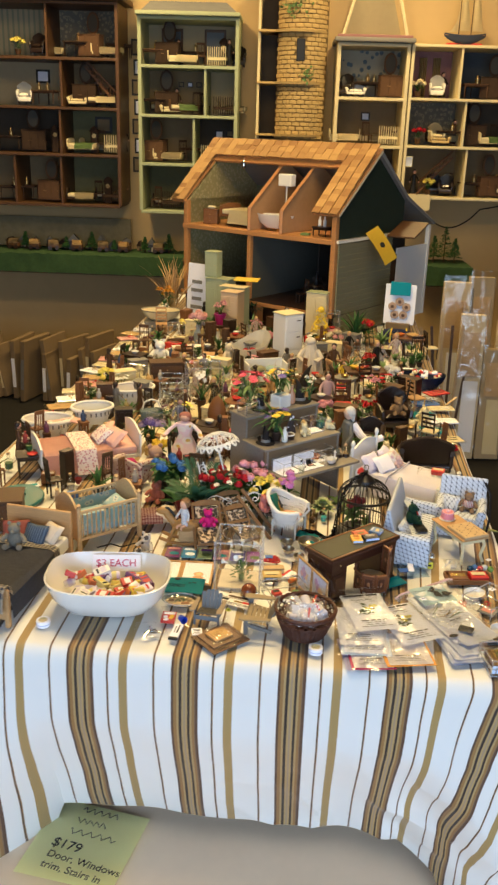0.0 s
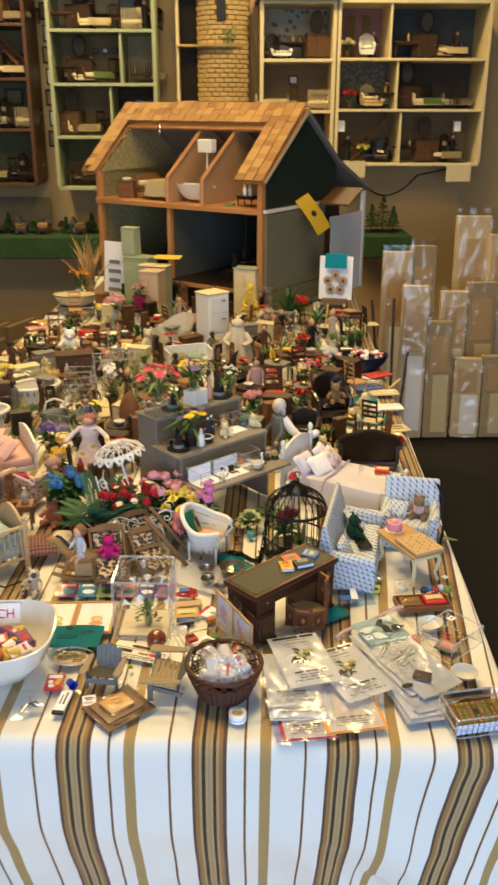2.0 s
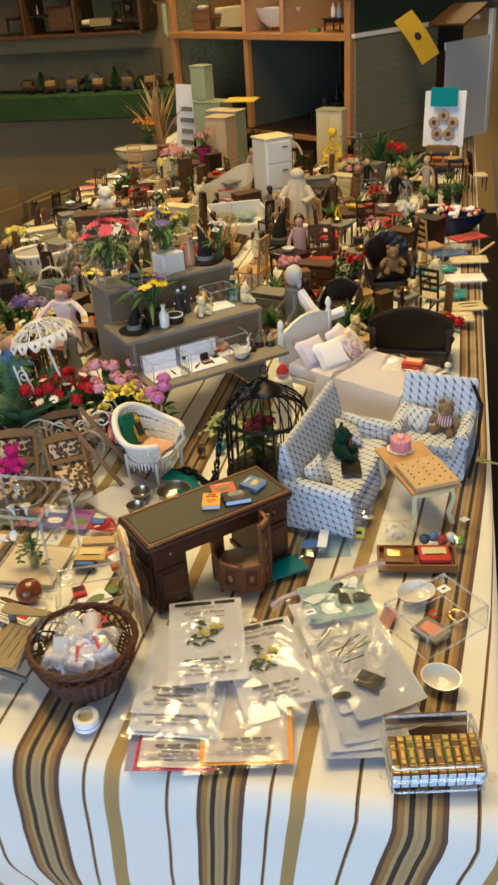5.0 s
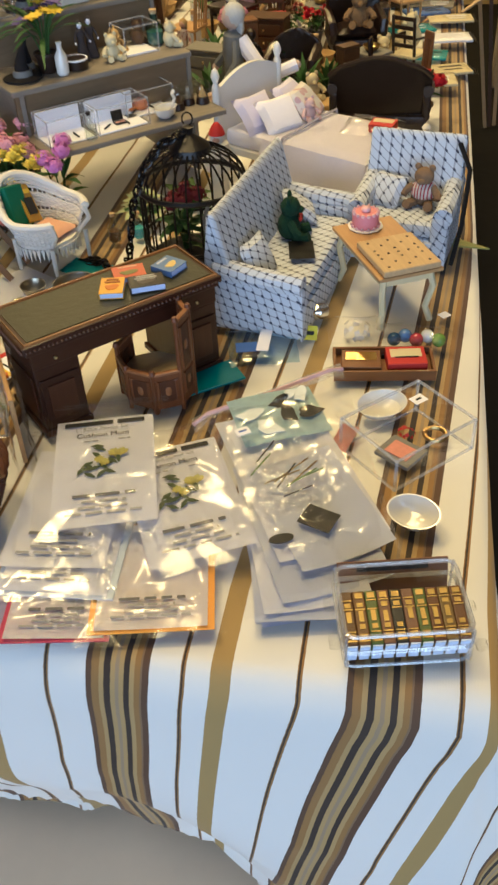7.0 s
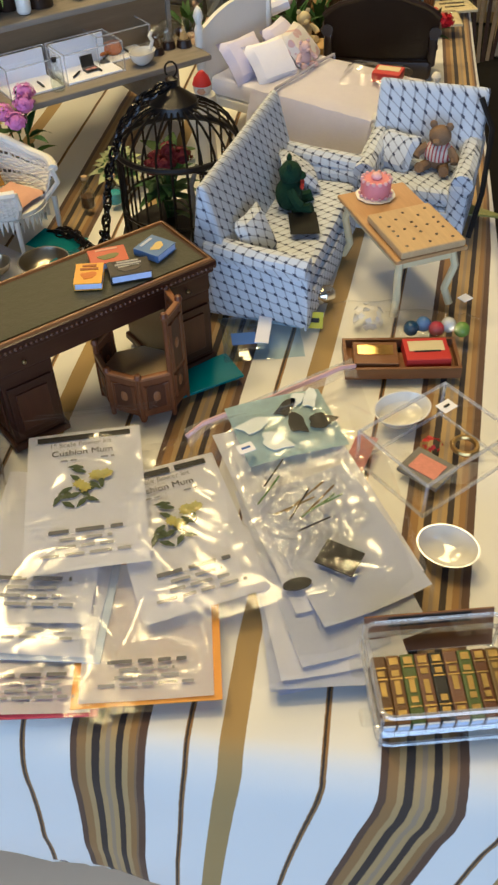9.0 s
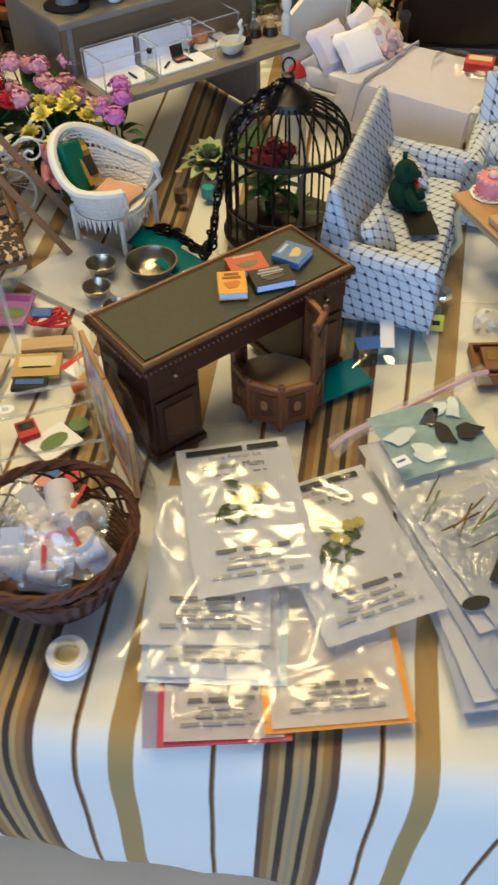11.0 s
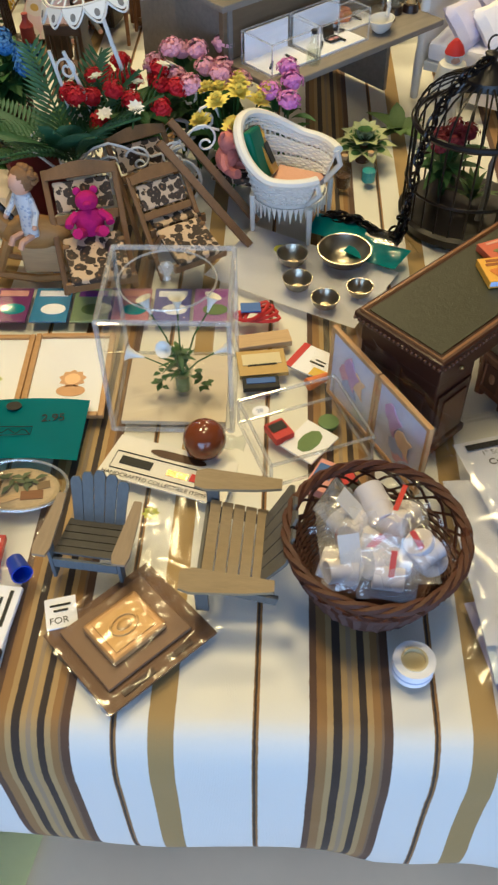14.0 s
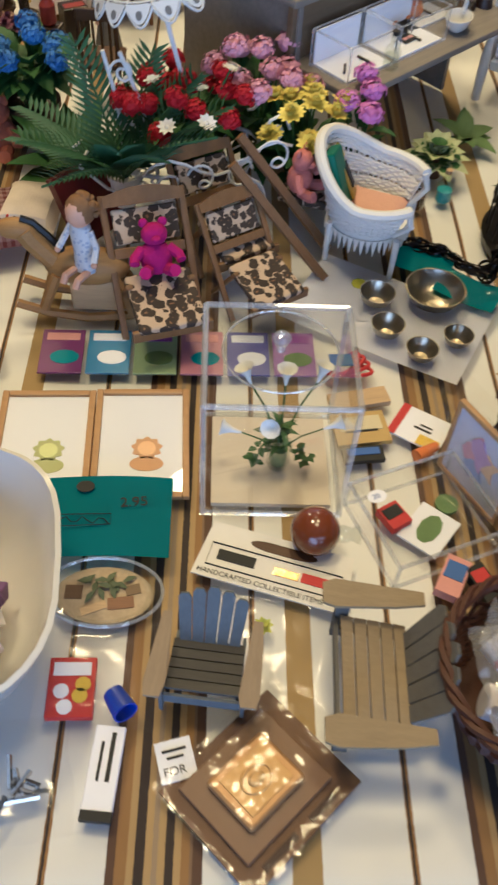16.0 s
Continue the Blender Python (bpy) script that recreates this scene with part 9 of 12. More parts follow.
for sx in (-1, 1):
    for sy in (-1, 1):
        part("horse_leg", tube(B(), [(sx * 0.018, sy * 0.008, 0.034), (sx * 0.028, sy * 0.012, 0.010)], 0.0035, 7), M_HORSE, rh)
    part("rocker", tube(B(), [(x, sx * 0.012, 0.003 + 0.010 * (x / 0.045) ** 2) for x in (-0.045, -0.025, 0, 0.025, 0.045)], 0.003, 6), M_HORSE, rh)
part("mane", tube(B(), [(0.014, 0, 0.047), (0.022, 0, 0.058), (0.030, 0, 0.067), (0.037, 0, 0.0695)], 0.0022, 6), M_BLACK, rh)
part("bridle", tube(B(), [(0.046, -0.0076, 0.066), (0.050, -0.0062, 0.058), (0.040, -0.0078, 0.055)], 0.0008, 4), M_RED, rh)
part("eye", ball(B(), 0.0012, at(0.042, -0.0066, 0.0645), (1, 1, 1), 6, 5), M_BLACK, rh)
part("seat_block", box(B(), 0.034, 0.018, 0.024, at(-0.006, 0, 0.006), 0.002), M_OAK, rh)
solo("folded_quilt", sheet(B(), 12, 12, lambda u, v: Vector(((u - 0.5) * 0.055, (v - 0.5) * 0.06, 0.016 - 0.012 * (2 * v - 1) ** 4 + 0.002 * noise.noise((u * 5, v * 5, 8)))), 0.006), patterned("maroon_gingham", (0.46, 0.30, 0.28), (0.16, 0.02, 0.025), "check", 0.005), at(-0.158, 1.392, 0.760, 12), "maroon gingham folded quilt", "quilt")
solo("pillow", cushion(B(), 0.05, 0.04, 0.02), mat("cream_linen", (0.62, 0.53, 0.42)), at(-0.122, 1.398, 0.760, 80), "cream pillow beside the gingham quilt", "pillow")
doll("baby_doll", at(-0.082, 1.318, 0.784, -35), 0.062, patterned("lace_cloth", (0.66, 0.66, 0.68), (0.40, 0.44, 0.56), "dots", 0.003), mat("light_brown_hair", (0.22, 0.12, 0.05), 0.8, 0.3, 300, 0.6), "small doll with brown curls and white lace dress riding the horse", None, None, 0.0, 20, True, head=1.55)
book(pose(-0.088, 1.398, 0.776, 62, 0, 48), 0.040, 0.046, 0.006, plain("oxblood_cover", (0.13, 0.016, 0.014), 0.35), "dark red bound book leaning by the horse", title=False)
teddy("cow_toy", at(-0.142, 1.290, 0.75, -30), 0.034, patterned("cow_hide", (0.62, 0.58, 0.54), (0.05, 0.045, 0.06), "dots", 0.012), "small white plush cow with dark patches")
solo("wire_loop", tube(B(), [(-0.04, -0.01, 0.001), (-0.02, 0.006, 0.001), (0, -0.004, 0.001), (0.02, 0.012, 0.001), (0.035, 0.0, 0.001)], 0.0012, 5), M_BLACK, at(-0.185, 1.30, 0.7515), "loose black wire on the cloth", "wire")


# ---------------------------------------------------------------- leopard folding chairs
LEO = patterned("leopard_cloth", (0.56, 0.42, 0.28), (0.020, 0.012, 0.009), "leopard", 0.0056, 0.85, (0.20, 0.10, 0.04))


def folding_chair(m, label, lean=36, h=0.076, w=0.046):
    th = thing("folding_chair", m, label, "chair", "leopard chairs")
    fr = wood("walnut_frame", (0.21, 0.115, 0.045), 0.45, 40, 2)
    for s in (-1, 1):
        part("side_rail", box(B(), 0.004, 0.003, h * 1.1, pose(s * w / 2, 0.0, 0.001, -lean), 0.0006), fr, th)
        part("cross_leg", box(B(), 0.004, 0.003, h * 0.62, pose(s * (w / 2 - 0.005), 0.034, 0.001, 38), 0.0006), fr, th)
    part("top_rail", slab(B(), [(-w / 2, 0)] + [(w / 2, 0)] + [(w * (0.5 - i / 8), 0.006 + 0.004 * math.sin(math.pi * i / 8)) for i in range(9)], 0.004, pose(0, math.sin(radians(lean)) * h * 1.02, math.cos(radians(lean)) * h * 1.02, 90 - lean)), fr, th)
    part("back_panel", box(B(), w * 0.82, 0.004, h * 0.26, pose(0, math.sin(radians(lean)) * h * 0.74, math.cos(radians(lean)) * h * 0.74, -lean), 0.001), LEO, th)
    part("lower_rail", box(B(), w * 0.9, 0.003, 0.006, pose(0, math.sin(radians(lean)) * h * 0.64, math.cos(radians(lean)) * h * 0.64, -lean), 0.0006), fr, th)
    part("seat", box(B(), w * 0.84, 0.040, 0.005, pose(0, -0.004, 0.030, 12), 0.0018), LEO, th)
    part("front_rail", box(B(), w, 0.003, 0.007, at(0, -0.022, 0.022), 0.0006), fr, th)
    return th


folding_chair(at(-0.038, 1.300, 0.75, 14), "walnut folding chair with leopard seat and a pink toy")
folding_chair(at(0.020, 1.322, 0.75, 30) @ Matrix.Scale(0.86, 4), "walnut folding chair with leopard seat and back")
folding_chair(at(0.004, 1.360, 0.752, 28) @ Matrix.Scale(0.92, 4), "walnut folding chair with leopard back standing behind another")
for dx in (0.0, 0.030):
    solo("wooden_rail", tube(B(), [(0.063 + dx * 0.2, 1.351 + dx, 0.752), (0.033 + dx * 0.2, 1.3595 + dx, 0.7875), (0.003 + dx * 0.2, 1.368 + dx, 0.823)], 0.0036, 4), wood("walnut_frame", (0.21, 0.115, 0.045)), I4, "long walnut rail of a folding chair leaning on another", "wooden rail")
solo("leopard_seat", box(B(), 0.045, 0.034, 0.006, I4, 0.002), LEO, at(0.062, 1.408, 0.775, -20), "loose leopard cloth seat pad", "seat pad")
teddy("plush_bear", pose(-0.041, 1.312, 0.789, -24, 0, 10), 0.030, mat("fuchsia_plush", (0.42, 0.01, 0.16), 0.95, 0.3, 300, 0.8), "fuchsia pink plush bear on a leopard chair")
teddy("plush_pig", at(0.048, 1.395, 0.787, 60), 0.03, mat("salmon_plush", (0.56, 0.20, 0.17), 0.95, 0.3, 300, 0.6), "salmon pink plush pig on a folding chair")

# ---------------------------------------------------------------- laundry baskets
def laundry(m, label, sx=1.4):
    th = thing("laundry_basket", m, label, "basket", "white baskets")
    part("base", slab(B(), circle(0.028, 24, sx, 1), 0.002), M_WHITE, th)
    part("rim", ring(B(), 0.040, 0.0035, at(0, 0, 0.036), 32, sx, 1), M_WHITE, th)
    part("band", lathe(B(), [(0.028, 0.001), (0.031, 0.010), (0.030, 0.010), (0.027, 0.002)], I4, 32, sx, 1), M_WHITE, th)
    part("tub_side", lathe(B(), [(0.0305, 0.009), (0.034, 0.018), (0.0395, 0.036), (0.0385, 0.036), (0.033, 0.018), (0.0295, 0.009)], I4, 32, sx, 1), M_WHITE, th)
    for i in range(24):
        a = 2 * math.pi * i / 24
        part("slot", box(B(), 0.0032, 0.0012, 0.009, at(0.0372 * sx * math.cos(a), 0.0372 * math.sin(a), 0.021, math.degrees(a) + 90)), M_GREYWOOD, th)


laundry(at(-0.452, 1.845, 0.75, 10), "white plastic laundry basket with pink things")
laundry(at(-0.362, 1.90, 0.765, 25), "white plastic laundry basket tipped on clutter", 1.2)
laundry(at(-0.300, 2.085, 0.76, 30), "white plastic laundry basket with red apples")
for i in range(3):
    solo("rag_ball", ball(B(), 0.012, at(0, 0, 0.012), (1.1, 1, 0.8)), (M_RED, M_PINK, mat("grey_plush", (0.20, 0.18, 0.14)))[i], at(-0.31 + 0.022 * i, 2.08 + 0.012 * (i % 2), 0.765), "small crumpled cloth ball in a basket", "cloth", "basket rags")
for i in range(5):
    solo("folded_cloth", cushion(B(), 0.035, 0.028, 0.008), (M_ROSE, M_ROSEFL)[i % 2], at(-0.47 + 0.02 * i, 1.842 + 0.006 * (i % 2), 0.765 + 0.004 * i, 40 * i), "small folded pink cloth in a basket", "cloth", "basket cloths")

# ---------------------------------------------------------------- white four-knob bed
WB = at(0.318, 1.572, 0.75, -32)
M_LINEN = mat("white_linen", (0.90, 0.88, 1.0), 0.9, 0.05, 120, 0.3)
M_LILAC = mat("lilac_linen", (0.68, 0.65, 0.84), 0.9, 0.08, 120, 0.3)
bed("white_bed", WB, 0.180, 0.100, 0.108, 0.058, M_WHITE, M_LINEN, "white painted bed with knobbed posts and pale linen", M_LINEN, True, 0.050)
for x, y, rz, mt in ((-0.066, -0.022, 80, M_LILAC), (-0.060, 0.026, 100, M_LILAC), (-0.042, -0.016, 75, M_LINEN), (-0.040, 0.022, 105, patterned("sprig_linen", (0.70, 0.67, 0.68), (0.56, 0.38, 0.42), "floral", 0.01))):
    solo("pillow", cushion(B(), 0.046, 0.040, 0.016), mt, WB @ pose(x, y, 0.056, 46, 0, rz), "small white pillow on the white bed", "pillow", "bed pillows")
solo("blanket_piping", tube(B(), [(-0.016, -0.058, 0.020), (-0.015, -0.051, 0.042), (-0.012, -0.046, 0.0535), (-0.010, -0.02, 0.0545), (-0.012, 0.02, 0.0545), (-0.012, 0.046, 0.0535), (-0.014, 0.051, 0.042)], 0.0013, 6), mat("grey_lilac_piping", (0.42, 0.40, 0.48), 0.9), WB, "grey-lilac piping along the white bedspread", "piping")
teddy("plush_doll", WB @ at(-0.022, 0.012, 0.052, 70), 0.022, plain("pale_pink_plush", (0.66, 0.46, 0.44), 0.9), "tiny pale pink plush doll on the bed")
pk = bag("plastic_bag", WB @ at(0.048, 0.020, 0.053, 20), 0.058, 0.046, "clear bag with a red printed packet on the bed", 0.005, 41, 0.006, False)
carton_box("tiny_packet", WB @ at(0.058, 0.022, 0.0535, 15), 0.024, 0.020, 0.008, M_RED, "tiny red printed packet on the white bed", M_CREAM)


def santa(m, h, label):
    bm = B()
    lathe(bm, [(0.30 * h, 0), (0.32 * h, 0.1 * h), (0.24 * h, 0.55 * h), (0.10 * h, 0.62 * h)], I4, 16)
    ball(bm, 0.17 * h, at(0, 0, 0.68 * h))
    n0 = len(bm.faces)
    lathe(bm, [(0.18 * h, 0.74 * h), (0.14 * h, 0.86 * h), (0.05 * h, 0.97 * h), (0.0, 1.0 * h)], I4, 14)
    paint(bm, n0, 1)
    bm.faces.ensure_lookup_table()
    n0 = len(bm.faces)
    ball(bm, 0.09 * h, at(0, -0.12 * h, 0.66 * h), (1, 0.7, 0.8), 10, 7)
    paint(bm, n0, 2)
    ob = mesh_object("christmas_figure", bm, [M_WHITE, M_RED, M_SKIN])
    ob.matrix_world = m
    tagged(ob, label, "figurine")


santa(at(0.226, 1.500, 0.790), 0.044, "tiny white and red christmas figure on a pedestal")
solo("white_pedestal", cone(B(), 0.010, 0.008, 0.040, I4, 14), M_WHITE, at(0.226, 1.500, 0.75), "small white round pedestal beside the bed", "pedestal")

# ---------------------------------------------------------------- grey stepped display stand
ST = at(0.085, 1.440, 0.75, 39.5)
M_STAND = wood("grey_brown_board", (0.23, 0.20, 0.165), 0.6, 40)
M_TAUPE = wood("taupe_board", (0.17, 0.115, 0.062), 0.6, 40)
st = thing("display_stand", ST, "grey wooden three-step display stand", "display stand")
for i, (x0, x1, y0, y1, z) in enumerate(((0.0, 0.185, 0.0, 0.060, 0.075), (-0.006, 0.180, 0.052, 0.125, 0.118), (0.0, 0.180, 0.118, 0.175, 0.160))):
    part("shelf_board", box(B(), x1 - x0, y1 - y0, 0.005, at((x0 + x1) / 2, (y0 + y1) / 2, z - 0.005), 0.001), M_STAND, st)
    if i:
        part("riser", box(B(), x1 - x0 - 0.008, 0.005, z - 0.0055 - (0, 0.0755, 0.1185)[i], at((x0 + x1) / 2, y0 + 0.008, (0, 0.0755, 0.1185)[i]), 0.0005), M_TAUPE, st)
for x in (0.004, 0.178):
    part("end_panel", slab(B(), [(0.050, 0), (0.17, 0), (0.17, 0.1545), (0.122, 0.1545), (0.122, 0.1125), (0.056, 0.1125), (0.056, 0.0695), (0.050, 0.0695)], 0.004, at(x - 0.002, 0, 0) @ Matrix(((0, 0, 1, 0), (1, 0, 0, 0), (0, 1, 0, 0), (0, 0, 0, 1)))), M_STAND, st)


def vitrine(x, y, z, w, d, h, label):
    acrylic_box("display_case", ST @ at(x, y, z), w, d, h, label, 0.0012, True)
    th = thing("vitrine_liner", ST @ at(x, y, z + 0.0004), "white card liner with black cosmetics inside a clear case", "display card")
    part("floor_card", box(B(), w * 0.94, d * 0.92, 0.001), M_PAPER, th)
    part("back_card", box(B(), w * 0.94, 0.001, h * 0.9, at(0, d * 0.45, 0.001)), M_PAPER, th)
    return ST @ at(x, y, z + 0.0015)


for vx, vy, vz, vw in ((0.030, 0.030, 0.0755, 0.046), (0.082, 0.030, 0.0755, 0.052), (0.120, 0.050, 0.0755, 0.05)):
    q = vitrine(vx, vy, vz, vw, 0.034, 0.024, "clear display case with tiny make-up items")
    for k in range(2):
        solo("tiny_pen", tube(B(), [(-0.006, 0, 0.001), (0.006, 0, 0.001)], 0.0009, 5), M_BLACK, q @ at(-0.012 + 0.02 * k, -0.004, 0, 40 + 50 * k), "tiny black make-up pen in a white lined case", "pen", "case pens")
cp = thing("make_up_compact", ST @ at(0.084, 0.028, 0.0775), "tiny open black make-up compact", "compact")
part("tray", box(B(), 0.011, 0.008, 0.0014), M_BLACK, cp)
part("lid", box(B(), 0.011, 0.0012, 0.009, pose(0, 0.0045, 0.0014, -15)), M_BLACK, cp)
for dx in (-0.0026, 0.0026):
    part("powder_pan", box(B(), 0.004, 0.003, 0.0003, at(dx, -0.001, 0.0014)), M_PINK, cp)
bottle("scent_bottle", ST @ at(0.046, 0.010, 0.0755), 0.024, 0.0055, M_JAR, "tiny clear scent bottle with black top", "bottle", M_JAR, M_BLACK)
sw = thing("swan_dish", ST @ at(0.128, 0.018, 0.0755, 20), "tiny white china swan dish", "dish")
part("bowl", bowl_shape(B(), 0.011, 0.010, 0.001, 1.2, 0.9), M_CERAMIC, sw)
part("neck", tube(B(), [(0.010, 0, 0.008), (0.014, 0, 0.014), (0.011, 0, 0.019), (0.014, 0, 0.021)], 0.0017, 6), M_CERAMIC, sw)
for i, (x, fill) in enumerate(((0.148, M_BROWNWOOD), (0.163, M_GREYWOOD), (0.176, M_STRAW))):
    th = thing("snow_globe", ST @ at(x, 0.030 + 0.006 * (i % 2), 0.0755), "tiny glass globe on a dark base", "ornament", "glass globes")
    part("base", cone(B(), 0.007, 0.006, 0.006, I4, 14), M_DARKWOOD, th)
    part("globe", ball(B(), 0.009, at(0, 0, 0.014), (1, 1, 1), 16, 10), M_JAR, th)
    part("scene", cone(B(), 0.004, 0.001, 0.010, at(0, 0, 0.0062), 7), fill, th)


def witch_hat(m, s, label):
    th = thing("witch_hat", m, label, "hat", "witch hats")
    part("brim", lathe(B(), [(0, 0.001), (s * 0.55, 0), (s * 0.57, 0.0015), (s * 0.25, 0.003)], I4, 22, 1, 1, 0.04, 3), mat("black_felt", (0.015, 0.013, 0.014), 0.95, 0.3, 200, 0.4), th)
    part("crown", tube(B(), [(0, 0, 0.002), (0, 0, s * 0.4), (s * 0.1, 0, s * 0.75), (s * 0.28, 0, s * 1.0)], s * 0.27, 12, I4, False, 0.08), mat("black_felt", (0.015, 0.013, 0.014)), th)
    part("band", lathe(B(), [(s * 0.285, 0.003), (s * 0.27, 0.008)], I4, 16), M_GREYWOOD, th)


witch_hat(ST @ at(0.018, 0.082, 0.1185), 0.032, "black felt witch hat on the display stand")
witch_hat(ST @ at(0.030, 0.100, 0.1185, 60), 0.026, "black felt witch hat on the display stand")
tin = thing("toy_cake", ST @ at(0.070, 0.078, 0.1185), "dark chocolate toy cake with pale icing line", "toy cake")
part("cake_body", lathe(B(), [(0.011, 0), (0.0115, 0.007), (0.010, 0.009), (0, 0.009)], I4, 20), M_DARKWOOD, tin)
part("icing_ring", ring(B(), 0.0105, 0.001, at(0, 0, 0.0085), 20), M_PAPER, tin)
flowers("daffodils", ST @ at(0.045, 0.085, 0.1185), [plain("daffodil_yellow", (0.72, 0.52, 0.02), 0.6), plain("violet_petal", (0.14, 0.10, 0.32), 0.6)], "yellow daffodils with violet blooms in a dark pot", 8, 0.062, 0.022, 0.010, "daisy", M_LEAF, 18, 0.045, 0.005, M_DARKWOOD, 0.011, 0.018, 31)
bottle("white_vase", ST @ at(0.052, 0.068, 0.1185), 0.03, 0.006, M_CERAMIC, "small slim white china vase", "vase")
for i, x in enumerate((0.084, 0.096)):
    doll("ghost_figure", ST @ at(x, 0.092 + 0.006 * i, 0.1185, -20 * i), 0.036, mat("dark_rags", (0.05, 0.04, 0.04), 0.9, 0.3, 200, 0.4), mat("dark_rags", (0.05, 0.04, 0.04)), "small dark robed figure with a pale face", M_PAPER, None, 0.2, 20, False, "figurine")
for i, (x, y, mt) in enumerate(((0.108, 0.078, M_CREAM), (0.118, 0.094, M_STRAW), (0.172, 0.080, M_CREAM), (0.150, 0.105, M_BROWNWOOD))):
    teddy("animal_figurine", ST @ at(x, y, 0.1185, 40 * i), 0.024, mt, "tiny pale animal figurine on the stand", "figurine")
acrylic_box("display_case", ST @ at(0.138, 0.088, 0.1185), 0.036, 0.03, 0.026, "small clear case with white lining on the stand", 0.0012, True, M_PAPER)
bottle("blue_bottle", ST @ at(0.164, 0.095, 0.1185), 0.03, 0.009, clear("aqua_glass", (0.45, 0.66, 0.62), 0.03, 1.6), "aqua glass bottle on the stand", "bottle", plain("aqua_liquid", (0.05, 0.18, 0.17)), M_OAK)
for i, x in enumerate((0.09, 0.104, 0.118)):
    solo("toy_pumpkin", lathe(B(), [(0, 0), (0.006, 0.001), (0.008, 0.005), (0.006, 0.010), (0, 0.009)], I4, 20, 1, 1, 0.06, 8), plain("pumpkin_orange", (0.56, 0.16, 0.02), 0.5), ST @ at(x, 0.052, 0.0755 if i != 1 else 0.0755), "tiny orange toy pumpkin on the stand", "toy pumpkin", "toy pumpkins")
flowers("coneflowers", ST @ at(0.022, 0.142, 0.178), [plain("coral_petal", (0.56, 0.07, 0.12), 0.6)], "coral pink coneflowers with green leaves", 14, 0.062, 0.034, 0.010, "daisy", M_LEAF2, 50, 0.03, 0.007, None, seed=33)
acrylic_box("display_cube", ST @ at(0.022, 0.142, 0.160), 0.030, 0.028, 0.024, "clear cube vase on the display stand", 0.0014, True)
carton_box("blue_tissue_box", ST @ at(0.098, 0.140, 0.160, 10), 0.032, 0.026, 0.026, M_WHITE, "white box with a pale blue picture panel", plain("pale_blue_panel", (0.25, 0.40, 0.50), 0.5))
flowers("daffodils", ST @ at(0.098, 0.146, 0.187), [plain("daffodil_yellow", (0.72, 0.52, 0.02)), plain("violet_petal", (0.14, 0.10, 0.32))], "yellow and violet spring flowers in a bundle", 10, 0.048, 0.026, 0.008, "daisy", M_LEAF, 24, 0.04, 0.005, None, seed=34)
bottle("peach_bottle", ST @ at(0.130, 0.145, 0.160), 0.036, 0.007, plain("peach_glass", (0.56, 0.30, 0.17), 0.25), "small peach coloured bottle on the stand", "bottle", None, M_OAK)
witch_hat(ST @ at(0.055, 0.146, 0.160, 30), 0.034, "black felt witch hat on the top step")
witch_hat(ST @ at(0.155, 0.150, 0.160, 100), 0.044, "black felt witch hat with wide curled brim")
flowers("white_flowers", ST @ at(0.172, 0.140, 0.160), [M_WHITE], "small white flowers with green stems", 6, 0.05, 0.014, 0.006, "rose", M_LEAF, 10, 0.03, 0.004, None, seed=35)

# ---------------------------------------------------------------- flower cart with parasol
CT = at(-0.020, 1.425, 0.75, 18)
ct = thing("flower_cart", CT, "white curled wire flower cart with two wheels", "flower cart")
part("basket_rim", ring(B(), 0.036, 0.0014, at(0, 0, 0.046), 28, 1.3, 0.8), M_WHITE, ct)
part("basket_rim", ring(B(), 0.028, 0.0012, at(0, 0, 0.024), 28, 1.3, 0.8), M_WHITE, ct)
for i in range(14):
    a = 2 * math.pi * i / 14
    part("scroll", tube(B(), [((0.028 + 0.008 * f) * 1.3 * math.cos(a + 0.15 * math.sin(6 * f)), (0.028 + 0.008 * f) * 0.8 * math.sin(a + 0.15 * math.sin(6 * f)), 0.024 + 0.022 * f) for f in (0, 0.2, 0.4, 0.6, 0.8, 1)], 0.0009, 4), M_WHITE, ct)
for s in (-1, 1):
    part("wheel", ring(B(), 0.020, 0.0013, pose(0.02, s * 0.032, 0.0215, 90), 24), M_WHITE, ct)
    part("wheel_spokes", tube(B(), [(0.02 + 0.019 * math.cos(k * 2.2), s * 0.032, 0.0215 + 0.019 * math.sin(k * 2.2)) for k in range(12)], 0.0006, 4), M_WHITE, ct)
    part("handle", tube(B(), [(-0.036, s * 0.018, 0.03), (-0.06, s * 0.016, 0.04), (-0.075, s * 0.010, 0.055), (-0.068, s * 0.006, 0.062)], 0.0011, 5), M_WHITE, ct)
    part("scroll_end", tube(B(), [(0.05 + 0.010 * math.cos(k * 0.7) * (1 - k / 16), s * 0.02, 0.05 + 0.012 * math.sin(k * 0.7) * (1 - k / 16) + 0.012) for k in range(14)], 0.0011, 5), M_WHITE, ct)
    part("prop_leg", tube(B(), [(-0.03, s * 0.018, 0.026), (-0.034, s * 0.02, 0.0)], 0.0011, 5), M_WHITE, ct)
for k, (x, z, r, turn) in enumerate(((-0.030, 0.048, 0.010, 1), (-0.006, 0.052, 0.009, -1), (0.018, 0.050, 0.010, 1), (0.042, 0.058, 0.011, -1))):
    part("front_scroll", tube(B(), [(x + turn * r * (1 - q / 26) * math.cos(0.42 * q), -0.036 - 0.0006 * q, z + r * (1 - q / 26) * math.sin(0.42 * q)) for q in range(22)], 0.0009, 5), M_WHITE, ct)
part("front_rail", tube(B(), [(-0.046 + 0.0100 * q, -0.037, 0.058 + 0.008 * math.sin(q * 0.9)) for q in range(11)], 0.0010, 5), M_WHITE, ct)
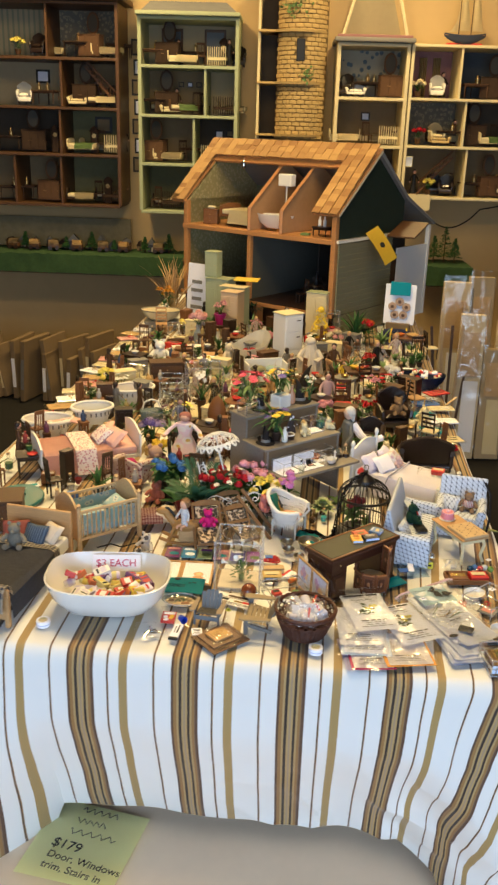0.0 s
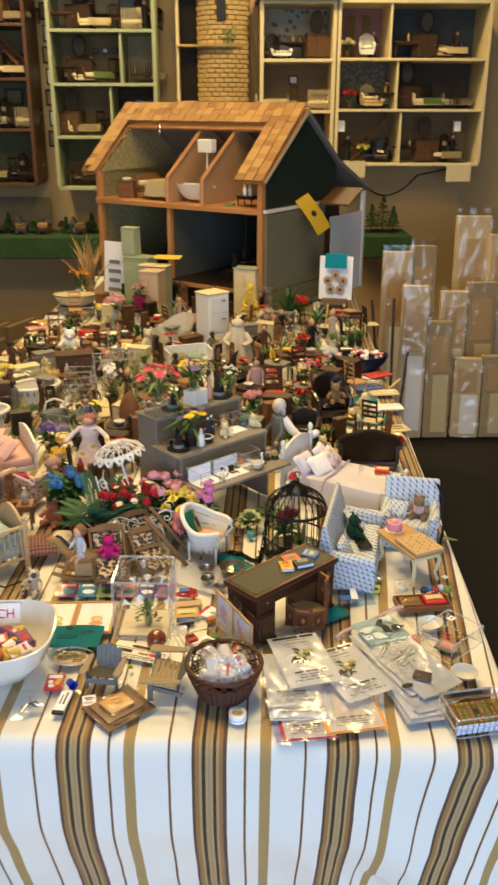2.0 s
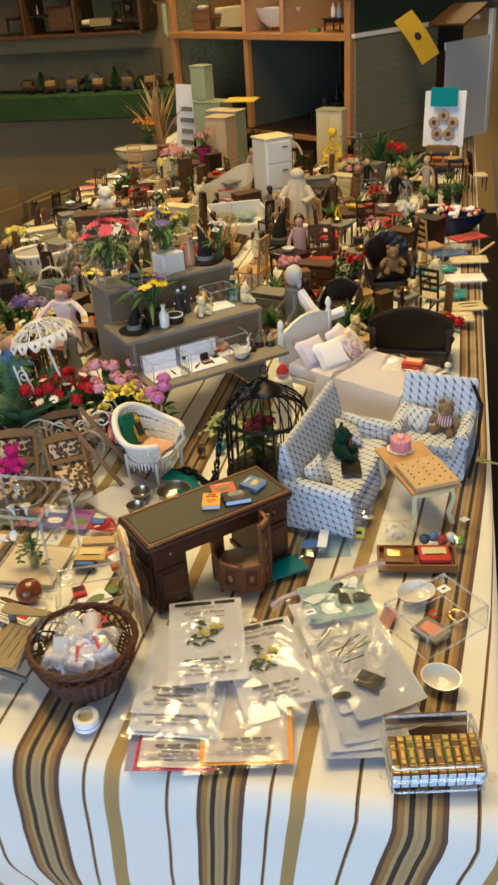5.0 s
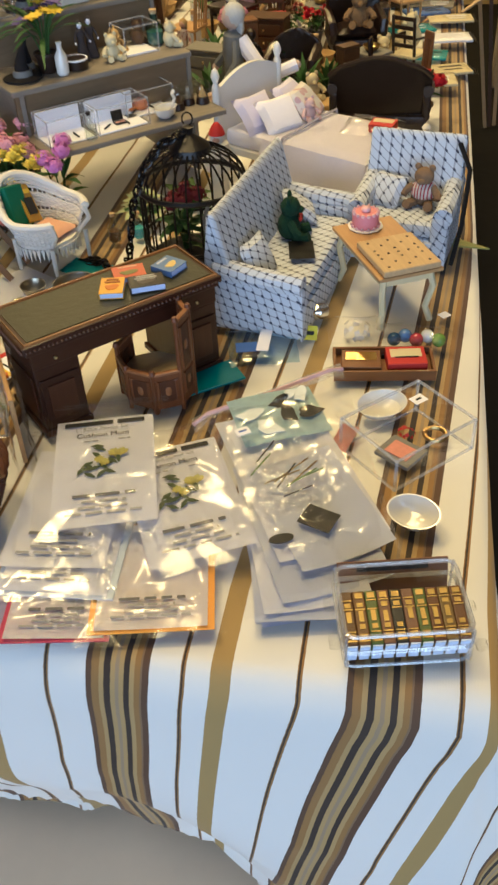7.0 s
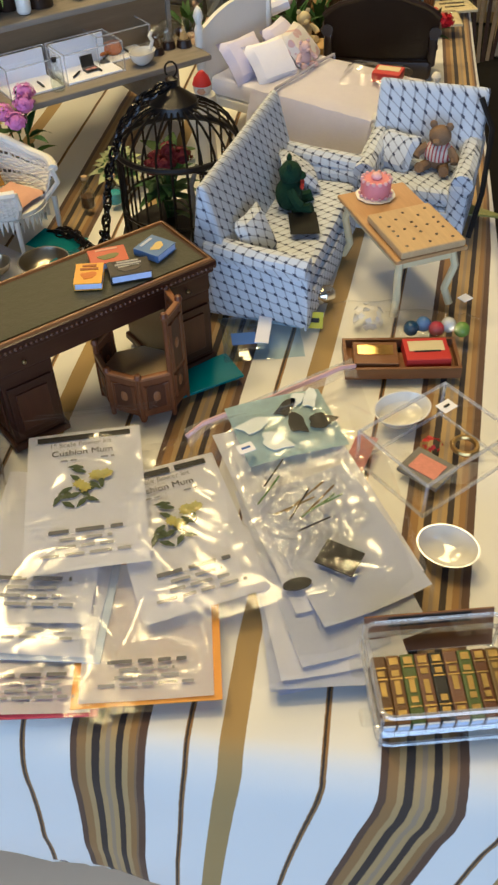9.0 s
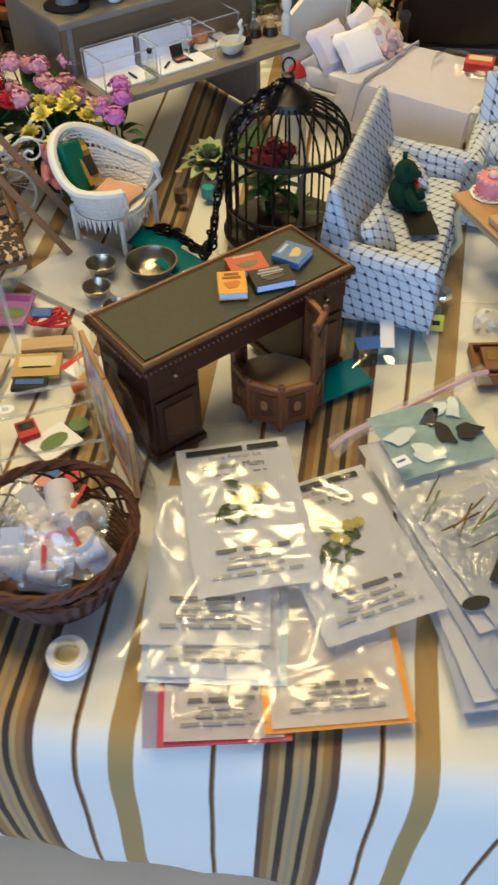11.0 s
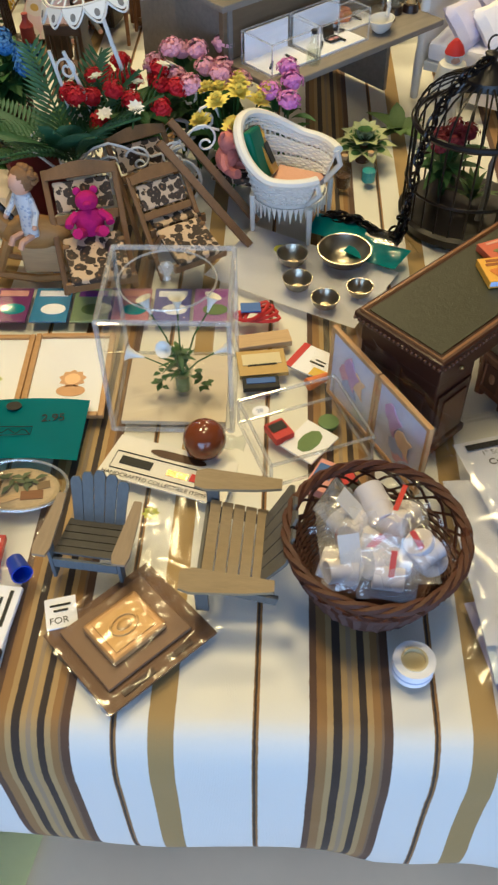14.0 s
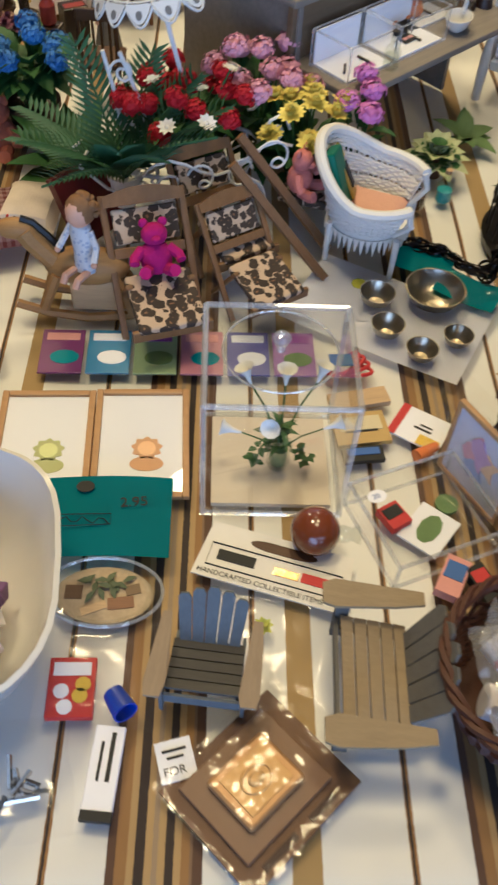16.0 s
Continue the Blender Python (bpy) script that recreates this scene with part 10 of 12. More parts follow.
RED_P = plain("scarlet_petal", (0.50, 0.010, 0.018), 0.6)
PINK_P = mat("pink_petal", (0.74, 0.36, 0.45), 0.65, 0.4, 200, 0.1)
YEL_P = plain("butter_petal", (0.86, 0.74, 0.12), 0.6)
MAG_P = mat("orchid_petal", (0.62, 0.22, 0.55), 0.65, 0.35, 200, 0.1)
BLU_P = mat("hydrangea_blue", (0.07, 0.20, 0.55), 0.65, 0.4, 200, 0.1)
flowers("red_geraniums", CT @ at(-0.004, 0.012, 0.026), [RED_P], "scarlet geraniums with green leaves", 24, 0.070, 0.046, 0.0080, "fine", M_LEAF, 80, 0.026, 0.012, None, seed=41)
flowers("white_daisies", CT @ at(-0.006, -0.004, 0.026), [M_WHITE], "small white daisies among the geraniums", 7, 0.078, 0.046, 0.0062, "daisy", M_LEAF, 8, 0.02, 0.006, None, seed=52)
flowers("pink_hydrangeas", at(0.026, 1.462, 0.76), [PINK_P], "pink hydrangea bunch with green leaves", 11, 0.088, 0.036, 0.0092, "fine", M_LEAF, 56, 0.03, 0.014, None, seed=42)
flowers("yellow_mums", at(0.052, 1.426, 0.755), [YEL_P], "yellow chrysanthemums with green leaves", 12, 0.076, 0.028, 0.0098, "mum", M_LEAF, 36, 0.024, 0.012, None, seed=43)
flowers("orchid_stems", at(0.090, 1.440, 0.75), [MAG_P], "orchid pink flower heads on stems", 4, 0.086, 0.018, 0.009, "fine", M_LEAF, 14, 0.02, 0.008, None, seed=44)
flowers("blue_hydrangeas", at(-0.132, 1.515, 0.75), [BLU_P], "bright blue hydrangeas in a dark pot", 10, 0.084, 0.034, 0.0092, "fine", M_LEAF, 70, 0.03, 0.016, M_DARKWOOD, 0.020, 0.030, 45)
fronds("palm_fern", at(-0.062, 1.398, 0.775), "dark green feathery palm fronds in a white vase", 13, 0.080, 0.0030, mat("palm_green", (0.045, 0.115, 0.055), 0.55, 0.4, 90, 0.1), -48, M_WHITE, 0.010, 0.022, 46, True)
fronds("broad_leaf_plant", at(-0.098, 1.462, 0.75), "broad green leafy plant", 14, 0.055, 0.022, M_LEAF, -40, None, seed=47)

sb = thing("scroll_bracket", at(-0.052, 1.418, 0.755, -8), "white painted wire bracket with curled scrolls by the flower cart", "bracket")
for x in (-0.010, 0.010):
    part("upright", tube(B(), [(x * 1.2, 0, 0.0), (x, 0, 0.04), (x * 0.7 - 0.006, 0, 0.080), (x * 0.5 - 0.014, 0, 0.108)], 0.0013, 6), M_WHITE, sb)
for k in range(5):
    part("scroll", tube(B(), [(-0.002 * k + (1 if k % 2 else -1) * 0.0075 * (1 - q / 24) * math.cos(0.45 * q), -0.001, 0.016 + 0.020 * k + 0.0085 * (1 - q / 24) * math.sin(0.45 * q)) for q in range(20)], 0.0009, 5), M_WHITE, sb)


def parasol():
    m = pose(-0.038, 1.440, 0.892, -2, -13, 10) @ Matrix.Scale(0.85, 4, (0, 0, 1))
    th = thing("lace_parasol", m, "white lace parasol with scalloped edge", "parasol")
    lace = M_WHITE
    R = 0.034

    def dome(r):
        return 0.022 - 15.0 * r * r

    for k, r in enumerate((0.006, 0.019, 0.032)):
        part("canopy_ring", ring(B(), r, 0.0008, at(0, 0, dome(r)), 32), lace, th)
    for i in range(14):
        a = 2 * math.pi * i / 14
        part("rib", tube(B(), [(r * math.cos(a), r * math.sin(a), dome(r)) for r in (0.0, 0.009, 0.018, 0.026, R)], 0.0008, 5), lace, th)
        b = a + math.pi / 14
        part("scroll", tube(B(), [((0.0255 + 0.0045 * math.cos(t)) * math.cos(b + 0.13 * math.sin(t)), (0.0255 + 0.0045 * math.cos(t)) * math.sin(b + 0.13 * math.sin(t)), dome(0.0255 + 0.0045 * math.cos(t))) for t in [j * 0.6 for j in range(9)]], 0.0006, 4), lace, th)
        arc = [(0.0095 * (j / 8 - 0.5) * 1.6, -0.0105 * math.sin(math.pi * j / 8)) for j in range(9)]
        part("scallop", slab(B(), [(x, 0.001) for x, y in ((0.0076, 0), (-0.0076, 0))] + arc[1:-1], 0.0006, at(R * math.cos(b), R * math.sin(b), dome(R) + 0.001) @ pose(0, 0, 0, 90 - 28, 0, math.degrees(b) + 90)), lace, th)
        part("scallop_edge", tube(B(), [(x * 1.05, y * 1.1, 0) for x, y in arc], 0.0009, 4, at(R * math.cos(b), R * math.sin(b), dome(R)) @ pose(0, 0, 0, 90 - 28, 0, math.degrees(b) + 90)), lace, th)
        part("lace_hole", slab(B(), circle(0.0024, 8, 0.8, 1.2), 0.0003, at(1.012 * R * math.cos(b), 1.012 * R * math.sin(b), dome(R)) @ pose(0, 0, 0, 90 - 28, 0, math.degrees(b) + 90) @ at(0, -0.0045, 0.0008)), M_GREYWOOD, th)
    part("shaft", tube(B(), [(0, 0, 0.024), (0, 0, -0.04), (0.001, 0.002, -0.085), (0.003, 0.003, -0.135)], 0.0016, 6), lace, th)


parasol()
doll("fairy_doll", at(-0.128, 1.735, 0.75, -10) @ Matrix.Diagonal((1.5, 1.4, 0.9, 1)), 0.108, patterned("lilac_dress", (0.84, 0.66, 0.74), (0.86, 0.80, 0.80), "floral", 0.02, 0.8, (0.66, 0.46, 0.10)), mat("dusky_pink_hair", (0.30, 0.12, 0.10), 0.8, 0.3, 300, 0.6), "small doll with dusky pink hair and pale pink dress", None, None, 0.22, 35)
flowers("violet_flowers", at(-0.205, 1.775, 0.75), [plain("violet_petal", (0.14, 0.10, 0.32)), plain("pale_violet", (0.34, 0.26, 0.46), 0.6)], "violet flowers in a dark pot", 8, 0.07, 0.024, 0.010, "globe", M_LEAF, 24, 0.024, 0.01, M_DARKWOOD, 0.014, 0.024, 48)
flowers("yellow_pot_mum", at(-0.178, 1.690, 0.75), [plain("daffodil_yellow", (0.72, 0.52, 0.02))], "bright yellow blooms in a small pot", 7, 0.045, 0.016, 0.010, "globe", M_LEAF, 12, 0.016, 0.008, M_BROWNWOOD, 0.014, 0.018, 49)

# ---------------------------------------------------------------- chairs and figures behind the bed
LEATHER = mat("dark_leather", (0.022, 0.012, 0.009), 0.32, 0.3, 80, 0.25, coat=0.2)
wing_chair("leather_settee", at(0.378, 1.700, 0.75, 176), LEATHER, "dark brown leather settee with carved top rail", 0.112, 0.055, 0.088, False, "settee", M_DARKWOOD)
wing_chair("leather_chair", at(0.345, 1.985, 0.75, 12), LEATHER, "dark tufted leather wing chair with a bear", 0.074, 0.062, 0.092, True, "armchair", M_DARKWOOD)
teddy("plush_bear", at(0.350, 1.965, 0.792, 10), 0.042, mat("honey_plush", (0.24, 0.15, 0.07), 0.95, 0.4, 300, 0.8), "honey brown plush bear on the leather chair")
wing_chair("leather_chair", at(0.272, 1.820, 0.75, -10), LEATHER, "dark leather club chair", 0.060, 0.050, 0.070, True, "armchair", M_DARKWOOD)
solo("wicker_hamper", box(B(), 0.042, 0.03, 0.022, I4, 0.003), M_STRAW, at(0.318, 1.735, 0.75, 20), "straw hamper with pale cloth", "hamper")
teddy("plush_cat", at(0.300, 1.742, 0.772, 30), 0.03, M_CREAM, "cream plush cat on the hamper")
doll("grey_haired_doll", at(0.215, 1.715, 0.775, -70), 0.14, mat("grey_suit", (0.16, 0.17, 0.18), 0.85, 0.3, 150, 0.3), mat("white_hair", (0.56, 0.55, 0.52), 0.85, 0.2, 300, 0.5), "white-haired doll in grey jacket sitting", plain("pale_doll_skin", (0.56, 0.42, 0.34), 0.6), None, 0.0, 20, True, "doll", [(0.224, 1.712, 0.846), (0.240, 1.704, 0.826), (0.258, 1.698, 0.812), (0.286, 1.704, 0.822)], M_LINEN)
doll("girl_doll", at(0.188, 2.07, 0.75, 5), 0.108, plain("mauve_shirt", (0.50, 0.34, 0.34), 0.85), M_DARKWOOD, "dark-haired girl doll in pink shirt and dark skirt", None, M_BLACK, 0.0, 15)
def shroud_figure():
    bm = sheet(B(), 36, 24, lambda u, v: Vector(((0.034 - 0.022 * v ** 1.6 + 0.004 * math.sin(11 * 6.283 * u) * (1 - v) + 0.002 * noise.noise((u * 20, v * 4, 3))) * math.cos(6.283 * u) * (1.0 if v < 0.97 else 0.3), (0.030 - 0.019 * v ** 1.6 + 0.004 * math.sin(11 * 6.283 * u) * (1 - v)) * math.sin(6.283 * u) * (1.0 if v < 0.97 else 0.3), 0.128 * v + 0.002)))
    ball(bm, 0.0135, at(0, -0.001, 0.133), (1, 1, 1.15), 16, 12)
    ball(bm, 0.0085, at(0, -0.009, 0.132), (0.9, 0.6, 1.2), 12, 8)
    tube(bm, [(-0.016, -0.004, 0.105), (-0.027, -0.014, 0.082), (-0.014, -0.026, 0.072)], 0.007, 8)
    tube(bm, [(0.016, -0.004, 0.105), (0.027, -0.014, 0.082), (0.014, -0.026, 0.072)], 0.007, 8)
    solo("ghost_doll", bm, mat("cream_shroud", (0.58, 0.52, 0.42), 0.9, 0.2, 60, 0.5), at(0.152, 2.385, 0.75) @ Matrix.Diagonal((1.15, 1.15, 0.82, 1)), "tall figure draped in a cream cloth shroud", "figure")


shroud_figure()
witch_hat(at(0.135, 2.205, 0.775, 20), 0.062, "large black felt witch hat with a bent tip")
solo("felt_cloth", cushion(B(), 0.06, 0.05, 0.03), mat("black_felt", (0.015, 0.013, 0.014)), at(0.135, 2.20, 0.75, 20), "folded black felt cloth lying on the table", "felt")

fr = thing("white_fridge", at(0.088, 2.490, 0.75, 38), "tall white wooden refrigerator with three doors", "refrigerator")
part("body", box(B(), 0.066, 0.058, 0.165, I4, 0.003), M_WHITE, fr)
part("top", box(B(), 0.070, 0.062, 0.004, at(0, 0, 0.1652), 0.001), M_CREAM, fr)
for z, hh in ((0.006, 0.055), (0.066, 0.048), (0.118, 0.042)):
    o = part("door", box(B(), 0.058, 0.003, hh, at(0, -0.0305, z), 0.001), M_WHITE, fr)
    part("handle", box(B(), 0.014, 0.003, 0.003, at(0.012, -0.0332, z + hh * 0.7), 0.001), M_STEEL, o)

tub = thing("slipper_bath", at(-0.020, 2.525, 0.75, 60) @ Matrix.Scale(1.2, 4), "white high-backed slipper bathtub", "bathtub")
part("tub_body", sheet(B(), 20, 10, lambda u, v: Vector(((0.030 + 0.018 * v) * 1.35 * math.cos(6.283 * u), (0.026 + 0.016 * v) * math.sin(6.283 * u), 0.006 + (0.045 + 0.026 * max(0, math.cos(6.283 * u)) ** 1.5) * v)), 0.002), M_CERAMIC, tub)
part("tub_floor", slab(B(), circle(0.030, 20, 1.35, 0.86), 0.003, at(0, 0, 0.006)), M_CERAMIC, tub)
for i in range(4):
    part("claw_foot", ball(B(), 0.004, at(0.03 * (1 if i % 2 else -1), 0.018 * (1 if i < 2 else -1), 0.004), (1, 1, 1), 8, 6), M_BRASS, tub)
sofa2 = thing("white_daybed", at(0.030, 2.330, 0.75, 18), "white daybed with pale cushions", "daybed")
part("seat_base", box(B(), 0.11, 0.05, 0.028, I4, 0.003), M_WHITE, sofa2)
part("back_panel", box(B(), 0.11, 0.004, 0.05, at(0, 0.025, 0.014), 0.001), M_WHITE, sofa2)
for s in (-1, 1):
    part("arm_panel", box(B(), 0.004, 0.05, 0.045, at(s * 0.055, 0, 0.014), 0.001), M_WHITE, sofa2)
solo("cushion", cushion(B(), 0.04, 0.036, 0.014), mat("moss_cloth", (0.22, 0.22, 0.13), 0.9, 0.2, 120), at(0.010, 2.330, 0.782, 30), "moss green cushion on the daybed", "cushion")
solo("cushion", cushion(B(), 0.04, 0.036, 0.014), mat("aqua_cloth", (0.28, 0.38, 0.38), 0.9, 0.2, 120), at(0.048, 2.338, 0.782, -20), "pale aqua cushion on the daybed", "cushion")
bn = fronds("wheat_sheaf", at(0.050, 2.120, 0.75), "dry golden wheat sheaf", 40, 0.105, 0.004, M_STRAW, -78, None, seed=61)
acrylic_box("display_case", at(-0.115, 2.03, 0.75, 12), 0.085, 0.06, 0.125, "tall clear display box with a cream base", 0.002, True, M_CREAM)
fronds("snowdrop_vase", at(-0.118, 2.00, 0.752), "white tipped spiky flowers in a brown vase", 16, 0.06, 0.004, M_LEAF, -66, M_BROWNWOOD, 0.011, 0.045, 62)
solo("snowdrop_tips", globe(B(), at(0, 0, 0.095), 0.024, 16, random.Random(4)), M_WHITE, at(-0.118, 2.00, 0.752), "small white blossoms over a brown vase", "flowers")
lute = thing("wooden_lute", pose(-0.075, 1.90, 0.752, 78, 0, -8), "brown oval wooden instrument body standing upright", "instrument")
part("sound_box", sheet(B(), 14, 10, lambda u, v: Vector((0.022 * math.sin(math.pi * v) ** 0.7 * math.cos(6.283 * u), 0.085 * v, 0.010 * math.sin(math.pi * v) ** 0.7 * math.sin(6.283 * u)))), M_MIDWOOD, lute)

# ---------------------------------------------------------------- right edge: packets, blue basket
for i, (x, y, rz, mt, lab) in enumerate(((0.425, 2.086, 20, M_TEAL, "teal card packet at the table edge"), (0.436, 1.955, -8, M_TEAL, "teal card packet at the table edge"), (0.472, 2.02, 6, M_PAPER, "white paper packet at the table edge"), (0.462, 1.90, 14, M_CREAM, "cream paper packet at the table edge"), (0.462, 2.21, -10, M_GREYWOOD, "grey flat packet at the table edge"), (0.492, 2.26, 30, M_RED, "red flat packet at the table edge"), (0.485, 2.14, 4, M_CREAM, "cream flat packet at the table edge"), (0.450, 2.17, 16, M_BLUE, "blue flat packet at the table edge"), (0.44, 1.84, 3, M_CREAM, "cream paper packet at the table edge"))):
    th = bag("packet_bag", at(x, y, 0.752 + 0.003 * (i % 3), rz), 0.078, 0.05, lab, 0.003, 70 + i, 0.004, False, None, "packet")
    part("card", box(B(), 0.066, 0.038, 0.003, at(0, 0, 0.0005), 0.0005), mt, th)
    bars(th, at(0, 0, 0.0036), [(0.01, 0.008, 0.03, 0.004), (0.01, -0.004, 0.024, 0.003)], M_INK if i % 2 else M_PAPER)
bb = thing("blue_basket", at(0.455, 2.345, 0.75, 10), "oval dark blue foil basket full of sweets", "basket")
part("bowl_body", lathe(B(), [(0.05, 0), (0.066, 0.018), (0.074, 0.036), (0.071, 0.036), (0.062, 0.018), (0.046, 0.004), (0, 0.004)], I4, 30, 1.05, 0.62, 0.02, 12), mat("blue_foil", (0.015, 0.025, 0.07), 0.25, 0.5, 80, 0.4, 0.4), bb)
rnd = random.Random(77)
for i in range(46):
    a, r = rnd.uniform(0, 6.283), 0.062 * math.sqrt(rnd.random())
    solo("wrapped_sweet", box(B(), 0.012, 0.009, 0.006, I4, 0.002), (M_PAPER, M_PINK, M_RED, M_CREAM, M_PAPER)[i % 5], at(0.455, 2.345, 0.75, 10) @ pose(r * math.cos(a) * 1.05, r * 0.62 * math.sin(a), 0.030 + 0.012 * (1 - r / 0.062) + 0.004 * rnd.random(), rnd.uniform(-40, 40), rnd.uniform(-40, 40), rnd.uniform(0, 360)), "small pale wrapped sweet in the blue basket", "sweet", "sweets in the basket")
solo("loose_stick", box(B(), 0.05, 0.006, 0.003, I4, 0.001), M_OAK, pose(0.520, 2.19, 0.758, 0, -12, 50), "pale wooden stick at the table edge", "stick")

# ---------------------------------------------------------------- right back: tables, chairs, plants, print
small_table("dining_table", at(0.300, 2.300, 0.75, 8), 0.11, 0.07, 0.058, M_BROWNWOOD, "dark wooden dining table with toy food")
for i, (x, y, c) in enumerate(((0.27, 2.30, (0.72, 0.50, 0.03)), (0.30, 2.31, (0.50, 0.035, 0.025)), (0.33, 2.295, (0.62, 0.60, 0.55)), (0.285, 2.28, (0.56, 0.20, 0.03)))):
    small_bowl(at(x, y, 0.8085), 0.012, 0.008, plain("dish_glaze_%d" % i, c, 0.3), "tiny coloured dish on the dining table", "toy_dish")
flowers("red_poinsettia", at(0.312, 2.345, 0.8085), [M_RED], "red poinsettia in a small pot", 6, 0.03, 0.014, 0.010, "rose", M_LEAF, 10, 0.014, 0.007, M_BROWNWOOD, 0.009, 0.012, 66)
doll("yellow_doll", at(0.245, 2.345, 0.75, 20), 0.068, plain("daffodil_yellow", (0.72, 0.52, 0.02)), M_BROWNWOOD, "small doll in a bright yellow dress")
small_table("side_table", at(0.470, 2.700, 0.75, -6), 0.10, 0.07, 0.062, M_MIDWOOD, "reddish wooden table with plates")
for i, (x, y, rz) in enumerate(((0.405, 2.66, 70), (0.480, 2.62, 10), (0.540, 2.68, -80))):
    chair("wooden_chair", at(x, y, 0.75, rz + 180), M_DARKWOOD, "dark wooden chair with cream seat", M_CREAM, 0.038, 0.036, 0.085, 4, False, False, "dining chairs")
small_bowl(at(0.48, 2.70, 0.8125), 0.02, 0.008, M_STRAW, "pale straw bowl on the table")
small_bowl(at(0.445, 2.705, 0.8125), 0.014, 0.008, plain("pumpkin_orange", (0.56, 0.16, 0.02)), "orange dish on the table")
fronds("potted_fern", at(0.311, 2.79, 0.75), "dark green strappy potted plant", 18, 0.10, 0.012, M_LEAF, -62, M_BROWNWOOD, 0.02, 0.035, 63)
fronds("potted_fern", at(0.387, 2.700, 0.785), "bright green strappy plant in a wooden planter", 22, 0.058, 0.009, M_LEAF2, -42, None, seed=64)
solo("wooden_planter", box(B(), 0.062, 0.042, 0.036, I4, 0.003), M_BROWNWOOD, at(0.387, 2.70, 0.75, 12), "dark brown wooden planter box", "planter")
flowers("red_flowers", at(0.345, 2.84, 0.75), [RED_P, plain("pumpkin_orange", (0.56, 0.16, 0.02))], "red and orange flowers with leaves", 8, 0.085, 0.026, 0.012, "globe", M_LEAF, 30, 0.03, 0.01, None, seed=65)
ea = thing("print_easel", at(0.470, 2.965, 0.75, -14), "white card with five cameo rosettes under a teal card", "sign")
part("board", box(B(), 0.105, 0.004, 0.135, pose(0, 0, 0.045, -6), 0.001), M_PAPER, ea)
part("support", box(B(), 0.08, 0.04, 0.05, at(0, 0.006, 0), 0.002), M_CARD, ea)
part("teal_card", box(B(), 0.068, 0.003, 0.045, pose(0, -0.008, 0.145, -6), 0.001), M_TEAL, ea)
for i in range(5):
    a = radians(90 + 72 * i)
    r = part("rosette", lathe(B(), [(0, 0), (0.013, 0), (0.0145, 0.001), (0.013, 0.0025), (0, 0.0025)], pose(0.025 * math.cos(a), 0.0 - 0.004, 0.098 + 0.025 * math.sin(a), 84), 14, 1, 1, 0.06, 8), mat("tan_rosette", (0.42, 0.30, 0.22), 0.7, 0.3, 200), ea)
    part("rosette_heart", slab(B(), circle(0.006, 10), 0.001, pose(0.025 * math.cos(a), -0.0064, 0.098 + 0.025 * math.sin(a), 84)), M_BROWNWOOD, r)
solo("navy_blanket", cushion(B(), 0.11, 0.05, 0.045), mat("navy_cloth", (0.015, 0.022, 0.075), 0.85, 0.3, 100, 0.3), at(0.455, 2.88, 0.75, -8), "bundled navy blue cloth with yellow straps", "cloth")
for dx in (-0.02, 0.03):
    solo("yellow_strap", tube(B(), [(0, -0.028, 0.004), (0.002, -0.020, 0.036), (0.004, 0.0, 0.048)], 0.003, 5), M_YELLOW, at(0.455 + dx, 2.88, 0.75, -8), "bright yellow strap on the navy cloth", "strap")
cabinet("green_cabinet", at(0.190, 2.905, 0.75, -20), 0.07, 0.05, 0.155, M_CREAM, "cream cabinet with olive top", 2, 0, None, M_SAGE)
yb, yr = B(), random.Random(77)
for i in range(16):
    f = i / 15
    globe(yb, at((0.030 - 0.020 * f) * math.cos(i * 2.3) * 0.8, (0.026 - 0.018 * f) * math.sin(i * 2.3), 0.008 + 0.098 * f), 0.018 - 0.007 * f, 16, yr)
for sx in (-1, 1):
    tube(yb, [(sx * 0.008, 0, 0.088), (sx * 0.020, -0.006, 0.070), (sx * 0.014, -0.018, 0.060)], 0.004, 6)
ball(yb, 0.011, at(0, 0, 0.116))
solo("yellow_figure", yb, plain("daffodil_yellow", (0.72, 0.52, 0.02)), at(0.196, 2.80, 0.752), "bright yellow ruffled dress figure", "figure")
acrylic_box("display_case", at(0.225, 2.86, 0.75, -10), 0.07, 0.05, 0.10, "clear case beside the yellow figure", 0.002)
flowers("dried_bouquet", at(0.240, 2.74, 0.752), [M_CREAM, M_PINK], "dried cream and pink bouquet in a white pot", 9, 0.06, 0.026, 0.010, "globe", M_LEAF2, 16, 0.02, 0.007, M_WHITE, 0.018, 0.024, 67)

# ---------------------------------------------------------------- left back: washtub, cabinets, pots
wt = thing("enamel_washtub", at(-0.352, 2.985, 0.775, 0), "oval cream enamel washtub with dark rim", "washtub")
part("tub_body", bowl_shape(B(), 0.060, 0.036, 0.002, 1.15, 0.8), M_CREAM, wt)
part("rim", ring(B(), 0.060, 0.0022, at(0, 0, 0.036), 32, 1.15, 0.8), M_GREYWOOD, wt)
cabinet("cream_stand", at(-0.35, 2.985, 0.75, 0), 0.11, 0.07, 0.0215, M_GREYWOOD, "low grey wooden stand under the washtub", 0, 2)
flowers("yellow_daisies", at(-0.345, 3.06, 0.752), [plain("amber_petal", (0.70, 0.34, 0.02), 0.6)], "amber yellow daisies in a dark pot", 9, 0.12, 0.030, 0.014, "rose", M_LEAF, 16, 0.03, 0.01, M_DARKWOOD, 0.022, 0.05, 68)
fronds("wheat_sheaf", at(-0.330, 3.14, 0.752), "tall dry golden wheat sheaf", 44, 0.22, 0.008, M_STRAW, -80, None, seed=69)
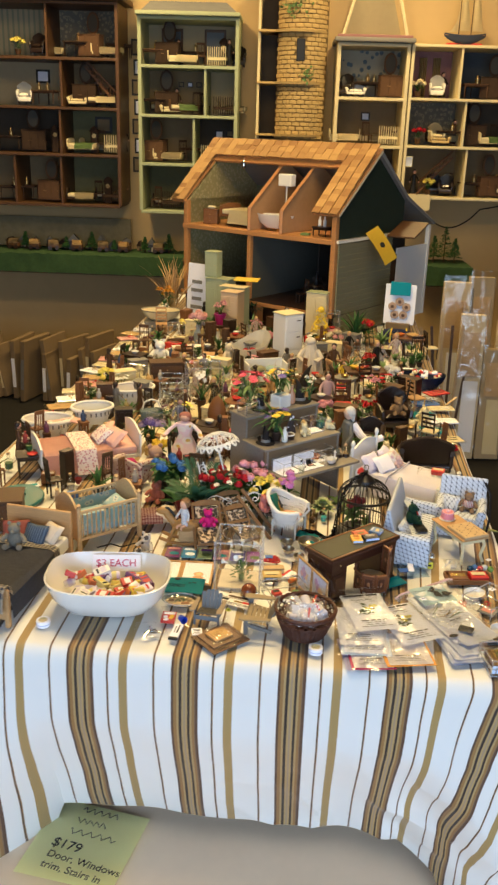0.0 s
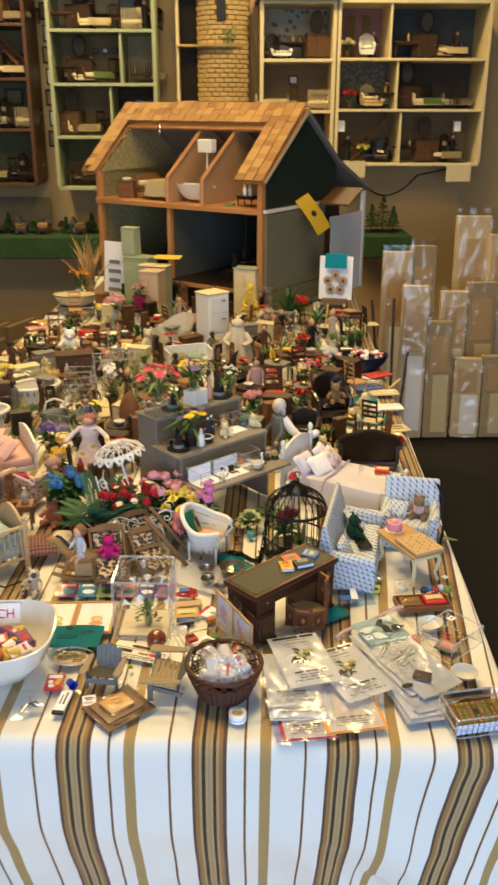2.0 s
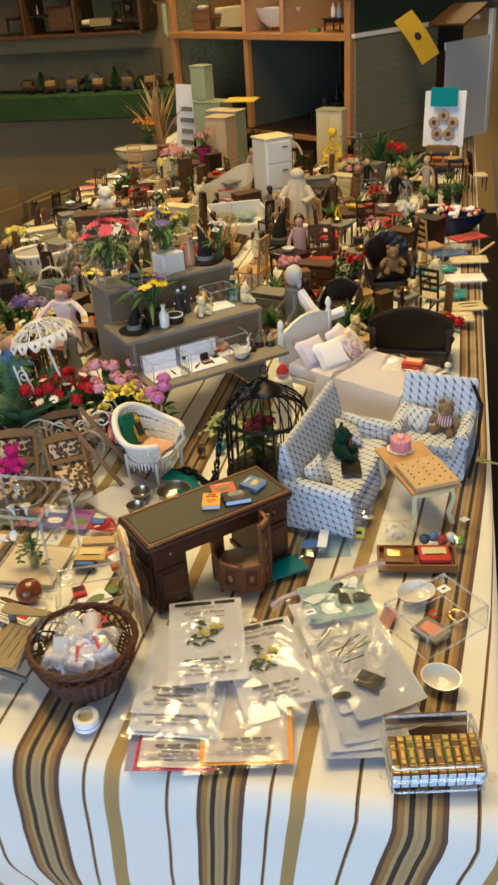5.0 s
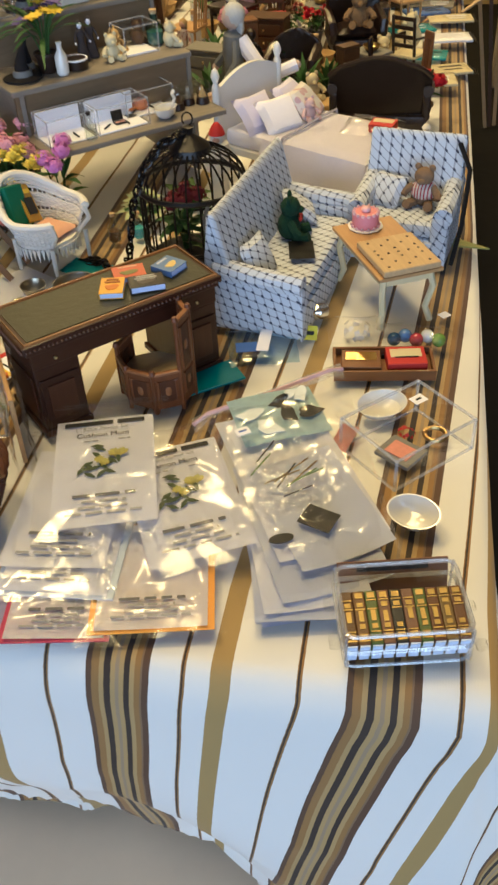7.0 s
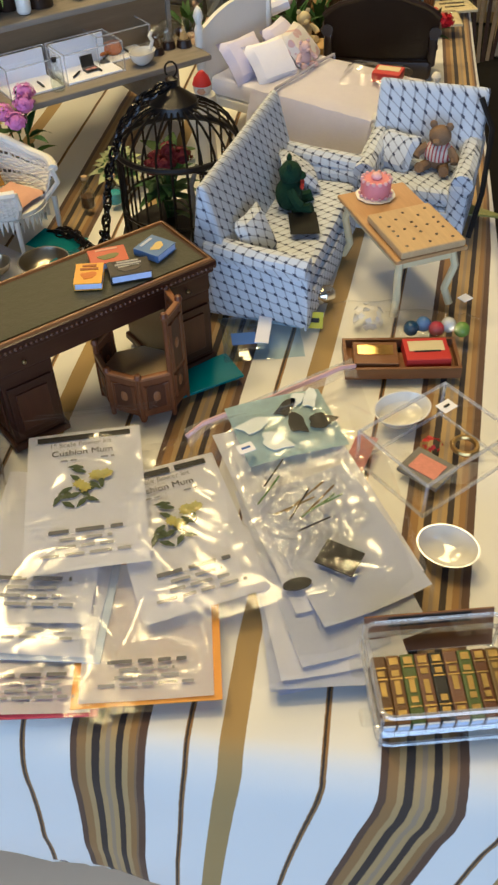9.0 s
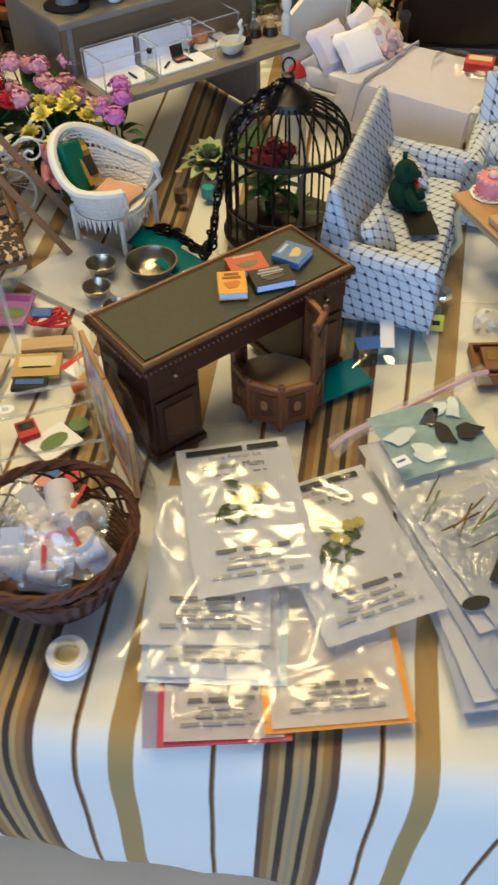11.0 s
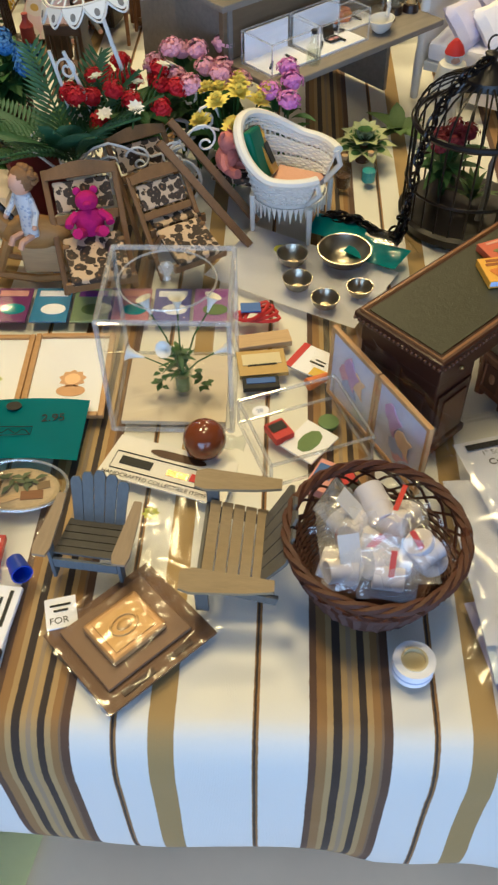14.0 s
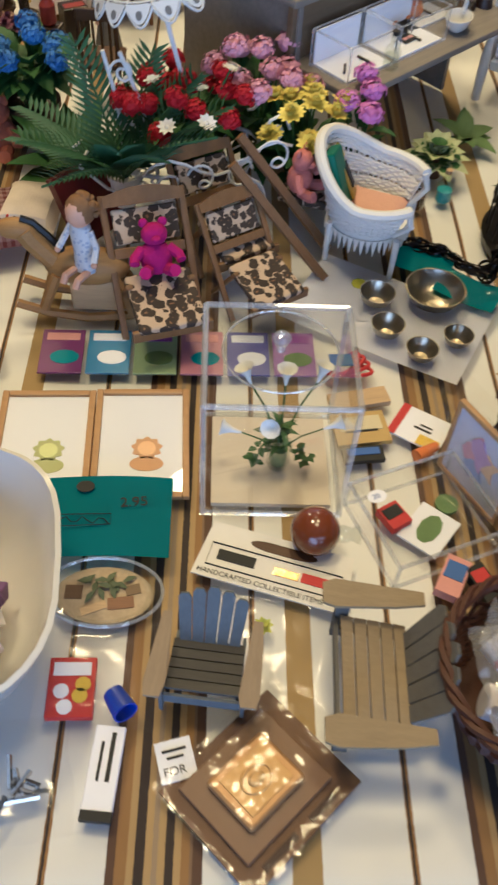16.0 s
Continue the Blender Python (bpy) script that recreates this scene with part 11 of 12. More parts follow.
wc = thing("picture_card", at(-0.246, 3.13, 0.752, -30), "white card with a grey drawing standing upright", "card")
part("board", box(B(), 0.085, 0.004, 0.20, pose(0, 0, 0, -5), 0.001), M_PAPER, wc)
for i in range(4):
    part("drawing_bar", box(B(), 0.05 - 0.008 * (i % 2), 0.002, 0.012, pose(0.004, -0.003 + 0.0018 * i, 0.04 + 0.03 * i, -5)), M_GREYWOOD, wc)
cabinet("sage_cupboard", at(-0.150, 3.06, 0.75, -25), 0.09, 0.06, 0.165, M_SAGE, "sage green kitchen cupboard base")
cabinet("sage_hutch", at(-0.178, 3.075, 0.919, -25), 0.048, 0.04, 0.085, M_SAGE, "small sage green glazed hutch on a cupboard", 1)
cabinet("cream_cupboard", at(-0.098, 2.89, 0.75, -22), 0.062, 0.055, 0.150, mat("peach_paint", (0.56, 0.42, 0.26), 0.6, 0.1, 30), "tall peach cream painted cupboard")
cabinet("pale_cupboard", at(-0.095, 2.96, 0.75, -22), 0.09, 0.05, 0.155, M_SAGE, "long sage green sideboard with cream top", 3, 0, None, M_CREAM)
solo("yellow_board", box(B(), 0.085, 0.05, 0.003, I4, 0.0008), M_YELLOW, pose(-0.055, 2.985, 0.925, 4, 0, -10), "flat bright yellow card on the sideboard", "card")
small_table("plant_table", at(-0.150, 2.83, 0.75, 8), 0.09, 0.06, 0.052, M_BROWNWOOD, "brown wooden table with flower pots")
flowers("pink_tulips", at(-0.134, 2.825, 0.8025), [plain("blush_petal", (0.66, 0.36, 0.36), 0.6)], "pale pink tulips in a magenta pot", 10, 0.075, 0.022, 0.010, "rose", M_LEAF2, 16, 0.03, 0.006, plain("magenta_glaze", (0.34, 0.01, 0.13), 0.3), 0.020, 0.036, 71)
bottle("pale_vase", at(-0.200, 2.76, 0.75), 0.065, 0.015, mat("grey_blue_glaze", (0.28, 0.32, 0.34), 0.25, 0.2, 40), "grey-blue china vase with pink flowers", "vase")
flowers("pink_carnations", at(-0.200, 2.76, 0.805), [plain("blush_petal", (0.66, 0.36, 0.36)), M_PINK], "pink carnations in a china vase", 8, 0.045, 0.026, 0.012, "globe", M_LEAF, 10, 0.02, 0.006, None, seed=72)
fronds("fir_tree", at(-0.030, 3.03, 0.80), "dark green toy fir tree on a stand", 30, 0.045, 0.006, mat("fir_green", (0.012, 0.035, 0.016), 0.7, 0.4, 90, 0.2), -20, M_BROWNWOOD, 0.012, 0.02, 73)
fronds("fir_branch", at(0.0, 2.74, 0.76), "dark green fir branches", 26, 0.055, 0.006, mat("fir_green", (0.012, 0.035, 0.016)), -30, None, seed=74, feather=True)
doll("skeleton_figure", at(0.085, 2.885, 0.78, 0), 0.10, mat("bone", (0.50, 0.42, 0.30)), M_BROWNWOOD, "small bone coloured skeleton figure sitting", mat("bone", (0.50, 0.42, 0.30)), None, 0.0, 40, True, "figure")
solo("parchment_map", sheet(B(), 10, 8, lambda u, v: Vector(((u - 0.5) * 0.13, (v - 0.5) * 0.09, 0.012 + 0.012 * math.sin(3 * u) + 0.006 * noise.noise((u * 4, v * 4, 1)))), 0.001), M_STRAW, at(0.060, 2.84, 0.752, -10), "crumpled tan parchment under the skeleton", "paper")
teddy("white_cat", at(-0.085, 2.52, 0.76, 40), 0.055, mat("cream_shroud", (0.58, 0.52, 0.42)), "cream china cat figure", "figurine")
teddy("white_cat", at(-0.280, 2.44, 0.775, 10), 0.06, M_WHITE, "slim white china cat on a dark box", "figurine")
carton_box("blue_stand", at(-0.280, 2.44, 0.75, 8), 0.035, 0.03, 0.024, mat("navy_cloth", (0.015, 0.022, 0.075)), "dark blue box under a china cat")
for i, (x, y, rz) in enumerate(((-0.215, 2.58, 20), (-0.125, 2.45, -25))):
    cabinet("white_bench", at(x, y, 0.75, rz), 0.085, 0.05, 0.03, M_WHITE, "low white wooden bench with drawers", 0, 2)
cabinet("brown_dresser", at(-0.235, 2.235, 0.75, 14), 0.085, 0.045, 0.075, M_BROWNWOOD, "dark brown dresser with drawers", 0, 3)
for i, (x, y) in enumerate(((-0.205, 2.12), (-0.19, 1.99))):
    acrylic_box("display_case", at(x, y, 0.75, 10 * i), 0.055, 0.045, 0.07 + 0.012 * i, "tall clear display case with small ornament", 0.0018, True, M_BROWNWOOD)
    teddy("animal_figurine", at(x, y, 0.753, 60 * i), 0.034, (M_GREYWOOD, M_CREAM)[i], "small pale animal figurine in a clear case", "figurine")
bl = thing("blue_handbag", at(-0.232, 1.95, 0.75, 15), "slate blue toy handbag with white handle", "handbag")
part("bag_body", box(B(), 0.055, 0.03, 0.034, I4, 0.006), mat("slate_blue", (0.13, 0.17, 0.20), 0.6, 0.2, 60), bl)
part("handle", tube(B(), [(-0.022, 0, 0.034), (-0.016, 0, 0.052), (0, 0, 0.058), (0.016, 0, 0.052), (0.022, 0, 0.034)], 0.0022, 6), M_WHITE, bl)

# ---------------------------------------------------------------- more small wares that crowd the far half of the table
rnd = random.Random(99)


def ware(x, y, k):
    rz = rnd.uniform(-40, 40)
    kind = k % 11
    s = rnd.uniform(0.8, 1.25)
    if kind == 0:
        bottle("small_bottle", at(x, y, 0.75), 0.045 * s, 0.009 * s, (M_JAR, M_BROWNWOOD, M_CERAMIC)[k % 3], "small bottle among the crowded miniatures", "bottle", (M_STRAW, None, None)[k % 3], M_OAK)
    elif kind == 1:
        small_table("side_table", at(x, y, 0.75, rz), 0.05 * s, 0.04 * s, 0.045 * s, (M_DARKWOOD, M_MIDWOOD, M_GREYWOOD)[k % 3], "small wooden side table among the miniatures", None, k % 2 == 0)
        small_bowl(at(x, y, 0.7503 + 0.045 * s), 0.011, 0.007, (M_CERAMIC, M_RED, M_BRASS)[k % 3], "tiny dish on a side table", "toy_dish")
    elif kind == 2:
        chair("wooden_chair", at(x, y, 0.75, rz * 4), (M_DARKWOOD, M_BROWNWOOD, M_PINE)[k % 3], "small wooden chair among the miniatures", (M_CREAM, M_RED, None)[k % 3], 0.036 * s, 0.034 * s, 0.08 * s, 4, k % 2 == 0, k % 3 == 0, "scattered chairs", k % 4 == 0)
    elif kind == 3:
        flowers("potted_flowers", at(x, y, 0.75), [(PINK_P, YEL_P, M_WHITE, RED_P)[k % 4]], "small potted flowers among the miniatures", 7, 0.055 * s, 0.020, 0.009, ("globe", "daisy", "rose")[k % 3], M_LEAF, 14, 0.02, 0.008, (M_BROWNWOOD, M_WHITE, M_GREYWOOD)[k % 3], 0.013, 0.02, 200 + k)
    elif kind == 4:
        cabinet("small_chest", at(x, y, 0.75, rz), 0.05 * s, 0.032, 0.05 * s, (M_DARKWOOD, M_BROWNWOOD, M_CREAM, M_GREYWOOD)[k % 4], "small chest of drawers among the miniatures", 0, 3)
    elif kind == 5:
        teddy("animal_figurine", at(x, y, 0.75, rz * 3), 0.038 * s, (M_BROWNWOOD, M_CREAM, M_BLACK, M_STRAW)[k % 4], "small animal figurine among the miniatures", "figurine")
    elif kind == 6:
        acrylic_box("display_case", at(x, y, 0.75, rz), 0.045 * s, 0.04, 0.045 * s, "small clear display case among the miniatures", 0.0016, True, M_CREAM)
    elif kind == 7:
        doll("small_doll", at(x, y, 0.75, rz), 0.075 * s, (M_BROWNWOOD, patterned("doll_print", (0.50, 0.40, 0.34), (0.22, 0.06, 0.07), "dots", 0.004), patterned("doll_check", (0.42, 0.40, 0.40), (0.08, 0.10, 0.20), "check", 0.004), M_BLACK)[k % 4], (M_DARKWOOD, M_STRAW)[k % 2], "small dressed doll among the miniatures")
    elif kind == 8:
        fronds("potted_plant", at(x, y, 0.75), "small green potted plant among the miniatures", 12, 0.04 * s, 0.008, (M_LEAF, M_LEAF2)[k % 2], -52, (M_BROWNWOOD, M_WHITE)[k % 2], 0.013, 0.02, 300 + k)
    elif kind == 9:
        carton_box("small_box", at(x, y, 0.75, rz), 0.036 * s, 0.026 * s, 0.02 * s, (M_CARD, M_CREAM, M_BLACK, M_RED)[k % 4], "small printed box among the miniatures", (M_PAPER, M_BROWNWOOD)[k % 2])
    else:
        solo("toy_basket", bowl_shape(B(), 0.02 * s, 0.018 * s, 0.002, 1.2, 0.9), (M_STRAW, M_BROWNWOOD)[k % 2], at(x, y, 0.75, rz), "small round woven basket among the miniatures", "basket")


FIXED = [(o.matrix_world.translation.x, o.matrix_world.translation.y) for o in scene.objects if o.parent is None and o.get("category") and 0.7 < o.matrix_world.translation.z < 0.84]
k = 0
for j in range(26):
    for i in range(16):
        x, y = -0.46 + i * 0.063 + rnd.uniform(-0.016, 0.016), 1.72 + j * 0.052 + rnd.uniform(-0.014, 0.014)
        p = TABLE.inverted() @ Vector((x, y, 0))
        if not (TX0 + 0.09 < p.x < TX1 - 0.05) or p.y > TY1 - 0.05:
            continue
        if (HOUSE.inverted() @ Vector((x, y, 0))).y > -0.05 and x > -0.4:
            continue
        near = 0.034 if y > 2.0 else 0.04
        if any(math.hypot(x - a, y - b) < near for a, b in FIXED) or (x < -0.24 and y < 2.1):
            continue
        if (ST.inverted() @ Vector((x, y, 0.75))).y < 0.2 and abs(x - 0.1) < 0.14:
            continue
        ware(x, y, k)
        FIXED.append((x, y))
        k += 1
# flat packets along the left edge
for i in range(17):
    y = 1.90 + i * 0.068
    x = -0.475 + 0.061 * (y - 1.9) + rnd.uniform(-0.02, 0.02)
    th = bag("packet_bag", at(x, y, 0.752, rnd.uniform(-30, 30)), 0.075, 0.055, "flat clear packet of small findings at the table edge", 0.003, 120 + i, 0.003, False, None, "packet")
    part("card", box(B(), 0.06, 0.042, 0.002, at(0, 0, 0.0005)), (M_CREAM, M_PINK, M_STRAW, M_PAPER)[i % 4], th)
    if i % 2:
        solo("small_findings", globe(B(), I4, 0.010, 14, random.Random(i)), (M_BRASS, M_RED, M_PINK, M_STRAW)[i % 4], at(x + 0.01, y, 0.756), "small cluster of craft findings on a packet", "craft supplies")


# ---------------------------------------------------------------- the crowd of small things between the larger pieces
def crowd(count, seed):
    taken = []
    for o in bpy.data.objects:
        if o.parent is None and o.type in ("EMPTY", "MESH") and 0.74 < o.matrix_basis.translation.z < 0.80 and o.name != "tablecloth":
            meshes = [c for c in (o, *o.children) if c.type == "MESH"]
            r = 0.012
            for c in meshes:
                vs = c.data.vertices
                for i in range(0, len(vs), 1 + len(vs) // 40):
                    r = max(r, math.hypot(vs[i].co.x, vs[i].co.y))
            if r < 0.2:
                p = o.matrix_basis.translation
                taken.append((p.x, p.y, r * 0.85))
    st = ST.inverted()
    hs = HOUSE.inverted()
    rnd = random.Random(seed)
    tones = [plain("trinket_%d" % i, c, 0.4) for i, c in enumerate(((0.30, 0.05, 0.04), (0.05, 0.08, 0.16), (0.40, 0.30, 0.10), (0.10, 0.16, 0.07), (0.46, 0.42, 0.36), (0.16, 0.06, 0.10)))]
    made = tries = 0
    while made < count and tries < 14000:
        tries += 1
        lx, ly = rnd.uniform(-0.53, 0.40), rnd.uniform(0.45, 2.15)
        m = t2w(lx, ly, 0.7515, rnd.uniform(0, 360))
        p = m.translation
        r = rnd.choice((0.009, 0.012, 0.015, 0.019))
        q, g = st @ p, hs @ p
        if ly < 0.72 and lx > -0.10 or -0.03 < q.x < 0.23 and -0.03 < q.y < 0.20 or g.y > -0.03 and g.x > -0.72:
            continue
        if any(math.hypot(p.x - a, p.y - b) < c + r * 0.8 for a, b, c in taken):
            continue
        taken.append((p.x, p.y, r))
        kind, tone, dark = made % 11, tones[(made * 5) % 6], (M_DARKWOOD, M_BROWNWOOD, M_MIDWOOD)[made % 3]
        made += 1
        if kind in (0, 6):
            chair("toy_chair", m, dark, "small dark wooden toy chair on the crowded table", None, r * 1.7, 0.034, 0.075, 4, False, False, "crowded chairs")
        elif kind == 1:
            small_table("toy_table", m, r * 2, r * 1.7, 0.042, dark, "small dark wooden toy table on the crowded table")
            bottle("toy_vase", m @ at(0, 0, 0.0425), 0.026, 0.006, tone, "tiny glazed vase on a toy table", "vase")
        elif kind == 2:
            cabinet("toy_cabinet", m, r * 2, r * 1.3, rnd.uniform(0.05, 0.085), dark, "small dark wooden toy cabinet", 2)
        elif kind == 3:
            flowers("potted_plant", m, [tone], "small potted plant with coloured blooms", 5, 0.045, r, 0.007, "rose", M_LEAF, 18, 0.022, 0.008, M_BROWNWOOD, 0.010, 0.016, 900 + made)
        elif kind == 4:
            bottle("glass_jar", m, 0.034, r * 0.6, M_JAR, "tiny filled glass jar with a wooden lid", "jar", tone, M_OAK)
        elif kind == 5:
            teddy("animal_figurine", m, 0.034, (M_STRAW, M_BROWNWOOD, M_CREAM)[made % 3], "tiny animal figurine on the crowded table", "figurine")
        elif kind == 7:
            carton_box("toy_box", m, r * 1.8, r * 1.4, rnd.uniform(0.015, 0.035), dark, "tiny wooden toy box with a printed face", tone)
        elif kind == 8:
            fronds("leafy_plant", m, "small dark green leafy plant in a pot", 12, 0.045, 0.008, M_LEAF, -55, M_DARKWOOD, 0.010, 0.016, 700 + made)
        elif kind == 9:
            doll("toy_figure", m, 0.075, (M_BLACK, M_BROWNWOOD, M_GREYWOOD)[made % 3], M_DARKWOOD, "small dressed toy figure on the crowded table", None, None, 0.18, 18)
        else:
            small_bowl(m, r * 0.8, 0.012, tone, "tiny glazed bowl on the crowded table")


crowd(190, 5)

# ---------------------------------------------------------------- furniture in the dollhouse rooms
def hroom(x, y, z, rz=0):
    return HOUSE @ at(x, y, z, rz)


UP, DN = HZ1 + 0.0162, HZ0 + 0.0002
bed("toy_bed", hroom(-0.455, 0.10, UP, 0), 0.15, 0.12, 0.085, 0.07, M_MIDWOOD, M_CREAM, "brown wooden toy bed with cream cover in the attic", M_CREAM, False, 0.060)
cabinet("toy_washstand", hroom(-0.585, 0.06, UP, 20), 0.055, 0.035, 0.05, M_MIDWOOD, "small wooden washstand in the attic room", 0, 2)
solo("folded_towel", cushion(B(), 0.03, 0.022, 0.012), M_CREAM, hroom(-0.585, 0.06, UP + 0.0535, 20), "folded cream towel on the washstand", "towel")
th = thing("toy_bathtub", hroom(-0.295, 0.06, UP, 0), "white claw-foot toy bathtub in the attic", "bathtub")
part("tub_body", bowl_shape(B(), 0.052, 0.046, 0.002, 1.55, 0.6, at(0, 0, 0.010)), M_CERAMIC, th)
for s in (-1, 1):
    part("claw_foot", cone(B(), 0.003, 0.005, 0.008, at(s * 0.018, -0.006, 0), 8), M_BRASS, th)
solo("pink_towel", cushion(B(), 0.02, 0.02, 0.014), M_PINK, hroom(-0.335, 0.05, UP + 0.036), "pink towel on the bathtub rim", "towel")
th = thing("high_tank", hroom(-0.285, 0.11, UP, 0), "white high cistern on a thin pipe", "cistern")
part("pipe", cone(B(), 0.003, 0.003, 0.15, I4, 8), M_WHITE, th)
part("tank", box(B(), 0.055, 0.03, 0.04, at(0, 0, 0.15), 0.003), M_WHITE, th)
small_table("toy_table", hroom(-0.10, 0.07, UP, 0), 0.06, 0.045, 0.03, M_DARKWOOD, "small dark table with bottles in the attic")
for dx in (-0.012, 0.008):
    bottle("toy_bottle", hroom(-0.10 + dx, 0.07, UP + 0.0305), 0.035, 0.006, M_CERAMIC, "tiny white bottle on a table", "bottle")
solo("green_book", box(B(), 0.03, 0.02, 0.008, I4, 0.001), M_LEAF2, hroom(-0.145, 0.035, UP, 10), "tiny green box on the attic floor", "box")
cabinet("toy_wardrobe", hroom(-0.04, 0.10, UP, -10), 0.04, 0.03, 0.09, M_BROWNWOOD, "narrow brown wardrobe in the attic")
th = thing("hanging_lamp", hroom(-0.52, 0.16, 1.28), "tiny crystal hanging lamp in the attic", "lamp")
part("shade", lathe(B(), [(0.002, 0.03), (0.010, 0.012), (0.008, 0.0), (0.001, -0.006)], I4, 12), M_STEEL, th)
th = thing("hanging_lamp", hroom(-0.06, 0.16, 1.27), "tiny white hanging lamp in the attic", "lamp")
part("shade", lathe(B(), [(0.002, 0.04), (0.012, 0.02), (0.010, 0.0), (0.001, -0.006)], I4, 12), M_WHITE, th)
small_table("toy_table", hroom(-0.16, 0.14, DN, 0), 0.07, 0.07, 0.06, M_DARKWOOD, "round dark pedestal table in the ground floor room", None, True)
bottle("toy_candelabrum", hroom(-0.16, 0.14, DN + 0.0605), 0.05, 0.008, M_BLACK, "tiny black candelabrum on a round table", "candelabrum")
for rz in (0, 120, 240):
    chair("toy_chair", hroom(-0.16 + 0.055 * math.cos(radians(rz)), 0.14 + 0.055 * math.sin(radians(rz)), DN, rz - 90 + 180), M_DARKWOOD, "dark toy chair round the pedestal table", None, 0.034, 0.034, 0.08, 4, False, False, "dollhouse chairs")
cabinet("toy_stove", hroom(-0.50, 0.30, DN, 0), 0.09, 0.05, 0.09, M_BLACK, "black toy cooking stove in the kitchen")
cabinet("toy_cupboard", hroom(-0.42, 0.38, DN, 0), 0.07, 0.04, 0.15, mat("pale_blue_paint", (0.30, 0.36, 0.40), 0.5), "pale blue toy cupboard in the kitchen")


# ---------------------------------------------------------------- tiny furniture on the wall shelves
OLD_WOOD = mat("old_dark_wood", (0.035, 0.019, 0.011), 0.85, 0.3, 60)


def wall_toy(x, z, k, y=5.10):
    m = at(x, y, z + 0.0085, (k * 53) % 40 - 20) @ Matrix.Scale(1.3, 4)
    kind = k % 8
    dark = (OLD_WOOD, mat("old_brown_wood", (0.10, 0.052, 0.026), 0.85, 0.3, 60), OLD_WOOD)[k % 3]
    if kind == 0:
        wing_chair("toy_armchair", m, (M_WHITE, M_CREAM, LEATHER)[k % 3], "small toy armchair in a wall dollhouse room", 0.06, 0.05, 0.085, False)
    elif kind == 1:
        small_table("toy_table", m, 0.11, 0.06, 0.055, dark, "small dark toy table in a wall dollhouse room")
        bottle("toy_vase", m @ at(0.01, 0, 0.0555), 0.035, 0.008, (M_CERAMIC, M_BRASS)[k % 2], "tiny vase on a toy table", "vase")
    elif kind == 2:
        cabinet("toy_sideboard", m, 0.10, 0.04, 0.08, dark, "dark toy sideboard in a wall dollhouse room", 3)
        if k % 4 != 2:
            return
        th = thing("toy_mirror", m @ at(0, 0.02, 0.084), "ornate dark framed toy mirror on a sideboard", "mirror")
        part("frame", slab(B(), circle(0.035, 18, 0.8, 1.25), 0.004, pose(0, 0.004, 0.044, 90)), dark, th)
        part("glass", slab(B(), circle(0.027, 18, 0.8, 1.25), 0.001, pose(0, -0.0005, 0.044, 90)), plain("clouded_glass", (0.06, 0.055, 0.045), 0.65), th)
    elif kind == 3:
        bed("toy_bed", m, 0.12, 0.07, 0.06, 0.04, (M_CREAM, dark)[(k // 8) % 2], (M_CREAM, W_CREAM, M_LEAF2)[(k // 8) % 3], "small toy bed in a wall dollhouse room", M_CREAM, False, 0.035)
    elif kind == 4:
        chair("toy_chair", m, (dark, M_CREAM)[k % 2], "small toy chair in a wall dollhouse room", None, 0.036, 0.035, 0.085, 4, False, False, "wall toy chairs")
    elif kind == 5:
        th = thing("toy_crib", m, "toy spindle crib in a wall dollhouse", "crib")
        part("crib_base", box(B(), 0.08, 0.045, 0.01, at(0, 0, 0.02)), (M_CREAM, OLD_WOOD)[k // 8 % 2], th)
        for i in range(9):
            part("spindle", cone(B(), 0.0018, 0.0018, 0.07, at(-0.038 + i * 0.0095, -0.022, 0), 5), (M_CREAM, OLD_WOOD)[k // 8 % 2], th)
    elif kind == 6:
        doll("toy_figure", m, 0.10, (M_BLACK, M_WHITE, M_BROWNWOOD)[k % 3], M_DARKWOOD, "small dressed toy figure in a wall dollhouse", None, None, 0.16, 15)
    else:
        flowers("toy_plant", m, [(RED_P, YEL_P, M_CREAM)[k % 3]], "small toy plant in a wall dollhouse room", 6, 0.06, 0.024, 0.011, "globe", M_LEAF, 14, 0.024, 0.01, M_BROWNWOOD, 0.014, 0.02, 400 + k)


k = 0
for z, xs in ((0.986, (-1.50, -1.28, -1.10, -1.00, -0.92)), (1.255, (-1.50, -1.36, -1.08, -0.98, -0.91)), (1.497, (-1.40, -1.28, -1.06, -0.97)), (1.746, (-1.42, -1.31, -1.10, -1.02, -0.93)),
              (0.963, (-0.67, -0.58, -0.50)), (1.218, (-0.68, -0.60, -0.52, -0.36, -0.28)), (1.470, (-0.68, -0.61, -0.52, -0.45, -0.30)), (1.718, (-0.68, -0.60, -0.52, -0.42, -0.33, -0.27)),
              (1.343, (0.37, 0.50, 0.62)), (1.585, (0.37, 0.47, 0.61)), (1.082, (0.78, 0.86, 0.96, 1.10, 1.20, 1.32)), (1.349, (0.78, 0.88, 0.95, 1.08, 1.18, 1.33)), (1.590, (0.76, 0.86, 1.06, 1.16, 1.30))):
    for x in xs:
        wall_toy(x, z - 0.0002, k + int(z * 10))
        if k % 3 != 2:
            wall_toy(x + 0.045, z - 0.0002, (1, 6, 9, 3, 14, 8, 12, 11)[k % 8] + 24 * (k % 2), 5.20)
        k += 1
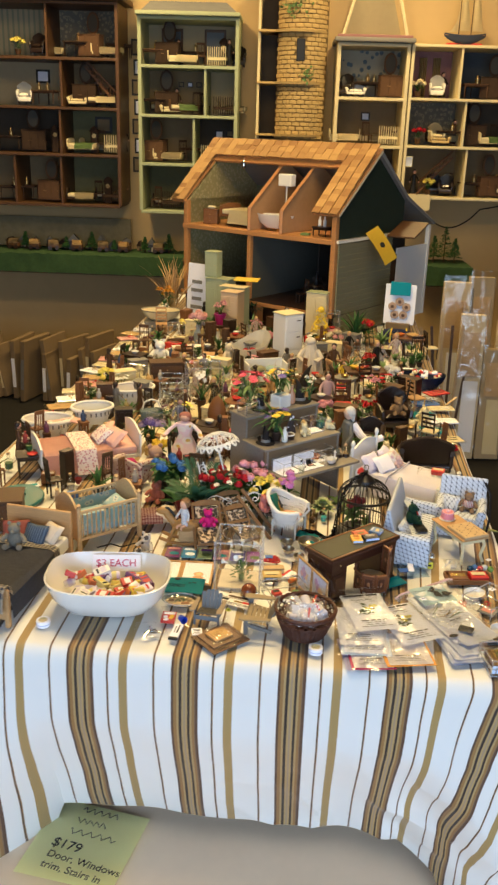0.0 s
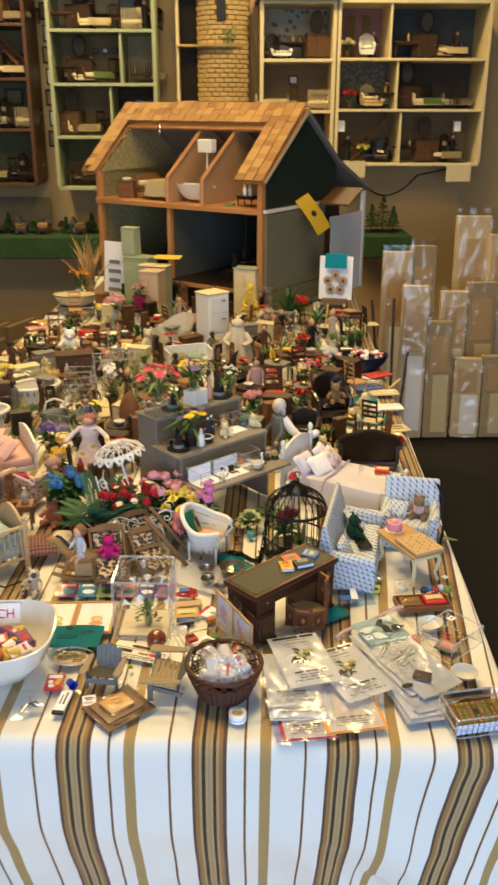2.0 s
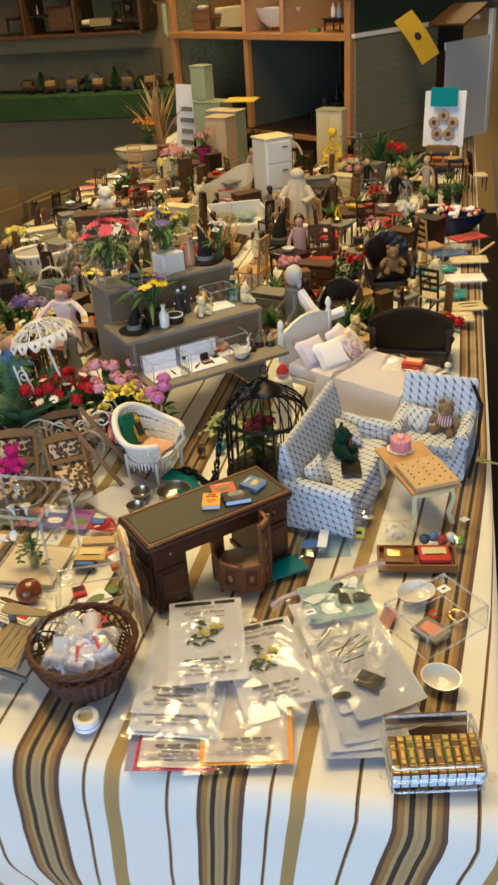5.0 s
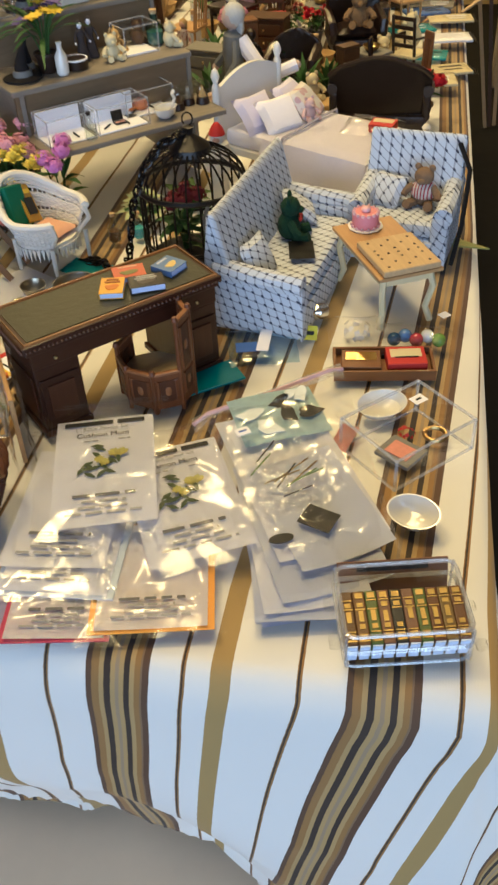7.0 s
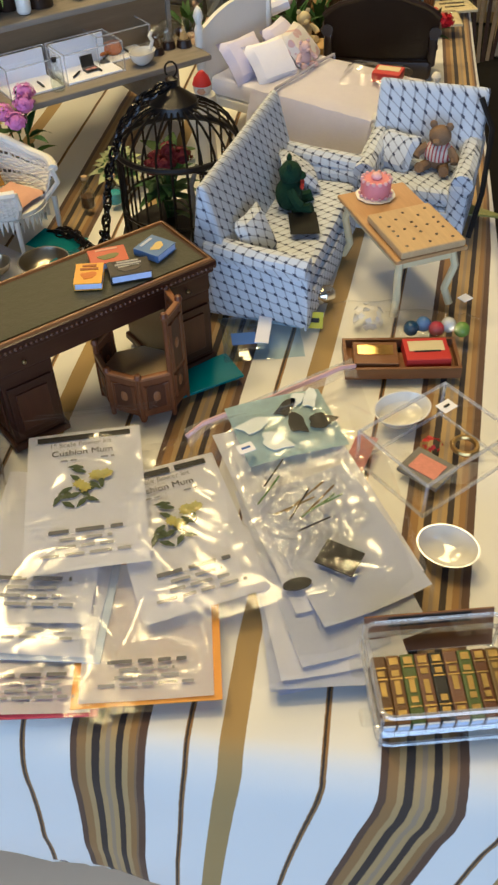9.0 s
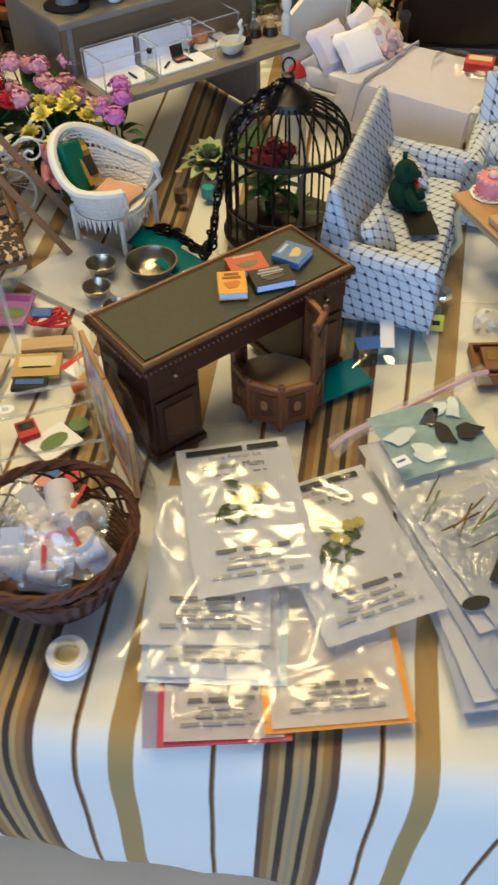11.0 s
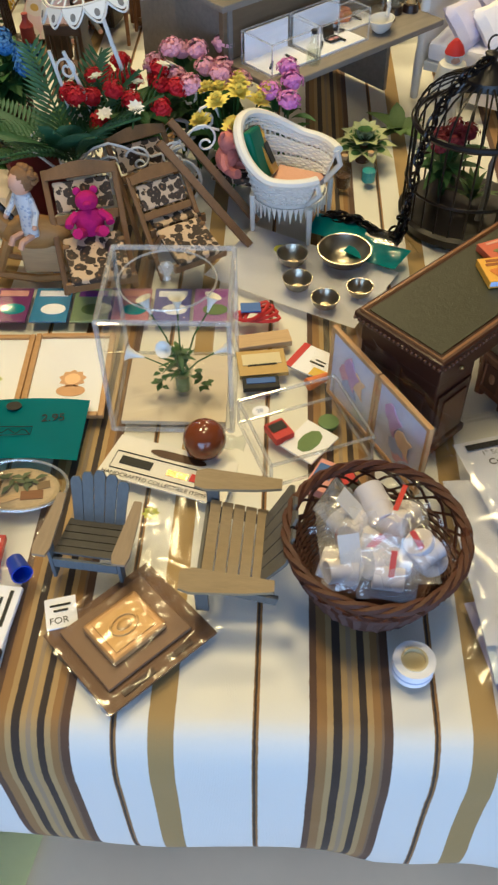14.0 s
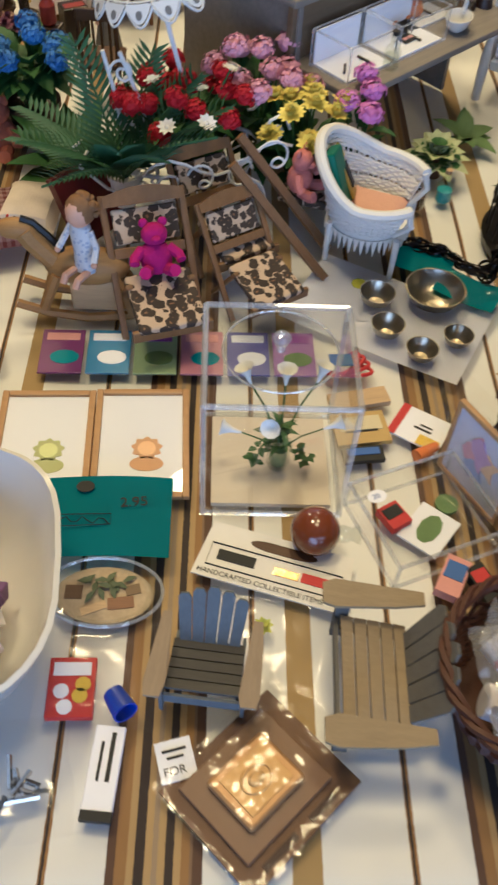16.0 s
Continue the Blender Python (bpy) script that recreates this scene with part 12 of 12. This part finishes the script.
# stairs, curtains and pictures inside wall rooms
STAIR_WOOD = wood("stair_wood", (0.13, 0.06, 0.025), 0.5, 40)
for x, z, d in ((-0.975, 1.497, -1), (0.90, 1.083, 1)):
    th = thing("toy_staircase", at(x, 5.13, z), "brown toy staircase with turned balusters in a wall dollhouse", "staircase")
    for i in range(10):
        part("step", box(B(), 0.022, 0.06, 0.008, at(d * (i - 5) * 0.018, 0, 0.010 + i * 0.021)), STAIR_WOOD, th)
        part("baluster", cone(B(), 0.0026, 0.002, 0.05, at(d * (i - 5) * 0.018, -0.026, 0.018 + i * 0.0205), 5), STAIR_WOOD, th)
    for dz in (0.004, 0.066):
        part("rail", tube(B(), [(-d * 0.1, -0.028, dz), (d * 0.085, -0.028, dz + 0.205 - 0.4 * dz)], 0.0045, 5), STAIR_WOOD, th)
GOLD_SILK = mat("old_gold_silk", (0.46, 0.34, 0.15), 0.6, 0.2, 60, 0.2)
for x, z in ((0.80, 1.60), (0.875, 1.60)):
    solo("toy_curtain", sheet(B(), 20, 6, lambda u, v: Vector(((u - 0.5) * 0.042, 0.004 * math.sin(u * 26), v * 0.205)), 0.002), GOLD_SILK, at(x, 5.272, z), "old gold pleated toy curtain in a mauve room", "curtain", "toy curtains")
for x, z, mt, wd in ((-1.10, 1.4965, M_CREAM, 1.5), (-0.585, 1.4700, M_CREAM, 1.6), (1.25, 1.5905, GOLD_SILK, 1.5), (0.90, 1.3495, GOLD_SILK, 1.5), (0.42, 1.5855, M_WHITE, 1.5)):
    wing_chair("toy_settee", at(x, 5.085, z + 0.008, 4) @ Matrix.Diagonal((wd, 1, 0.8, 1)), mt, "pale curved toy settee in a wall dollhouse room", 0.07, 0.05, 0.075, False, "settee", OLD_WOOD)
for x, z in ((-1.02, 1.2445), (-0.95, 0.9755), (-1.24, 1.2445), (1.30, 1.0755), (-0.30, 1.7105)):
    th = thing("toy_tall_clock", at(x, 5.12, z + 0.0085), "dark carved toy case clock in a wall dollhouse", "clock", "toy case clocks")
    part("case", box(B(), 0.040, 0.030, 0.115, I4, 0.003), OLD_WOOD, th)
    part("hood", lathe(B(), [(0.026, 0.115), (0.028, 0.122), (0.018, 0.136), (0.004, 0.146)], at(0, 0, 0), 14, 1, 0.7), OLD_WOOD, th)
    part("dial", slab(B(), circle(0.012, 16), 0.001, pose(0, -0.0155, 0.094, 90)), M_BRASS, th)
for x, z in ((0.735, 1.235), (1.345, 1.235)):
    th = thing("toy_mirror", at(x, 5.04, z), "tiny gilt framed mirror with a white panel for its reflection", "mirror", "gilt mirrors")
    part("frame", box(B(), 0.042, 0.006, 0.058, I4, 0.002), M_BRASS, th)
    # white paper in place of glass: the bright reflection is painted on
    part("glass", box(B(), 0.032, 0.001, 0.046, at(0, -0.0036, 0.006)), M_PAPER, th)
for i, (x, z, w) in enumerate(((-0.55, 1.62, 0.03), (-0.50, 1.62, 0.03), (-0.45, 1.62, 0.03), (-0.33, 1.35, 0.05), (-0.27, 1.36, 0.04), (-1.34, 1.62, 0.08), (0.88, 1.48, 0.05), (1.14, 1.24, 0.06), (1.30, 1.24, 0.05), (0.76, 1.26, 0.04), (-1.0, 1.36, 0.1), (0.5, 1.47, 0.05))):
    th = thing("toy_picture", at(x, 5.288, z), "tiny dark framed picture in a wall dollhouse room", "picture", "toy pictures")
    part("frame", box(B(), w, 0.005, w * 0.9, I4, 0.001), M_BLACK, th)
    part("print", box(B(), w * 0.7, 0.001, w * 0.62, at(0, -0.003, w * 0.14)), M_PAPER if i % 2 else W_TAN, th)
for x in (-0.60, -0.36):
    th = thing("toy_window", at(x, 5.286, 1.74), "dark framed toy window with grey glass", "window")
    part("frame", box(B(), 0.12, 0.008, 0.18, I4, 0.002), M_BROWNWOOD, th)
    part("glass", box(B(), 0.095, 0.004, 0.15, at(0, -0.004, 0.015)), plain("grey_pane", (0.10, 0.11, 0.12), 0.15), th)

# ---------------------------------------------------------------- wrapped kit boxes by the right wall
def kit_box(x, y, w, h, d, rz, lean, label, k):
    th = thing("wrapped_kit", pose(x, y, 0.004 + d * 0.5 * math.sin(radians(abs(lean))), -lean, 0, rz), label, "wrapped box", "boxes by the wall")
    part("carton", box(B(), w, d, h, I4, 0.004), (mat("pale_card", (0.60, 0.50, 0.33), 0.7, 0.15, 20), mat("tan_card", (0.40, 0.32, 0.20), 0.7, 0.15, 20))[k % 2], th)
    part("white_label", box(B(), w * 0.6, 0.002, h * 0.5, at(w * 0.1, -d / 2 - 0.002, h * 0.05)), (M_PAPER, M_CREAM)[k % 2], th)
    part("wood_parts", box(B(), w * 0.7, 0.004, h * 0.3, at(0, -d / 2 - 0.002, h * 0.58)), M_OAK, th)
    part("wrap", sheet(B(), 12, 24, lambda u, v: Vector(((u - 0.5) * w * 1.06, -d / 2 - 0.008 + 0.006 * noise.noise((u * 4, v * 12, k)), h * 1.04 * v))), M_WRAP, th)


for k, (x, y, w, h) in enumerate(((0.92, 3.80, 0.11, 0.66), (1.035, 3.80, 0.11, 0.51), (1.165, 3.80, 0.12, 0.35), (1.29, 3.80, 0.12, 0.36), (0.90, 4.12, 0.13, 0.75), (1.03, 4.16, 0.12, 0.77), (1.16, 4.08, 0.12, 0.58), (1.29, 4.08, 0.13, 0.62), (1.30, 4.34, 0.16, 0.88), (1.42, 3.84, 0.12, 0.50), (1.45, 4.30, 0.15, 0.80))):
    kit_box(x, y, w, h, 0.05, -6 + (k * 7) % 13, 5, "tall wrapped wooden kit box standing by the wall", k)
for k in range(6):
    solo("wood_strip", box(B(), 0.012, 0.004, 0.62, I4, 0.001), (M_OAK, M_BROWNWOOD)[k % 2], pose(0.78 + 0.016 * k, 3.72 + 0.01 * k, 0.003, -6, 3 * (k - 3), 0), "thin wooden strip leaning by the kit boxes", "wood strip", "wood strips")

# wrapped packs standing in a row on the left
for k in range(16):
    x = -1.52 + 0.052 * k + 0.01 * math.sin(k * 3)
    th = thing("wrapped_pack", pose(x, 4.52 + 0.05 * math.sin(k * 2.3), 0.01, 0, -16 + (k * 5) % 13 + (k > 3) * 8, -18 + 7 * math.sin(k * 1.9)), "thin wrapped wooden pack standing in a row", "wrapped pack", "packs in a row")
    hh = 0.29 + 0.05 * math.sin(k * 1.7)
    part("carton", box(B(), 0.026, 0.24, hh, I4, 0.003), M_CARD, th)
    part("label", box(B(), 0.018, 0.002, hh * 0.5, at(0, -0.1215, hh * 0.2)), (M_CREAM, M_PAPER, M_GREYWOOD)[k % 3], th)
    part("wrap", sheet(B(), 4, 12, lambda u, v: Vector(((u - 0.5) * 0.03, -0.126 + 0.003 * noise.noise((u * 3, v * 9, k)), hh * 1.03 * v))), M_WRAP, th)
